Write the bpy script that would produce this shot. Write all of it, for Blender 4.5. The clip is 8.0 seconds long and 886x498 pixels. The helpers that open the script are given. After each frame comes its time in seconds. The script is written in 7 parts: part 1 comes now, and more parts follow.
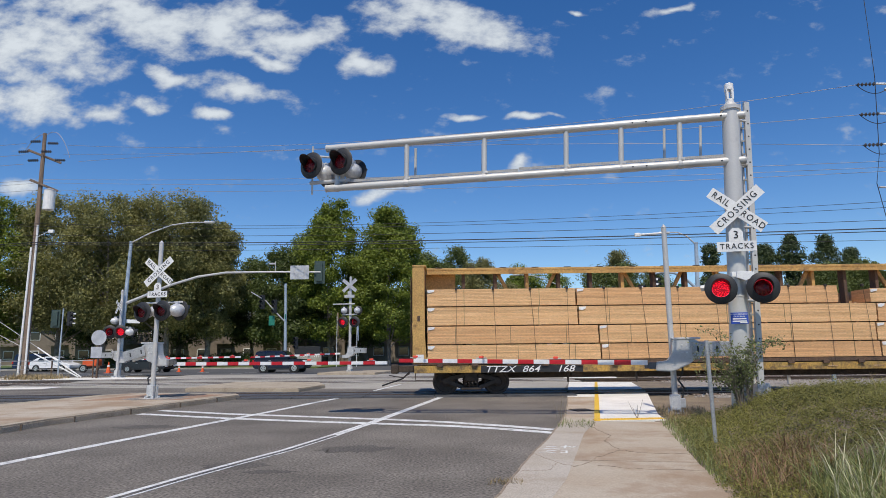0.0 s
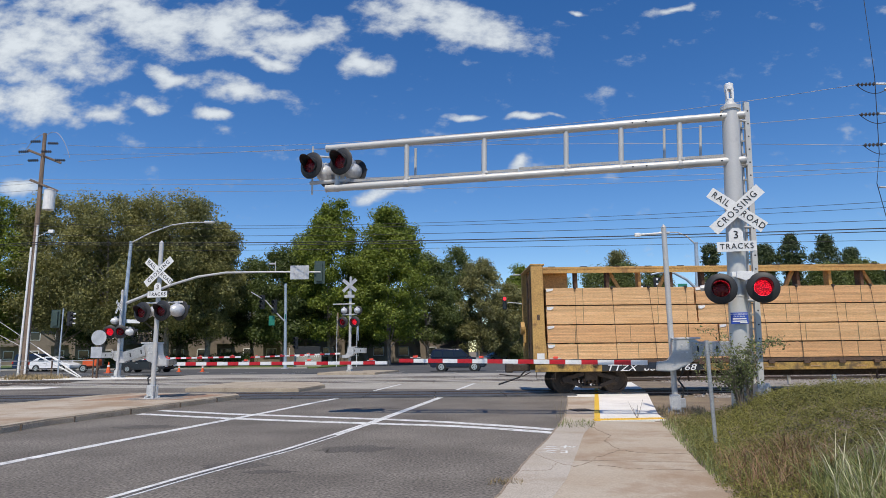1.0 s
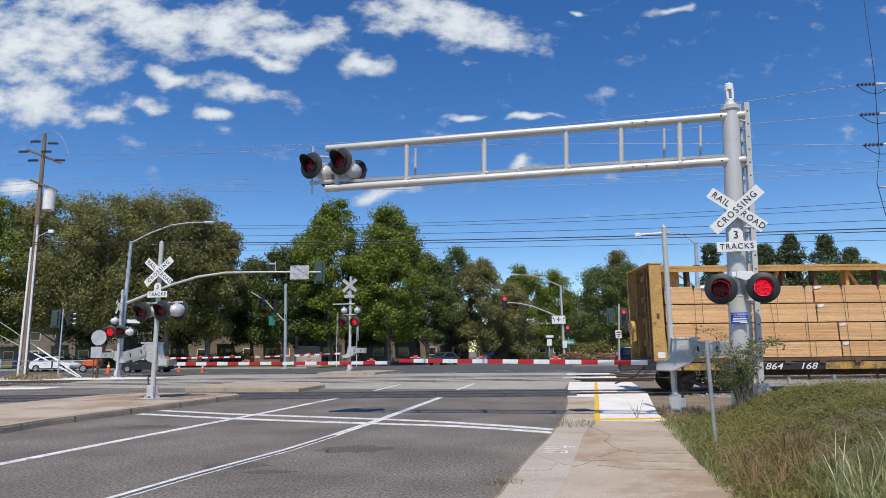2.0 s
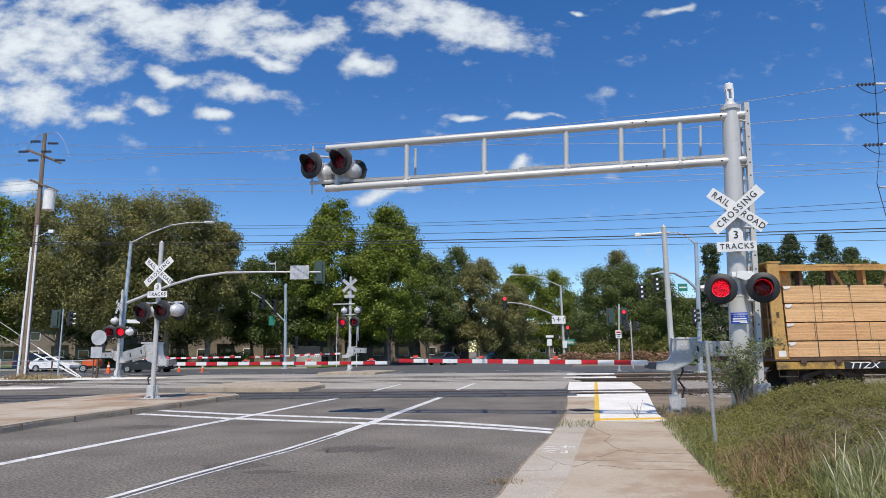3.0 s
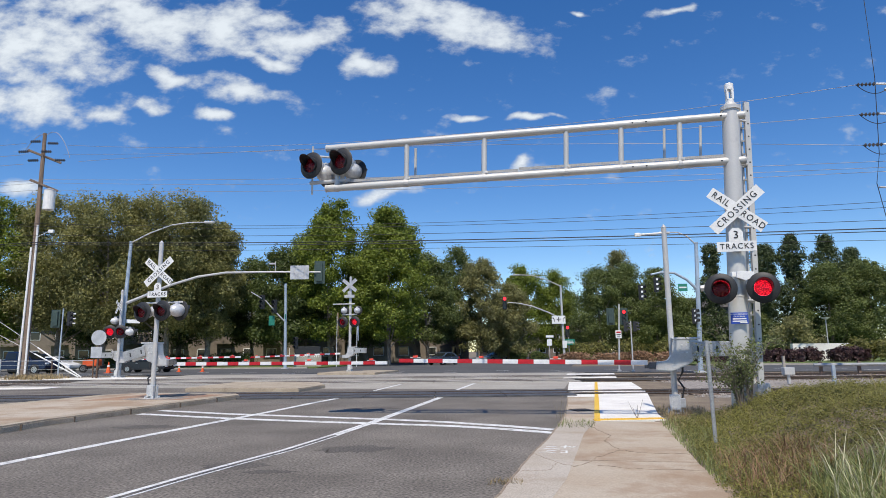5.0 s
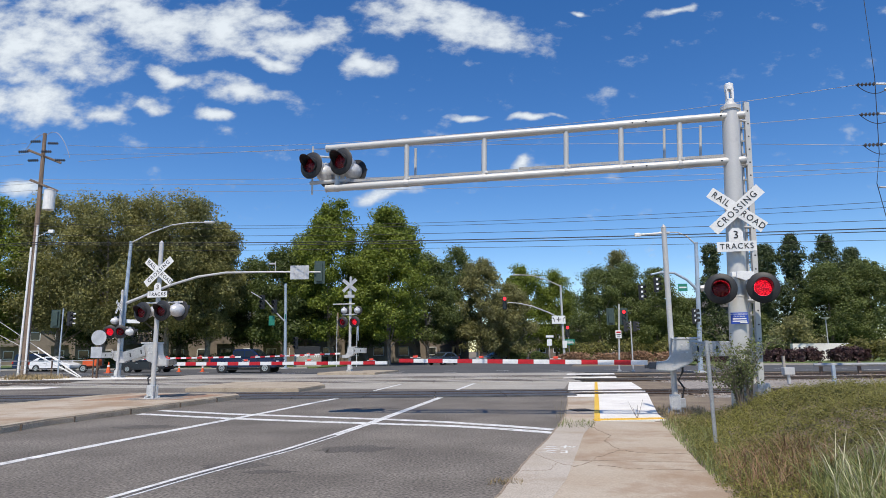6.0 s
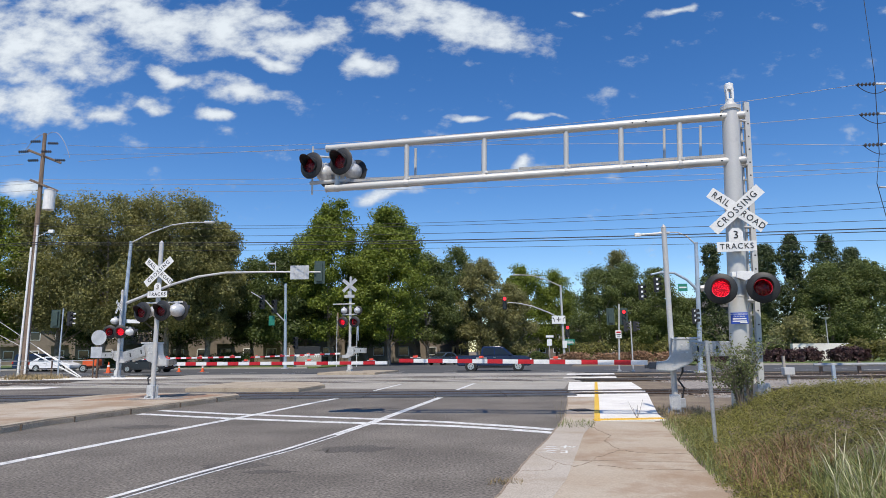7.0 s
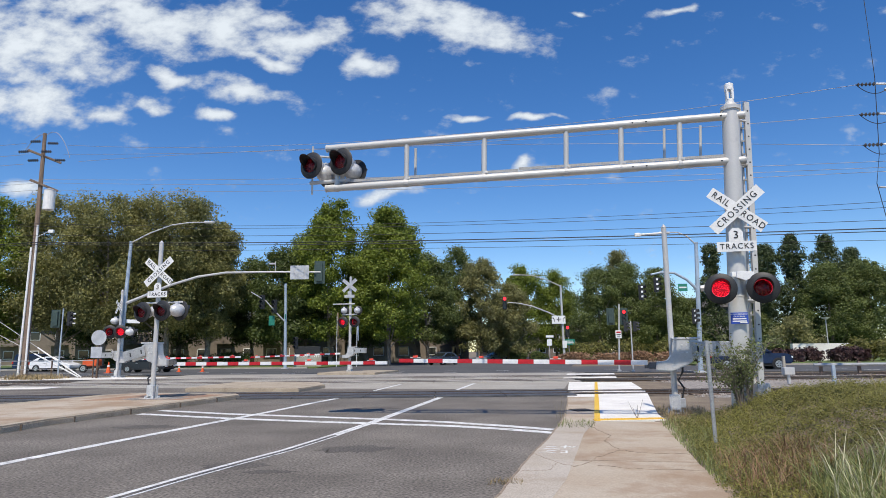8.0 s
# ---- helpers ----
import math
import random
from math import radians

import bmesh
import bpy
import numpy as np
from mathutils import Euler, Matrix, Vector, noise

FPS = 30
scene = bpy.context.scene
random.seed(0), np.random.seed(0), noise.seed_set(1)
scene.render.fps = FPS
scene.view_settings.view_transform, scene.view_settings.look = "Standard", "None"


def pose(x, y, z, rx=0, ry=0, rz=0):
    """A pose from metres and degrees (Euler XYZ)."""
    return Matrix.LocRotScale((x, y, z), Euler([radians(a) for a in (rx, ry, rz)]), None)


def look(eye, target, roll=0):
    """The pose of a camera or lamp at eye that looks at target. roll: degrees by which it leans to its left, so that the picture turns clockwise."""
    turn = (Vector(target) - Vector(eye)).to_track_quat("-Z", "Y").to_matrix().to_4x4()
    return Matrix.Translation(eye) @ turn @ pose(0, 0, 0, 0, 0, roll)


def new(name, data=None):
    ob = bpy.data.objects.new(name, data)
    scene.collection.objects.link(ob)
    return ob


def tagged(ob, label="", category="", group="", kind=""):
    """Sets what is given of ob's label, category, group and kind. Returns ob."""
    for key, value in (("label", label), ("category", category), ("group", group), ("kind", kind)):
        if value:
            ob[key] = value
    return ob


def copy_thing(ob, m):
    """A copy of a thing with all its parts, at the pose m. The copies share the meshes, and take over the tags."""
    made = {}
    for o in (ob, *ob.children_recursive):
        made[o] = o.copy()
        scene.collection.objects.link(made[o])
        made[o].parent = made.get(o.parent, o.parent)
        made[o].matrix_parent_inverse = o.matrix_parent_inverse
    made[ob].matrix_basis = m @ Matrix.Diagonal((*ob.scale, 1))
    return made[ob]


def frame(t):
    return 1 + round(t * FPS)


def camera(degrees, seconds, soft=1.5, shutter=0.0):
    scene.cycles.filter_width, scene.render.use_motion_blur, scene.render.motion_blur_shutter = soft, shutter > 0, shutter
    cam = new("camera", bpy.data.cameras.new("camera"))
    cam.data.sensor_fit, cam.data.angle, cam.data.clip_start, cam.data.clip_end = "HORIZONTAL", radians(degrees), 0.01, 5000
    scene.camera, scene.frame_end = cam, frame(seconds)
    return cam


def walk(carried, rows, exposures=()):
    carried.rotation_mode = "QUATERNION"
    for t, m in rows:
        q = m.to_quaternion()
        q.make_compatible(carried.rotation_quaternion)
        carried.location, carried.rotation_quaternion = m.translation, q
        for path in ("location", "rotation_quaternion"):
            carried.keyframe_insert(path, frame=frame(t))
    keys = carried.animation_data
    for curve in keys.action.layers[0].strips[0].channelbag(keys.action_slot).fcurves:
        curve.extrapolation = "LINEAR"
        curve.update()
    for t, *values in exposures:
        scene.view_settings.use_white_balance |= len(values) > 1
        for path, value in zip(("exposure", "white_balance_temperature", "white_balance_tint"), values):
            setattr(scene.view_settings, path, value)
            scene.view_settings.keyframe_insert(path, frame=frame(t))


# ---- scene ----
# ---------- camera ----------
cam = camera(70, 8.0, 0.6)
EYE = (0.0, 0.0, 1.55)
VIEW = look(EYE, (0.0, 9.871, 1.55 + 1.602), -0.6)
walk(cam, [(0.0, VIEW), (8.0, VIEW)], exposures=[(0.0, -0.18), (1.0, -0.12), (2.0, -0.05), (3.0, 0.02), (8.0, 0.04)])

# ---------- world and sun ----------
SUN_FROM = Vector((-0.02, -0.60, 1.0)).normalized()
world = bpy.data.worlds.new("sky")
scene.world = world
world.use_nodes = True
wt = world.node_tree
sky = wt.nodes.new("ShaderNodeTexSky")
sky.sky_type = "NISHITA"
sky.sun_disc = False
sky.sun_elevation = math.asin(SUN_FROM.z)
sky.sun_rotation = math.atan2(SUN_FROM.x, SUN_FROM.y)
sky.altitude = 30
sky.air_density = 0.9
sky.dust_density = 0.0
sky.ozone_density = 1.8
tone = wt.nodes.new("ShaderNodeHueSaturation")
tone.inputs["Saturation"].default_value = 1.33
tone.inputs["Hue"].default_value = 0.508
wt.links.new(sky.outputs[0], tone.inputs["Color"])
wt.links.new(tone.outputs[0], wt.nodes["Background"].inputs[0])
wt.nodes["Background"].inputs[1].default_value = 0.139
sun_data = bpy.data.lights.new("sun", "SUN")
sun_data.energy = 4.35
sun_data.angle = radians(0.53)
sun_data.color = (1.0, 0.915, 0.79)
sun = new("sun", sun_data)
sun.matrix_world = look(SUN_FROM * 60, (0, 0, 0))


# ---------- building helpers ----------
def part(name, bm, material, parent=None, label="", smooth=False):
    """One mesh object from a bmesh, under a thing or a part."""
    me = bpy.data.meshes.new(name)
    bm.to_mesh(me)
    bm.free()
    if smooth:
        me.shade_smooth()
        me.set_sharp_from_angle(angle=radians(40))
    me.materials.append(material)
    ob = new(name, me)
    ob.parent = parent
    if label:
        tagged(ob, label)
    return ob


def part_on(name, me, parent, m):
    """Another piece on a mesh that exists already."""
    ob = new(name, me)
    ob.parent = parent
    ob.matrix_basis = m
    return ob


def thing(name, label, category, m=None, group="", kind=""):
    ob = new(name)
    ob.empty_display_size = 0.3
    if m is not None:
        ob.matrix_basis = m
    return tagged(ob, label, category, group, kind)


def box(bm, cx, cy, cz, sx, sy, sz, m=None, bevel=0.0):
    mat = Matrix.Translation((cx, cy, cz)) @ Matrix.Diagonal((sx, sy, sz, 1))
    if m is not None:
        mat = m @ mat
    r = bmesh.ops.create_cube(bm, size=1, matrix=mat)
    if bevel:
        edges = {e for v in r["verts"] for e in v.link_edges}
        bmesh.ops.bevel(bm, geom=list(edges), offset=bevel, segments=2, affect="EDGES", profile=0.6)
    return bm


def rod(bm, a, b, r0, r1=None, seg=12, caps=True):
    a, b = Vector(a), Vector(b)
    d = b - a
    m = Matrix.Translation((a + b) / 2) @ d.to_track_quat("Z", "Y").to_matrix().to_4x4()
    bmesh.ops.create_cone(bm, cap_ends=caps, segments=seg, radius1=r0, radius2=r0 if r1 is None else r1, depth=d.length, matrix=m)
    return bm


def tube(bm, pts, r, seg=8, r_end=None):
    """A round tube that bends along pts."""
    pts = [Vector(q) for q in pts]
    rings = []
    n = len(pts)
    for i, q in enumerate(pts):
        d = (pts[min(i + 1, n - 1)] - pts[max(i - 1, 0)]).normalized()
        side = d.cross(Vector((0, 0, 1)))
        if side.length < 0.02:
            side = d.cross(Vector((0, 1, 0)))
        side.normalize()
        up = side.cross(d)
        rr = r if r_end is None else r + (r_end - r) * i / (n - 1)
        rings.append([bm.verts.new(q + (side * math.cos(k * math.tau / seg) + up * math.sin(k * math.tau / seg)) * rr) for k in range(seg)])
    for a, b in zip(rings, rings[1:]):
        for k in range(seg):
            bm.faces.new((a[k], a[(k + 1) % seg], b[(k + 1) % seg], b[k]))
    bm.faces.new(rings[0][::-1])
    bm.faces.new(rings[-1])
    bmesh.ops.recalc_face_normals(bm, faces=bm.faces[:])
    return bm


def arc(a, b, rise, n=10):
    """Points of a bowed line from a to b that lifts by rise in its middle."""
    a, b = Vector(a), Vector(b)
    return [a.lerp(b, i / n) + Vector((0, 0, rise * 4 * (i / n) * (1 - i / n))) for i in range(n + 1)]


def prism(bm, outline, z0, z1, m=None):
    """An upright slab over a flat outline of (x, y)."""
    m = m or Matrix()
    lo = [bm.verts.new(m @ Vector((x, y, z0))) for x, y in outline]
    hi = [bm.verts.new(m @ Vector((x, y, z1))) for x, y in outline]
    n = len(outline)
    bm.faces.new(lo[::-1])
    bm.faces.new(hi)
    for i in range(n):
        bm.faces.new((lo[i], lo[(i + 1) % n], hi[(i + 1) % n], hi[i]))
    bmesh.ops.recalc_face_normals(bm, faces=bm.faces[:])
    return bm


def B():
    return bmesh.new()


def lettering(text, size, material, parent, m, name="lettering", shear=0.0, width=1.0, space=1.0):
    cu = bpy.data.curves.new(name, "FONT")
    cu.body, cu.size, cu.align_x, cu.align_y = text, size, "CENTER", "CENTER"
    cu.extrude, cu.shear, cu.resolution_u, cu.offset, cu.space_character = 0.003, shear, 3, size * 0.004, space
    tmp = new("tmp_text", cu)
    bpy.context.view_layer.update()
    me = bpy.data.meshes.new_from_object(tmp.evaluated_get(bpy.context.evaluated_depsgraph_get()))
    bpy.data.objects.remove(tmp)
    bpy.data.curves.remove(cu)
    me.transform(Matrix.Diagonal((width, 1, 1, 1)))
    me.materials.clear()
    me.materials.append(material)
    ob = new(name, me)
    ob.parent = parent
    ob.matrix_basis = m
    return ob


FACE = pose(0, 0, 0, 90)  # flat lettering stood up, to be read from the -y side


# ---------- materials ----------
def material(name, col, rough=0.6, metal=0.0, col2=None, scale=4.0, fine=60.0, vary=0.12, bump=0.0, bump_scale=80.0, spread=(0.35, 0.65), island=0.0, dirt=None, stretch=(1, 1, 1), coords="Object", random=0.0):
    """A painted, mineral or metal surface with large patches and fine grain."""
    ma = bpy.data.materials.new(name)
    ma.use_nodes = True
    nt = ma.node_tree
    N, L = nt.nodes.new, nt.links.new
    bs = nt.nodes["Principled BSDF"]
    bs.inputs["Roughness"].default_value = rough
    bs.inputs["Metallic"].default_value = metal
    tc = N("ShaderNodeTexCoord")
    mp = N("ShaderNodeMapping")
    mp.inputs["Scale"].default_value = stretch
    L(tc.outputs[coords], mp.inputs[0])
    if random:
        each, far = N("ShaderNodeObjectInfo"), N("ShaderNodeVectorMath")
        far.operation = "MULTIPLY"
        L(each.outputs["Random"], far.inputs[0])
        far.inputs[1].default_value = (91.0, 57.0, 133.0)
        L(far.outputs[0], mp.inputs["Location"])
    big, small = N("ShaderNodeTexNoise"), N("ShaderNodeTexNoise")
    big.inputs["Scale"].default_value, big.inputs["Detail"].default_value = scale, 5
    small.inputs["Scale"].default_value, small.inputs["Detail"].default_value = fine, 3
    for n in (big, small):
        L(mp.outputs[0], n.inputs["Vector"])
    ramp = N("ShaderNodeMapRange")
    ramp.inputs["From Min"].default_value, ramp.inputs["From Max"].default_value = spread
    L(big.outputs["Fac"], ramp.inputs["Value"])
    mix = N("ShaderNodeMix")
    mix.data_type = "RGBA"
    mix.inputs["A"].default_value = (*col, 1)
    mix.inputs["B"].default_value = (*(col2 or [c * 0.8 for c in col]), 1)
    L(ramp.outputs[0], mix.inputs["Factor"])
    hsv = N("ShaderNodeHueSaturation")
    L(mix.outputs["Result"], hsv.inputs["Color"])
    val = N("ShaderNodeMath")
    val.operation = "MULTIPLY_ADD"
    grain = N("ShaderNodeMapRange")
    grain.inputs["From Min"].default_value, grain.inputs["From Max"].default_value = 0.30, 0.70
    L(small.outputs["Fac"], grain.inputs["Value"])
    L(grain.outputs[0], val.inputs[0])
    val.inputs[1].default_value = vary * 3
    val.inputs[2].default_value = 1 - vary * 1.5
    out = val.outputs[0]
    for amount, node, socket in ((island, "ShaderNodeNewGeometry", "Random Per Island"), (random, "ShaderNodeObjectInfo", "Random")):
        if amount:
            g = N(node)
            add = N("ShaderNodeMath")
            add.operation = "MULTIPLY_ADD"
            L(g.outputs[socket], add.inputs[0])
            add.inputs[1].default_value = amount
            add.inputs[2].default_value = -amount / 2
            tot = N("ShaderNodeMath")
            L(out, tot.inputs[0])
            L(add.outputs[0], tot.inputs[1])
            out = tot.outputs[0]
    L(out, hsv.inputs["Value"])
    colour = hsv.outputs["Color"]
    if dirt:
        dn = N("ShaderNodeTexNoise")
        dn.inputs["Scale"].default_value, dn.inputs["Detail"].default_value, dn.inputs["Roughness"].default_value = dirt[1], 8, 0.7
        L(mp.outputs[0], dn.inputs["Vector"])
        dr = N("ShaderNodeMapRange")
        dr.inputs["From Min"].default_value, dr.inputs["From Max"].default_value = dirt[2], dirt[2] + 0.12
        dr.inputs["To Max"].default_value = dirt[3]
        L(dn.outputs["Fac"], dr.inputs["Value"])
        dm = N("ShaderNodeMix")
        dm.data_type = "RGBA"
        dm.inputs["B"].default_value = (*dirt[0], 1)
        L(colour, dm.inputs["A"])
        L(dr.outputs[0], dm.inputs["Factor"])
        colour = dm.outputs["Result"]
    L(colour, bs.inputs["Base Color"])
    if bump:
        bn = N("ShaderNodeTexNoise")
        bn.inputs["Scale"].default_value, bn.inputs["Detail"].default_value = bump_scale, 3
        L(mp.outputs[0], bn.inputs["Vector"])
        bp = N("ShaderNodeBump")
        bp.inputs["Strength"].default_value = bump
        bp.inputs["Distance"].default_value = 0.01
        L(bn.outputs["Fac"], bp.inputs["Height"])
        L(bp.outputs[0], bs.inputs["Normal"])
    return ma


def foliage(name, dark, light, through_light=0.3, rough=0.55):
    ma = bpy.data.materials.new(name)
    ma.use_nodes = True
    nt = ma.node_tree
    N, L = nt.nodes.new, nt.links.new
    bs = nt.nodes["Principled BSDF"]
    bs.inputs["Roughness"].default_value = rough
    g = N("ShaderNodeNewGeometry")
    tc = N("ShaderNodeTexCoord")
    no = N("ShaderNodeTexNoise")
    no.inputs["Scale"].default_value = 0.5
    L(tc.outputs["Object"], no.inputs["Vector"])
    ad = N("ShaderNodeMath")
    ad.operation = "MULTIPLY_ADD"
    L(g.outputs["Random Per Island"], ad.inputs[0])
    ad.inputs[1].default_value = 0.6
    nm = N("ShaderNodeMapRange")
    nm.inputs["From Min"].default_value, nm.inputs["From Max"].default_value = 0.3, 0.7
    nm.inputs["To Max"].default_value = 0.45
    L(no.outputs["Fac"], nm.inputs["Value"])
    L(nm.outputs[0], ad.inputs[2])
    mx = N("ShaderNodeMix")
    mx.data_type = "RGBA"
    mx.inputs["A"].default_value = (*[c * 0.75 for c in dark], 1)
    mx.inputs["B"].default_value = (*[c * 1.22 for c in light], 1)
    L(ad.outputs[0], mx.inputs["Factor"])
    L(mx.outputs["Result"], bs.inputs["Base Color"])
    tr = N("ShaderNodeBsdfTranslucent")
    L(mx.outputs["Result"], tr.inputs["Color"])
    ms = N("ShaderNodeMixShader")
    ms.inputs[0].default_value = through_light
    L(bs.outputs[0], ms.inputs[1])
    L(tr.outputs[0], ms.inputs[2])
    L(ms.outputs[0], nt.nodes["Material Output"].inputs[0])
    return ma


def glow(name, col, strength):
    ma = bpy.data.materials.new(name)
    ma.use_nodes = True
    bs = ma.node_tree.nodes["Principled BSDF"]
    bs.inputs["Base Color"].default_value = (*col, 1)
    bs.inputs["Emission Color"].default_value = (*col, 1)
    bs.inputs["Emission Strength"].default_value = strength
    return ma


def gloss(name, col, rough=0.15, coat=0.0, metal=0.0, trans=0.0):
    ma = bpy.data.materials.new(name)
    ma.use_nodes = True
    bs = ma.node_tree.nodes["Principled BSDF"]
    bs.inputs["Base Color"].default_value = (*col, 1)
    bs.inputs["Roughness"].default_value = rough
    bs.inputs["Metallic"].default_value = metal
    bs.inputs["Coat Weight"].default_value = coat
    bs.inputs["Transmission Weight"].default_value = trans
    return ma


ASPHALT = material("asphalt", (0.124, 0.108, 0.090), 0.92, col2=(0.196, 0.174, 0.147), scale=0.55, fine=27, vary=0.46, bump=0.8, bump_scale=40, dirt=((0.05, 0.048, 0.046), 0.22, 0.60, 0.55))
ASPHALT_FAR = material("asphalt_dark", (0.072, 0.073, 0.075), 0.9, col2=(0.095, 0.095, 0.095), scale=0.3, fine=40, vary=0.2, bump=0.4)
ASPHALT_PATCH = material("asphalt_patch", (0.112, 0.099, 0.085), 0.9, scale=2, fine=28, vary=0.4, bump=0.6)
EARTH = material("earth", (0.24, 0.19, 0.13), 0.95, col2=(0.17, 0.13, 0.09), scale=0.8, fine=30, vary=0.25, bump=0.6, bump_scale=25)
CONCRETE = material("concrete", (0.41, 0.325, 0.235), 0.9, col2=(0.475, 0.41, 0.325), scale=0.6, fine=60, vary=0.16, bump=0.25, bump_scale=70, dirt=((0.27, 0.165, 0.09), 0.45, 0.47, 0.6))
CONCRETE_GREY = material("concrete_grey", (0.33, 0.295, 0.245), 0.9, col2=(0.42, 0.385, 0.33), scale=1.1, fine=55, vary=0.14, bump=0.3, bump_scale=60, dirt=((0.22, 0.19, 0.15), 0.9, 0.55, 0.5))
CONCRETE_WHITE = material("concrete_white", (0.80, 0.775, 0.72), 0.85, col2=(0.70, 0.67, 0.61), scale=1.2, fine=50, vary=0.1, bump=0.15, dirt=((0.40, 0.35, 0.29), 1.2, 0.60, 0.5))
CONCRETE_DARK = material("track_panel_concrete", (0.42, 0.39, 0.35), 0.9, col2=(0.31, 0.29, 0.26), scale=0.8, fine=50, vary=0.15, bump=0.2)
BRICK = material("median_brick", (0.30, 0.17, 0.10), 0.9, col2=(0.40, 0.27, 0.18), scale=2.0, fine=50, vary=0.15, bump=0.2)
PAINT_WHITE = material("road_paint_white", (0.78, 0.78, 0.76), 0.75, col2=(0.62, 0.61, 0.59), scale=2.0, fine=40, vary=0.14, dirt=((0.16, 0.150, 0.135), 5.0, 0.53, 0.8))
PAINT_YELLOW = material("road_paint_yellow", (0.80, 0.50, 0.04), 0.7, col2=(0.70, 0.45, 0.06), scale=4, fine=60, vary=0.12)
TAR = material("tar", (0.06, 0.056, 0.052), 0.8, col2=(0.13, 0.118, 0.104), scale=3, fine=60, vary=0.25)
BALLAST = material("ballast", (0.36, 0.325, 0.29), 0.95, col2=(0.25, 0.22, 0.19), scale=3, fine=40, vary=0.3, bump=1.0, bump_scale=22, island=0.5)
RAIL = material("rail_steel", (0.09, 0.055, 0.04), 0.65, metal=0.5, col2=(0.10, 0.07, 0.05), scale=3, fine=40, vary=0.2)
RAIL_TOP = material("rail_top", (0.30, 0.27, 0.25), 0.35, metal=0.9, scale=3, fine=40, vary=0.1)
GALV = material("galvanised_steel", (0.56, 0.54, 0.505), 0.45, metal=0.15, col2=(0.50, 0.51, 0.52), scale=3.0, fine=30, vary=0.045, dirt=((0.36, 0.34, 0.31), 2.0, 0.64, 0.4))
GALV_DULL = material("weathered_steel", (0.44, 0.45, 0.45), 0.5, metal=0.4, col2=(0.34, 0.35, 0.35), scale=4.0, fine=30, vary=0.12)
ALU = material("silver_paint", (0.60, 0.585, 0.55), 0.40, metal=0.18, col2=(0.54, 0.53, 0.50), scale=1.2, fine=40, vary=0.025, dirt=((0.44, 0.42, 0.39), 1.5, 0.62, 0.5))
POLE_BLUE = material("blue_grey_paint", (0.42, 0.50, 0.58), 0.45, metal=0.2, scale=2.0, fine=30, vary=0.1)
BLACK = material("black_paint", (0.025, 0.026, 0.028), 0.55, scale=6, fine=40, vary=0.2)
SIGN_WHITE = material("sign_white", (0.82, 0.82, 0.80), 0.5, col2=(0.74, 0.74, 0.72), scale=5, fine=60, vary=0.05)
SIGN_BLACK = material("sign_black", (0.02, 0.02, 0.02), 0.5, scale=5, vary=0.1)
SIGN_BLUE = material("sign_blue", (0.03, 0.09, 0.48), 0.5, scale=5, vary=0.1)
SIGN_GREEN = material("sign_green", (0.02, 0.22, 0.15), 0.5, scale=5, vary=0.1)
SIGN_BACK = material("sign_back", (0.55, 0.56, 0.57), 0.5, metal=0.3, scale=3, vary=0.1)
RED_STRIPE = material("red_reflective", (0.55, 0.012, 0.022), 0.45, scale=6, fine=60, vary=0.1)
WHITE_STRIPE = material("white_reflective", (0.80, 0.80, 0.79), 0.45, col2=(0.70, 0.71, 0.72), scale=5, fine=60, vary=0.06)
WOOD_POLE = material("weathered_pole_wood", (0.26, 0.19, 0.14), 0.9, col2=(0.17, 0.125, 0.095), scale=3, fine=40, vary=0.2, stretch=(4, 4, 0.4), bump=0.4)
CERAMIC = material("insulator", (0.09, 0.085, 0.085), 0.3, scale=5, vary=0.1)
WIRE = material("cable", (0.035, 0.035, 0.037), 0.7, scale=1, vary=0.1)
WIRE_BRIGHT = material("bare_cable", (0.42, 0.37, 0.34), 0.5, metal=0.3, scale=1, vary=0.1)
RUBBER = material("rubber", (0.022, 0.022, 0.022), 0.85, scale=8, vary=0.2)
GLASS_DARK = gloss("car_glass", (0.015, 0.018, 0.020), 0.06, 0.0)
CHROME = gloss("alloy", (0.62, 0.62, 0.62), 0.28, 0.0, 0.9)
RED_SPOT = glow("red_spot_on", (1.0, 0.03, 0.04), 2.2)
BARK = material("bark", (0.16, 0.125, 0.095), 0.95, col2=(0.26, 0.22, 0.18), scale=2.5, fine=20, vary=0.2, stretch=(1, 1, 0.4), bump=0.6, bump_scale=20)

LEAF_PLANE = foliage("plane_leaves", (0.125, 0.142, 0.042), (0.345, 0.325, 0.120), 0.5)
LEAF_GREEN = foliage("green_leaves", (0.085, 0.135, 0.016), (0.270, 0.320, 0.045), 0.42)
LEAF_MID = foliage("mid_green_leaves", (0.070, 0.105, 0.026), (0.195, 0.230, 0.065), 0.42)
LEAF_DEEP = foliage("deep_leaves", (0.050, 0.080, 0.018), (0.135, 0.172, 0.042), 0.42)
LEAF_OLIVE = foliage("olive_leaves", (0.150, 0.155, 0.060), (0.330, 0.315, 0.125), 0.48)
LEAF_CONIFER = foliage("dark_leaves", (0.036, 0.062, 0.024), (0.115, 0.145, 0.052), 0.32)
LEAF_HEDGE = foliage("hedge_leaves", (0.058, 0.066, 0.015), (0.285, 0.265, 0.066), 0.42)
LEAF_PURPLE = foliage("purple_leaves", (0.030, 0.015, 0.017), (0.090, 0.040, 0.038), 0.2)
LEAF_SHRUB = foliage("shrub_leaves", (0.10, 0.13, 0.045), (0.26, 0.29, 0.11), 0.4)
LEAF_DRY = foliage("dry_grass", (0.22, 0.16, 0.075), (0.40, 0.31, 0.16), 0.2)
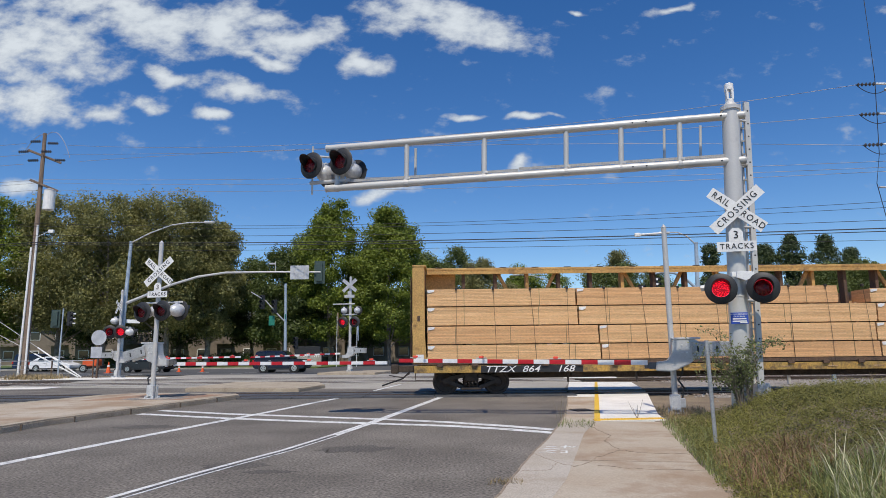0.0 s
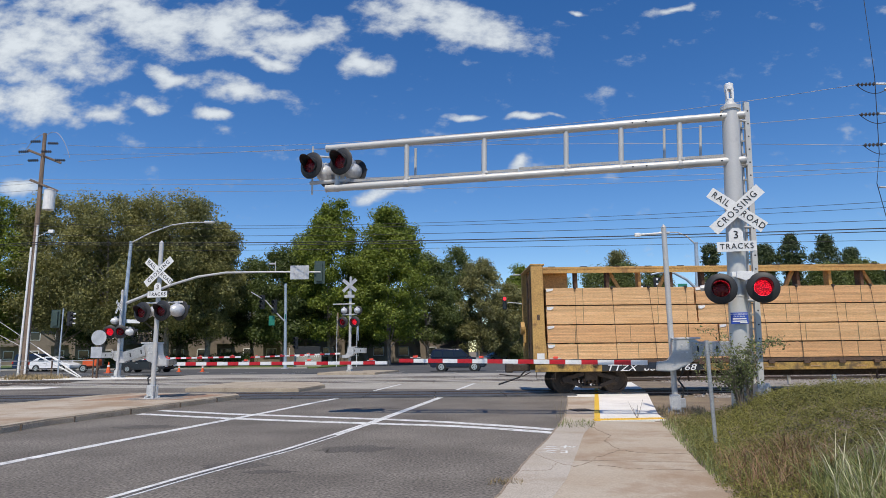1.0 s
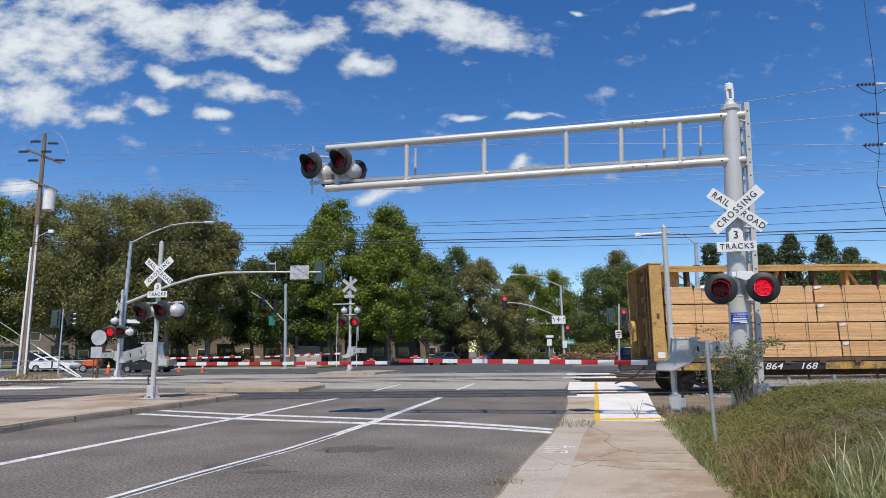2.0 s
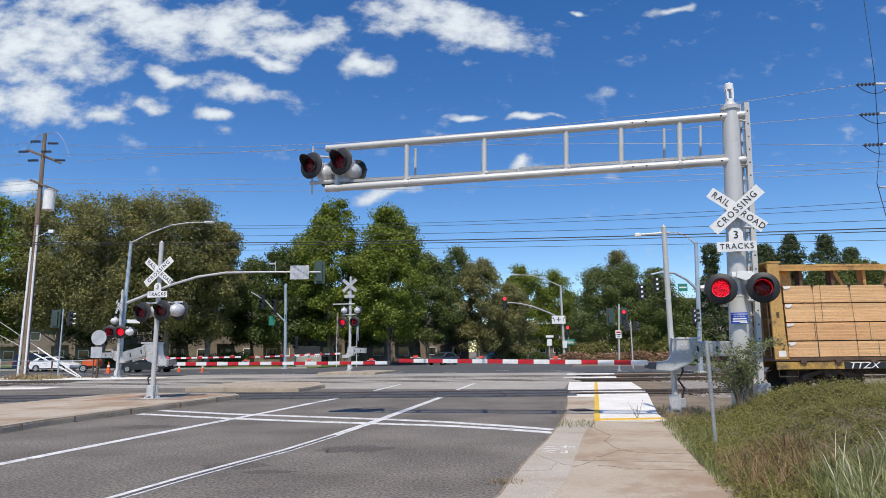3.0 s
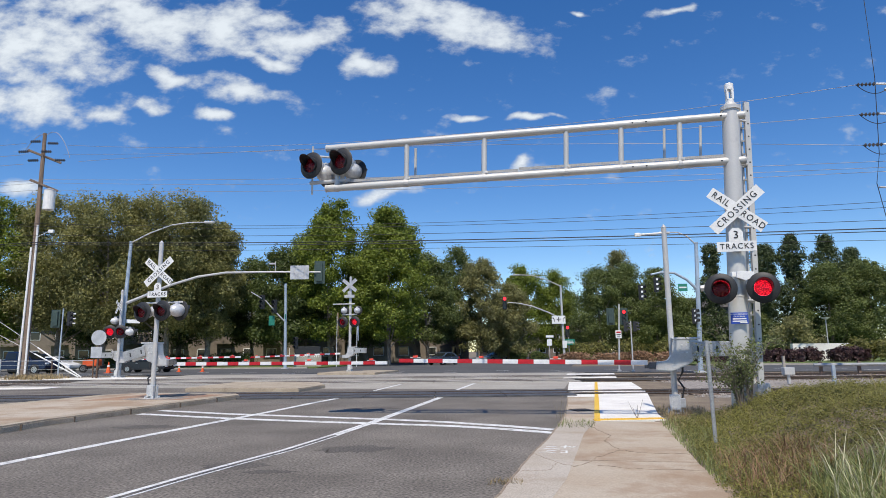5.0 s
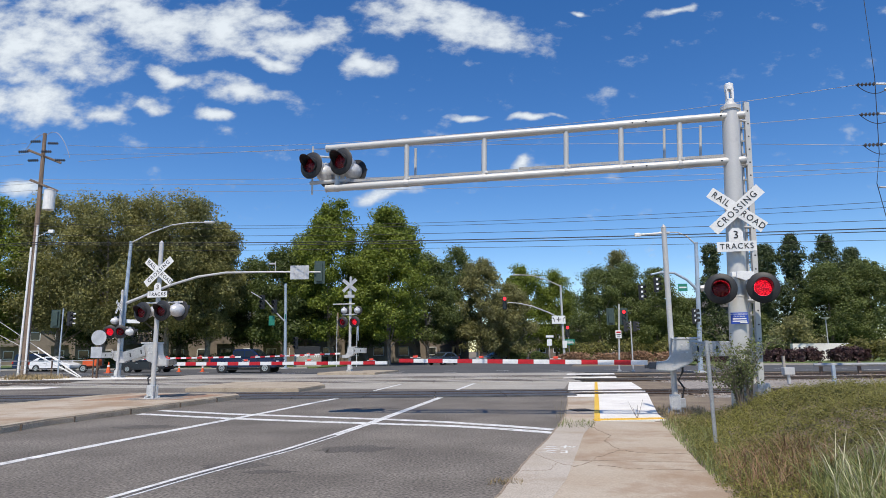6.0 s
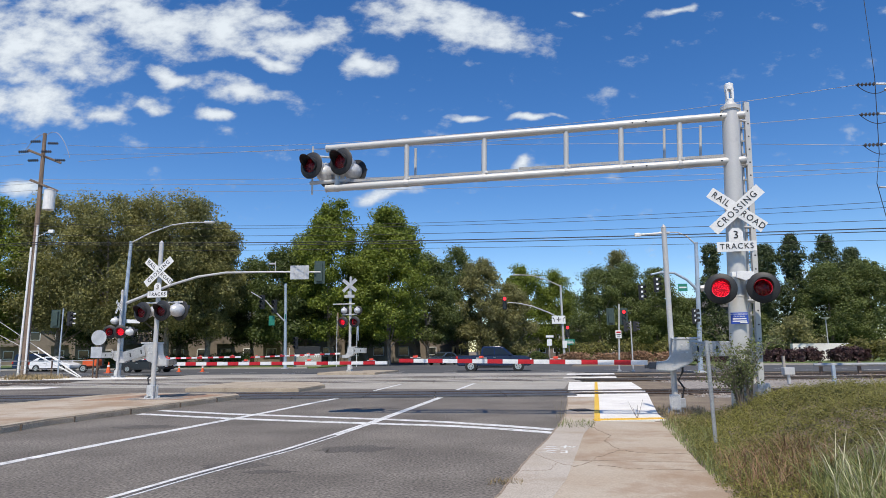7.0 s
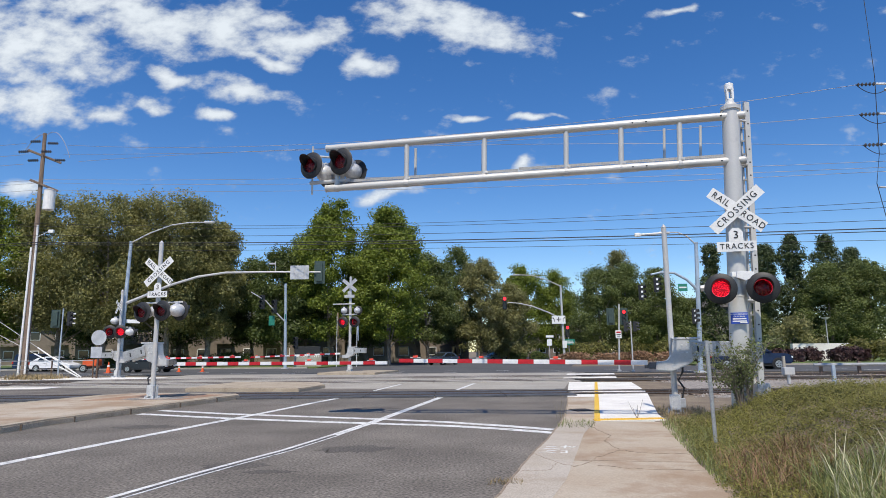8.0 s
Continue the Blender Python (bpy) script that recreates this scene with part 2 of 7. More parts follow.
LEAF_PALE = foliage("pale_seed_stalks", (0.42, 0.40, 0.24), (0.66, 0.62, 0.42), 0.3)
LEAF_GRASS = foliage("grass_blades", (0.11, 0.15, 0.035), (0.34, 0.37, 0.15), 0.35)
LEAF_RED = foliage("reddish_dry_stems", (0.20, 0.105, 0.055), (0.38, 0.235, 0.135), 0.25)

moving_cars, turning_wheels, drifting = [], [], []

# ---------- the lie of the roads ----------
ROAD_TURN = -12.9      # the main road runs to the right of straight ahead
ROAD = pose(0, 0, 0, 0, 0, ROAD_TURN)
def road_pt(lat, s, z=0.0):
    return ROAD @ Vector((lat, s, z))
TRACKS_Y = (23.75, 33.6, 38.6)
# ---------- ground, roads, kerbs ----------
def slab(name, outline, z0, z1, ma, label="", m=None, category="", kind="structure"):
    bm = B()
    prism(bm, outline, z0, z1, m)
    ob = part(name, bm, ma)
    return tagged(ob, label, category or name.replace("_", " "), kind=kind)


def strip(lat0, s0, lat1, s1, w):
    """Outline of a painted line on the main road."""
    d = Vector((lat1 - lat0, s1 - s0)).normalized()
    n = Vector((-d.y, d.x)) * w / 2
    return [(lat0 - n.x, s0 - n.y), (lat1 - n.x, s1 - n.y), (lat1 + n.x, s1 + n.y), (lat0 + n.x, s0 + n.y)]


def ribbon(pts, w):
    """Outline of a painted line that bends along pts of (lat, s)."""
    left, right = [], []
    for i, (x, y) in enumerate(pts):
        a, b = pts[max(i - 1, 0)], pts[min(i + 1, len(pts) - 1)]
        d = Vector((b[0] - a[0], b[1] - a[1])).normalized()
        left.append((x - d.y * w / 2, y + d.x * w / 2))
        right.append((x + d.y * w / 2, y - d.x * w / 2))
    return right + left[::-1]


# the kerb line, from the camera to the rails, and the lane line beside it: they sway a little
KERB_LINE = [(-1.15, -20), (-1.12, 4.0), (-1.05, 7.0), (-0.98, 9.0), (-0.92, 10.3), (-0.84, 11.3), (-0.77, 12.6), (-0.72, 14.0), (-0.69, 16.1), (-0.74, 19.4), (-0.84, 22.2)]
LANE_SWAY = [(-5.25, -5), (-5.19, 4.0), (-5.16, 6.3), (-5.10, 7.5), (-5.00, 8.6), (-4.87, 9.8), (-4.83, 11.7), (-4.84, 13.9), (-4.94, 17.0), (-5.11, 22.0)]


def rect(x0, y0, x1, y1):
    return [(x0, y0), (x1, y0), (x1, y1), (x0, y1)]


def build_ground():
    bm = B()
    bmesh.ops.create_grid(bm, x_segments=60, y_segments=60, size=2500)
    tagged(part("ground", bm, EARTH), "dry brown earth reaching to the horizon", "ground", kind="structure").location.z = -0.06
    slab("road", rect(-29.5, -40, -0.5, 62), -0.05, 0.0, ASPHALT, "worn grey asphalt main road over the railway crossing", ROAD_M)
    slab("road_far", [(-140, 63.6), (140, 30.0), (140, 47.2), (-140, 80.8)], -0.05, 0.003, ASPHALT_FAR, "dark asphalt cross street beyond the tracks")
    slab("crossing_apron", rect(-29.4, 26.6, -1.13, 46.5), -0.05, 0.0022, APRON, "sun-bleached tan asphalt between the rails and the cross street", ROAD_M)
    slab("road_beyond", rect(-30, 60, -2, 420), -0.05, -0.001, ASPHALT_FAR, "asphalt street running on between the trees", ROAD_M)
    # painted lines
    for i, (o, name, lab) in enumerate((
            (ribbon([(-8.42, -5), (-8.45, 7.9), (-8.49, 10.0), (-8.50, 13.6), (-8.50, 16.0), (-8.60, 19.3), (-8.55, 22.3)], 0.19), "lane_line", "white painted lane line on asphalt"),
            (ribbon([(x - 0.065, y) for x, y in LANE_SWAY], 0.085), "lane_line", "worn white lane line beside a tar seam"),
            (ribbon([(x + 0.085, y) for x, y in LANE_SWAY[:-3]], 0.035), "lane_line", "thin worn white line beside a tar seam"),
            (ribbon([(x + 0.04, y) for x, y in LANE_SWAY[-4:]], 0.10), "lane_line", "white lane line beyond the stop lines"),
            (strip(-8.74, 25.3, -9.1, 30.2, 0.15), "lane_line", "short white lane dash"),
            (strip(-5.42, 26.0, -5.62, 31.0, 0.15), "lane_line", "short white lane dash"),
            (strip(-5.1, 35.0, -5.1, 36.0, 0.13), "lane_line", "short white lane dash"),
            (strip(-5.1, 40.5, -5.1, 41.5, 0.13), "lane_line", "short white lane dash"),
            (strip(-18.6, 15.0, -18.6, 19.5, 0.12), "lane_line", "short white lane dash"))):
        slab(name, o, 0.0, 0.005, PAINT_WHITE, lab, ROAD_M)
    slab("tar_seam", ribbon([(x + 0.02, y) for x, y in LANE_SWAY[:-2]], 0.085), 0.0, 0.0035, TAR, "black tar seam along the lane line", ROAD_M)
    for o in ([(-11.75, 15.02), (-8.72, 14.28), (-6.17, 13.85), (-4.23, 13.62), (-2.93, 13.45), (-1.68, 13.05), (-0.72, 12.58)],
              [(-11.85, 16.0), (-9.37, 15.33), (-6.80, 14.90), (-4.50, 14.50), (-3.07, 14.12), (-1.74, 13.58), (-0.80, 13.12)]):
        slab("stop_line", ribbon(o, 0.25), 0.0, 0.006, PAINT_WHITE, "white painted stop line across the lanes", ROAD_M)
    # stains on the asphalt; the patch at (-1.9, 18.2) paints a cast shadow
    for x, s, w, l in ((-2.95, 9.25, 1.0, 0.55), (-2.35, 8.75, 0.7, 0.3), (-1.9, 18.2, 1.6, 0.9), (-1.45, 10.7, 1.3, 0.9), (-6.5, 14.2, 1.6, 0.8)):
        o = [(x + w * 0.5 * math.cos(a) * random.uniform(0.6, 1.15), s + l * 0.5 * math.sin(a) * random.uniform(0.6, 1.15)) for a in [k * math.tau / 30 for k in range(30)]]
        slab("stain_shadow_patch", o, 0.0, 0.002, ASPHALT_PATCH, "dark asphalt patch, stain and painted shadow", None, "stain")
    # dashes on the cross street
    for k in range(-9, 14):
        x = k * 4.2
        for off in (0.0, 3.6):
            y = 48.6 + off - 0.12 * x
            slab("lane_line", [(x, y), (x + 1.0, y - 0.12), (x + 1.0, y - 0.02), (x, y + 0.10)], 0.0, 0.008, PAINT_WHITE, "short white dash on the cross street")
    slab("edge_line", [(-60, 53.0), (-24, 48.7), (-24, 48.82), (-60, 53.12)], 0.0, 0.008, PAINT_WHITE, "white edge line of the cross street")
    # concrete beside the road
    kerb_near = [q for q in KERB_LINE if q[1] < 14.5]
    slab("pavement", [(-0.55, -20), (1.5, -20), (1.5, 7.9), (1.42, 8.6), (1.36, 9.4), (1.38, 10.6), (1.50, 13.0), (1.58, 14.7), (0.05, 14.72), (-0.22, 12.4), (-0.29, 10.4), (-0.38, 8.1), (-0.5, 7.0)], -0.05, 0.012, CONCRETE, "stained tan concrete footpath with cracks", ROAD_M)
    slab("gutter_apron", kerb_near + [(-0.40, 14.3), (0.0, 14.6), (-0.20, 12.4), (-0.27, 10.4), (-0.36, 8.1), (-0.48, 7.0), (-0.52, -20)], -0.05, 0.0150, CONCRETE_PALE, "pale grey concrete gutter beside the path", ROAD_M)
    slab("gutter", [(-0.72, 14.02), (-0.69, 16.1), (-0.74, 19.4), (-0.84, 22.2), (0.1, 22.2), (0.1, 14.7)], -0.05, 0.008, CONCRETE, "tan concrete gutter apron", ROAD_M)
    for y in (3.0, 9.5):
        slab("pavement_joint", strip(-0.30, y, 1.38, y + 0.10, 0.009), 0.0, 0.0175, CRACK, "dark joint between pavement slabs", ROAD_M)
    # cracks that wander over the concrete
    for pts, w in (([(-0.15, 13.9), (0.28, 12.3), (0.16, 11.5), (0.38, 10.55), (0.62, 10.35), (1.36, 10.3)], 0.007), ([(0.38, 10.55), (0.05, 9.9), (-0.12, 9.3), (-0.30, 9.0), (-0.52, 9.25), (-0.90, 10.0)], 0.006),
                   ([(0.02, 9.1), (0.5, 9.0), (1.34, 8.95)], 0.005), ([(-0.52, 9.25), (-0.60, 8.7), (-0.95, 8.55)], 0.005), ([(0.2, 6.9), (0.75, 7.2), (1.45, 7.05)], 0.004)):
        fine = []
        for (xa, ya), (xb, yb) in zip(pts, pts[1:]):
            fine += [(xa + (xb - xa) * k / 6 + random.uniform(-0.02, 0.02), ya + (yb - ya) * k / 6 + random.uniform(-0.05, 0.05)) for k in range(6)]
        bm = B()
        o = ribbon(fine + [pts[-1]], w)
        n = len(o)
        for k in range(n // 2 - 1):
            prism(bm, [o[k], o[k + 1], o[n - 2 - k], o[n - 1 - k]], 0.010, 0.0178, ROAD_M)
        tagged(part("pavement_crack", bm, CRACK), "thin dark crack in the concrete", "crack", kind="structure")
    # dirt in the open seam between asphalt and concrete
    bm = B()
    fine = []
    for (xa, ya), (xb, yb) in zip(KERB_LINE[1:], KERB_LINE[2:]):
        fine += [(xa + (xb - xa) * k / 10 + random.uniform(-0.006, 0.006), ya + (yb - ya) * k / 10) for k in range(10)]
    o = ribbon(fine, 0.03)
    n = len(o)
    for k in range(n // 2 - 1):
        prism(bm, [o[k], o[k + 1], o[n - 2 - k], o[n - 1 - k]], 0.0, 0.0192, ROAD_M)
    tagged(part("kerb_seam", bm, CRACK), "dark dirty seam between asphalt and concrete", "seam", kind="structure")
    # white crossing panels for walkers
    slab("crossing_panel", [(0.1, 14.75), (1.54, 15.1), (1.50, 16.3), (1.66, 19.6), (1.88, 23.8), (1.91, 25.5), (0.1, 25.5)], -0.05, 0.018, CONCRETE_WHITE, "bright white concrete walkway panel over the rails", ROAD_M)
    slab("crossing_panel_left", [(-0.84, 22.21), (0.1, 22.21), (0.1, 32.3), (-1.12, 32.3), (-0.97, 26.3)], -0.05, 0.016, CONCRETE_WHITE, "bright white concrete panel beside the road", ROAD_M)
    slab("crossing_panel_far", [(0.1, 25.6), (1.91, 25.6), (1.91, 27.2), (1.82, 32.3), (0.1, 32.3)], -0.05, 0.017, CONCRETE_WHITE, "white concrete walkway panel", ROAD_M)
    slab("crossing_panel_end", [(-1.6, 36.9), (1.33, 36.9), (1.45, 45.0), (-1.6, 44.0)], -0.05, 0.017, CONCRETE_WHITE, "white concrete walkway panel", ROAD_M)
    slab("crossing_panel_west", [(-44, 30.5), (-19, 30.5), (-19, 32.4), (-44, 36.5)], -0.05, 0.012, CONCRETE_WHITE, "pale concrete beside the tracks")
    slab("crossing_panel_west_far", [(-31, 42.5), (-19, 42.0), (-19, 44.5), (-33, 46.5)], -0.05, 0.012, CONCRETE_WHITE, "pale concrete beside the tracks")
    slab("yellow_line", strip(0.07, 14.75, 0.17, 32.3, 0.13), 0.0, 0.024, PAINT_YELLOW, "yellow painted edge line of the walkway", ROAD_M)
    slab("tactile_strip", strip(0.02, 14.90, 1.50, 15.38, 0.30), 0.0, 0.026, PAINT_YELLOW, "yellow tactile warning strip", ROAD_M)
    bm = B()
    for k in range(4):
        for q in range(24):
            x, y = 0.05 + q * 0.062, 14.80 + q * 0.020 + k * 0.068
            prism(bm, [(x - 0.014, y), (x, y - 0.014), (x + 0.014, y), (x, y + 0.014)], 0.022, 0.034, ROAD_M)
    tagged(part("tactile_domes", bm, PAINT_YELLOW), "rows of small yellow warning domes", "tactile domes", kind="stuff")
    # medians
    for o, lab in (([(-17.2, -10), (-11.7, -10), (-11.72, 10.9), (-11.93, 12.3), (-11.95, 17.0), (-11.93, 20.3), (-12.4, 20.9), (-16.2, 21.0), (-17.2, 20)], "concrete median island with a worn kerb"),
                   ([(-16.8, 24.2), (-11.5, 24.0), (-11.7, 27.1), (-13.0, 29.4), (-17.6, 29.6)], "low concrete median island between tracks"),
                   ([(-19.2, 43.0), (-14.8, 42.8), (-14.8, 48.6), (-19.2, 49.0)], "low concrete median island at the cross street")):
        bm = B()
        prism(bm, o, -0.05, 0.15, ROAD_M)
        top = [e for e in bm.edges if min(v.co.z for v in e.verts) > 0.14]
        bmesh.ops.bevel(bm, geom=top, offset=0.035, segments=2, affect="EDGES")
        tagged(part("median", bm, KERB), lab, "median", kind="structure")
    for k, y in enumerate((11.4, 13.0, 14.9, 17.0, 18.9)):
        x = -11.93 + (0.16 if k == 0 else 0.0)
        slab("kerb_joint", [(x - 0.02, y), (x + 0.022, y), (x + 0.022, y + 0.015), (x - 0.02, y + 0.015)], 0.0, 0.13, JOINT, "dark joint in the median kerb", ROAD_M)
    slab("median_paving", [(-16.9, -10), (-12.0, -10), (-12.02, 10.9), (-12.22, 12.3), (-12.25, 17), (-12.3, 20.1), (-12.6, 20.6), (-16.6, 20.7)], 0.1, 0.154, CONCRETE, "tan concrete top of the median", ROAD_M)
    slab("median_brick", [(-15.6, 17.2), (-12.5, 17.8), (-12.5, 20.2), (-15.6, 20.4)], 0.1, 0.158, BRICK, "brown brick patch of the median", ROAD_M)
    # far kerb, lawn and footpath
    slab("kerb", [(-140, 80.8), (-14, 65.68), (-14, 65.98), (-140, 81.1)], -0.05, 0.15, CONCRETE_GREY, "grey concrete kerb of the cross street")
    slab("kerb_east", [(24, 61.12), (140, 47.2), (140, 47.5), (24, 61.42)], -0.05, 0.15, CONCRETE_GREY, "grey concrete kerb of the cross street")
    slab("lawn", [(-160, 83.3), (-13, 65.98), (2, 150), (-160, 190)], -0.05, 0.12, LAWN, "green lawn under the street trees")
    slab("lawn_east", [(24, 61.42), (160, 45.1), (160, 190), (52, 190)], -0.05, 0.12, LAWN, "green lawn under the street trees")


CRACK = material("crack_dirt", (0.24, 0.185, 0.135), 0.95, col2=(0.33, 0.265, 0.20), scale=6, fine=40, vary=0.2)
JOINT = material("dirty_joint", (0.12, 0.09, 0.065), 0.95, scale=5, vary=0.2)
CONCRETE_PALE = material("pale_concrete", (0.475, 0.425, 0.36), 0.9, col2=(0.40, 0.34, 0.27), scale=0.9, fine=50, vary=0.16, bump=0.25, dirt=((0.30, 0.22, 0.15), 0.7, 0.56, 0.5))
KERB = material("kerb_concrete", (0.36, 0.295, 0.215), 0.9, col2=(0.44, 0.37, 0.28), scale=1.4, fine=40, vary=0.16, bump=0.25, dirt=((0.13, 0.10, 0.075), 1.2, 0.55, 0.6))
LAWN = material("lawn", (0.085, 0.14, 0.025), 0.9, col2=(0.13, 0.15, 0.045), scale=0.4, fine=20, vary=0.3, bump=0.6, bump_scale=12)
ROAD_M = ROAD
APRON = material("bleached_asphalt", (0.32, 0.295, 0.255), 0.92, col2=(0.40, 0.37, 0.32), scale=0.35, fine=26, vary=0.2, bump=0.4, dirt=((0.10, 0.095, 0.09), 0.3, 0.58, 0.5))
build_ground()


def build_track(y, label, middle):
    """Rails on ballast, with concrete panels where the road crosses."""
    t = thing("railway_track", label, "track", kind="structure")
    x0, x1 = -130, 130
    lat_l, lat_r = -29.5, 0.2
    xl = (lat_l * 1.026) + y * 0.229
    xr = (lat_r * 1.026) + y * 0.229
    for side in (-0.7175, 0.7175):
        bm = B()
        yy = y + side
        box(bm, 0, yy, 0.0, x1 - x0, 0.14, 0.02)
        box(bm, 0, yy, 0.025, x1 - x0, 0.018, 0.10)
        part("rail_web", bm, RAIL, t)
        bm = B()
        box(bm, 0, yy, 0.04, x1 - x0, 0.07, 0.03)
        part("rail_head", bm, RAIL_TOP, t, "polished rail head")
    # concrete panels between and beside the rails
    bm = B()
    n = int((xr - xl) / 2.45)
    for k in range(n):
        xa = xl + k * 2.45
        for (ya, yb) in ((y - 1.55, y - 0.80), (y + 0.80, y + 1.55)):
            box(bm, xa + 1.21, (ya + yb) / 2, 0.010, 2.42, yb - ya, 0.080)
    tagged(part("panel", bm, middle, t, "crossing panels beside the rails"), kind="stuff")
    for k in range(n):
        part("middle_panel", box(B(), xl + k * 2.45 + 1.21, y, 0.010, 2.42, 1.24, 0.080, None, 0.004), middle, t, "dark crossing panel between the rails")
    bm = B()
    for yy in (y - 0.655, y + 0.655, y - 0.775, y + 0.775):
        box(bm, (xl + xr) / 2, yy, 0.010, xr - xl, 0.055, 0.066)
    part("flangeway", bm, RUBBER, t, "black rubber flangeway strips")
    # ballast and sleepers to both sides
    rnd = random.Random(int(y))
    bm = B()
    for k in range(60):
        box(bm, xr + 3.2 + k * 0.6, y, -0.03, 0.23, 2.6, 0.05)
    for k in range(40):
        box(bm, xl - 0.4 - k * 0.6, y, -0.03, 0.23, 2.6, 0.05)
    part("sleeper", bm, WOOD_POLE, t, "dark wooden sleepers in the ballast")
    verts, faces = [], []
    for xa, xb, cnt in ((xr + 2.6, xr + 24, 2600), (xl - 22, xl, 1200)):
        for _ in range(cnt):
            cx, cy, r = rnd.uniform(xa, xb), y + rnd.gauss(0, 1.3), rnd.uniform(0.03, 0.065)
            b0 = len(verts)
            a = rnd.uniform(0, 6.3)
            for k in range(4):
                verts.append((cx + r * math.cos(a + k * 1.571), cy + r * math.sin(a + k * 1.571), -0.04))
            verts.append((cx + rnd.uniform(-r, r) * 0.5, cy + rnd.uniform(-r, r) * 0.5, 0.0 + rnd.uniform(0.0, 0.03)))
            faces += [(b0, b0 + 1, b0 + 4), (b0 + 1, b0 + 2, b0 + 4), (b0 + 2, b0 + 3, b0 + 4), (b0 + 3, b0, b0 + 4)]
    me = bpy.data.meshes.new("ballast")
    me.from_pydata(verts, [], faces)
    me.materials.append(BALLAST)
    ob = new("ballast", me)
    ob.parent = t
    tagged(ob, "loose grey brown ballast stones", kind="stuff")
    return t


PANEL_DARK = material("rubber_panel", (0.060, 0.060, 0.064), 0.6, col2=(0.10, 0.10, 0.105), scale=1.5, fine=40, vary=0.25)
for ty, middle in zip(TRACKS_Y, (PANEL_DARK, CONCRETE_DARK, CONCRETE_DARK)):
    build_track(ty, "steel railway track crossing the road on panels", middle)
slab("asphalt_patch", [(3.2, 21.9), (4.1, 21.7), (5.6, 26.3), (4.6, 26.6)], 0.0, 0.0045, ASPHALT_PATCH, "dark asphalt patch at the rails")
# painted survey marks, drain grate and a dead twig by the path
for o in ([(-0.84, 10.12), (-0.72, 10.18), (-0.60, 10.10)], [(-0.80, 10.50), (-0.66, 10.55), (-0.55, 10.48)], [(-0.74, 10.30), (-0.60, 10.36)], [(-0.78, 10.72), (-0.62, 10.75)],
          [(-0.55, 10.72), (-0.42, 10.80), (-0.36, 10.70)], [(-0.52, 10.30), (-0.44, 10.34), (-0.43, 10.14), (-0.52, 10.12)], [(-0.48, 10.6), (-0.47, 10.9)], [(-0.36, 10.7), (-0.30, 10.86)]):
    slab("paint_mark", ribbon(o, 0.035), 0.0, 0.0185, PAINT_WHITE, "faded white survey paint on the concrete", ROAD_M)
t = thing("drain_grate", "small dark rusty drain grate in the gutter", "drain grate", ROAD @ pose(-0.30, 17.3, 0.009, 0, 0, 24))
part("grate_frame", box(B(), 0, 0, 0.006, 0.50, 0.62, 0.012), RAIL, t)
for k in range(6):
    part("grate_bar", box(B(), -0.2 + k * 0.08, 0, 0.014, 0.03, 0.56, 0.012), TAR, t)
t = thing("dead_weed", "thin dead weed growing from a panel joint", "weed", ROAD @ pose(0.95, 15.3, 0.015))
for dx, dz in ((-0.18, 0.38), (0.14, 0.42), (0.02, 0.30), (-0.09, 0.25)):
    bm = B()
    tube(bm, [(0, 0, 0), (dx * 0.5, 0.02, dz * 0.45), (dx, 0.0, dz)], 0.006, 5, 0.003)
    part("stem", bm, BARK, t)
slab("ballast_bed", [(9.0, 21.5), (120, 21.5), (120, 41.5), (13, 41.5)], -0.06, -0.035, BALLAST, "grey ballast bed of the railway")
slab("ballast_bed_west", [(-120, 21.5), (-26, 21.5), (-22, 41.5), (-120, 41.5)], -0.06, -0.035, BALLAST, "grey ballast bed of the railway")
# ---------- the flat car with its load of lumber ----------
YELLOW = material("flatcar_yellow", (0.54, 0.33, 0.105), 0.6, col2=(0.43, 0.25, 0.08), scale=1.3, fine=18, vary=0.16, dirt=((0.14, 0.07, 0.035), 1.8, 0.56, 0.75), bump=0.1)
# the car's yellow darkened for the end walls, with their shade in the colour
END_SHADED = material("end_wall_shaded_ochre", (0.30, 0.175, 0.060), 0.7, col2=(0.22, 0.12, 0.045), scale=1.2, fine=20, vary=0.15, dirt=((0.09, 0.05, 0.03), 1.4, 0.53, 0.7))
SILL_YELLOW = material("sill_yellow", (0.46, 0.27, 0.06), 0.6, col2=(0.38, 0.25, 0.07), scale=1.5, fine=20, vary=0.2, dirt=((0.10, 0.07, 0.045), 2.2, 0.47, 0.8))
RUST = material("rusty_steel", (0.12, 0.070, 0.042), 0.8, col2=(0.075, 0.05, 0.036), scale=2.5, fine=25, vary=0.25, bump=0.2)
BOGIE = material("bogie_iron", (0.045, 0.034, 0.027), 0.85, col2=(0.075, 0.055, 0.040), scale=4, fine=25, vary=0.25, bump=0.2)
LUMBER = material("sawn_lumber", (0.77, 0.485, 0.245), 0.75, col2=(0.68, 0.40, 0.185), scale=1.6, fine=16, vary=0.14, random=0.24, stretch=(0.8, 3, 6), dirt=((0.36, 0.16, 0.08), 4.0, 0.63, 0.85))
LUMBER_RED = material("sawn_lumber_red", (0.72, 0.425, 0.205), 0.75, col2=(0.64, 0.355, 0.16), scale=1.6, fine=16, vary=0.14, random=0.26, stretch=(0.8, 3, 6), dirt=((0.34, 0.15, 0.075), 4.0, 0.62, 0.85))
LUMBER_END = material("lumber_ends", (0.50, 0.33, 0.18), 0.8, col2=(0.36, 0.22, 0.12), scale=6, fine=30, vary=0.2)
STRAP = material("strap", (0.10, 0.13, 0.07), 0.6, scale=6, vary=0.2)
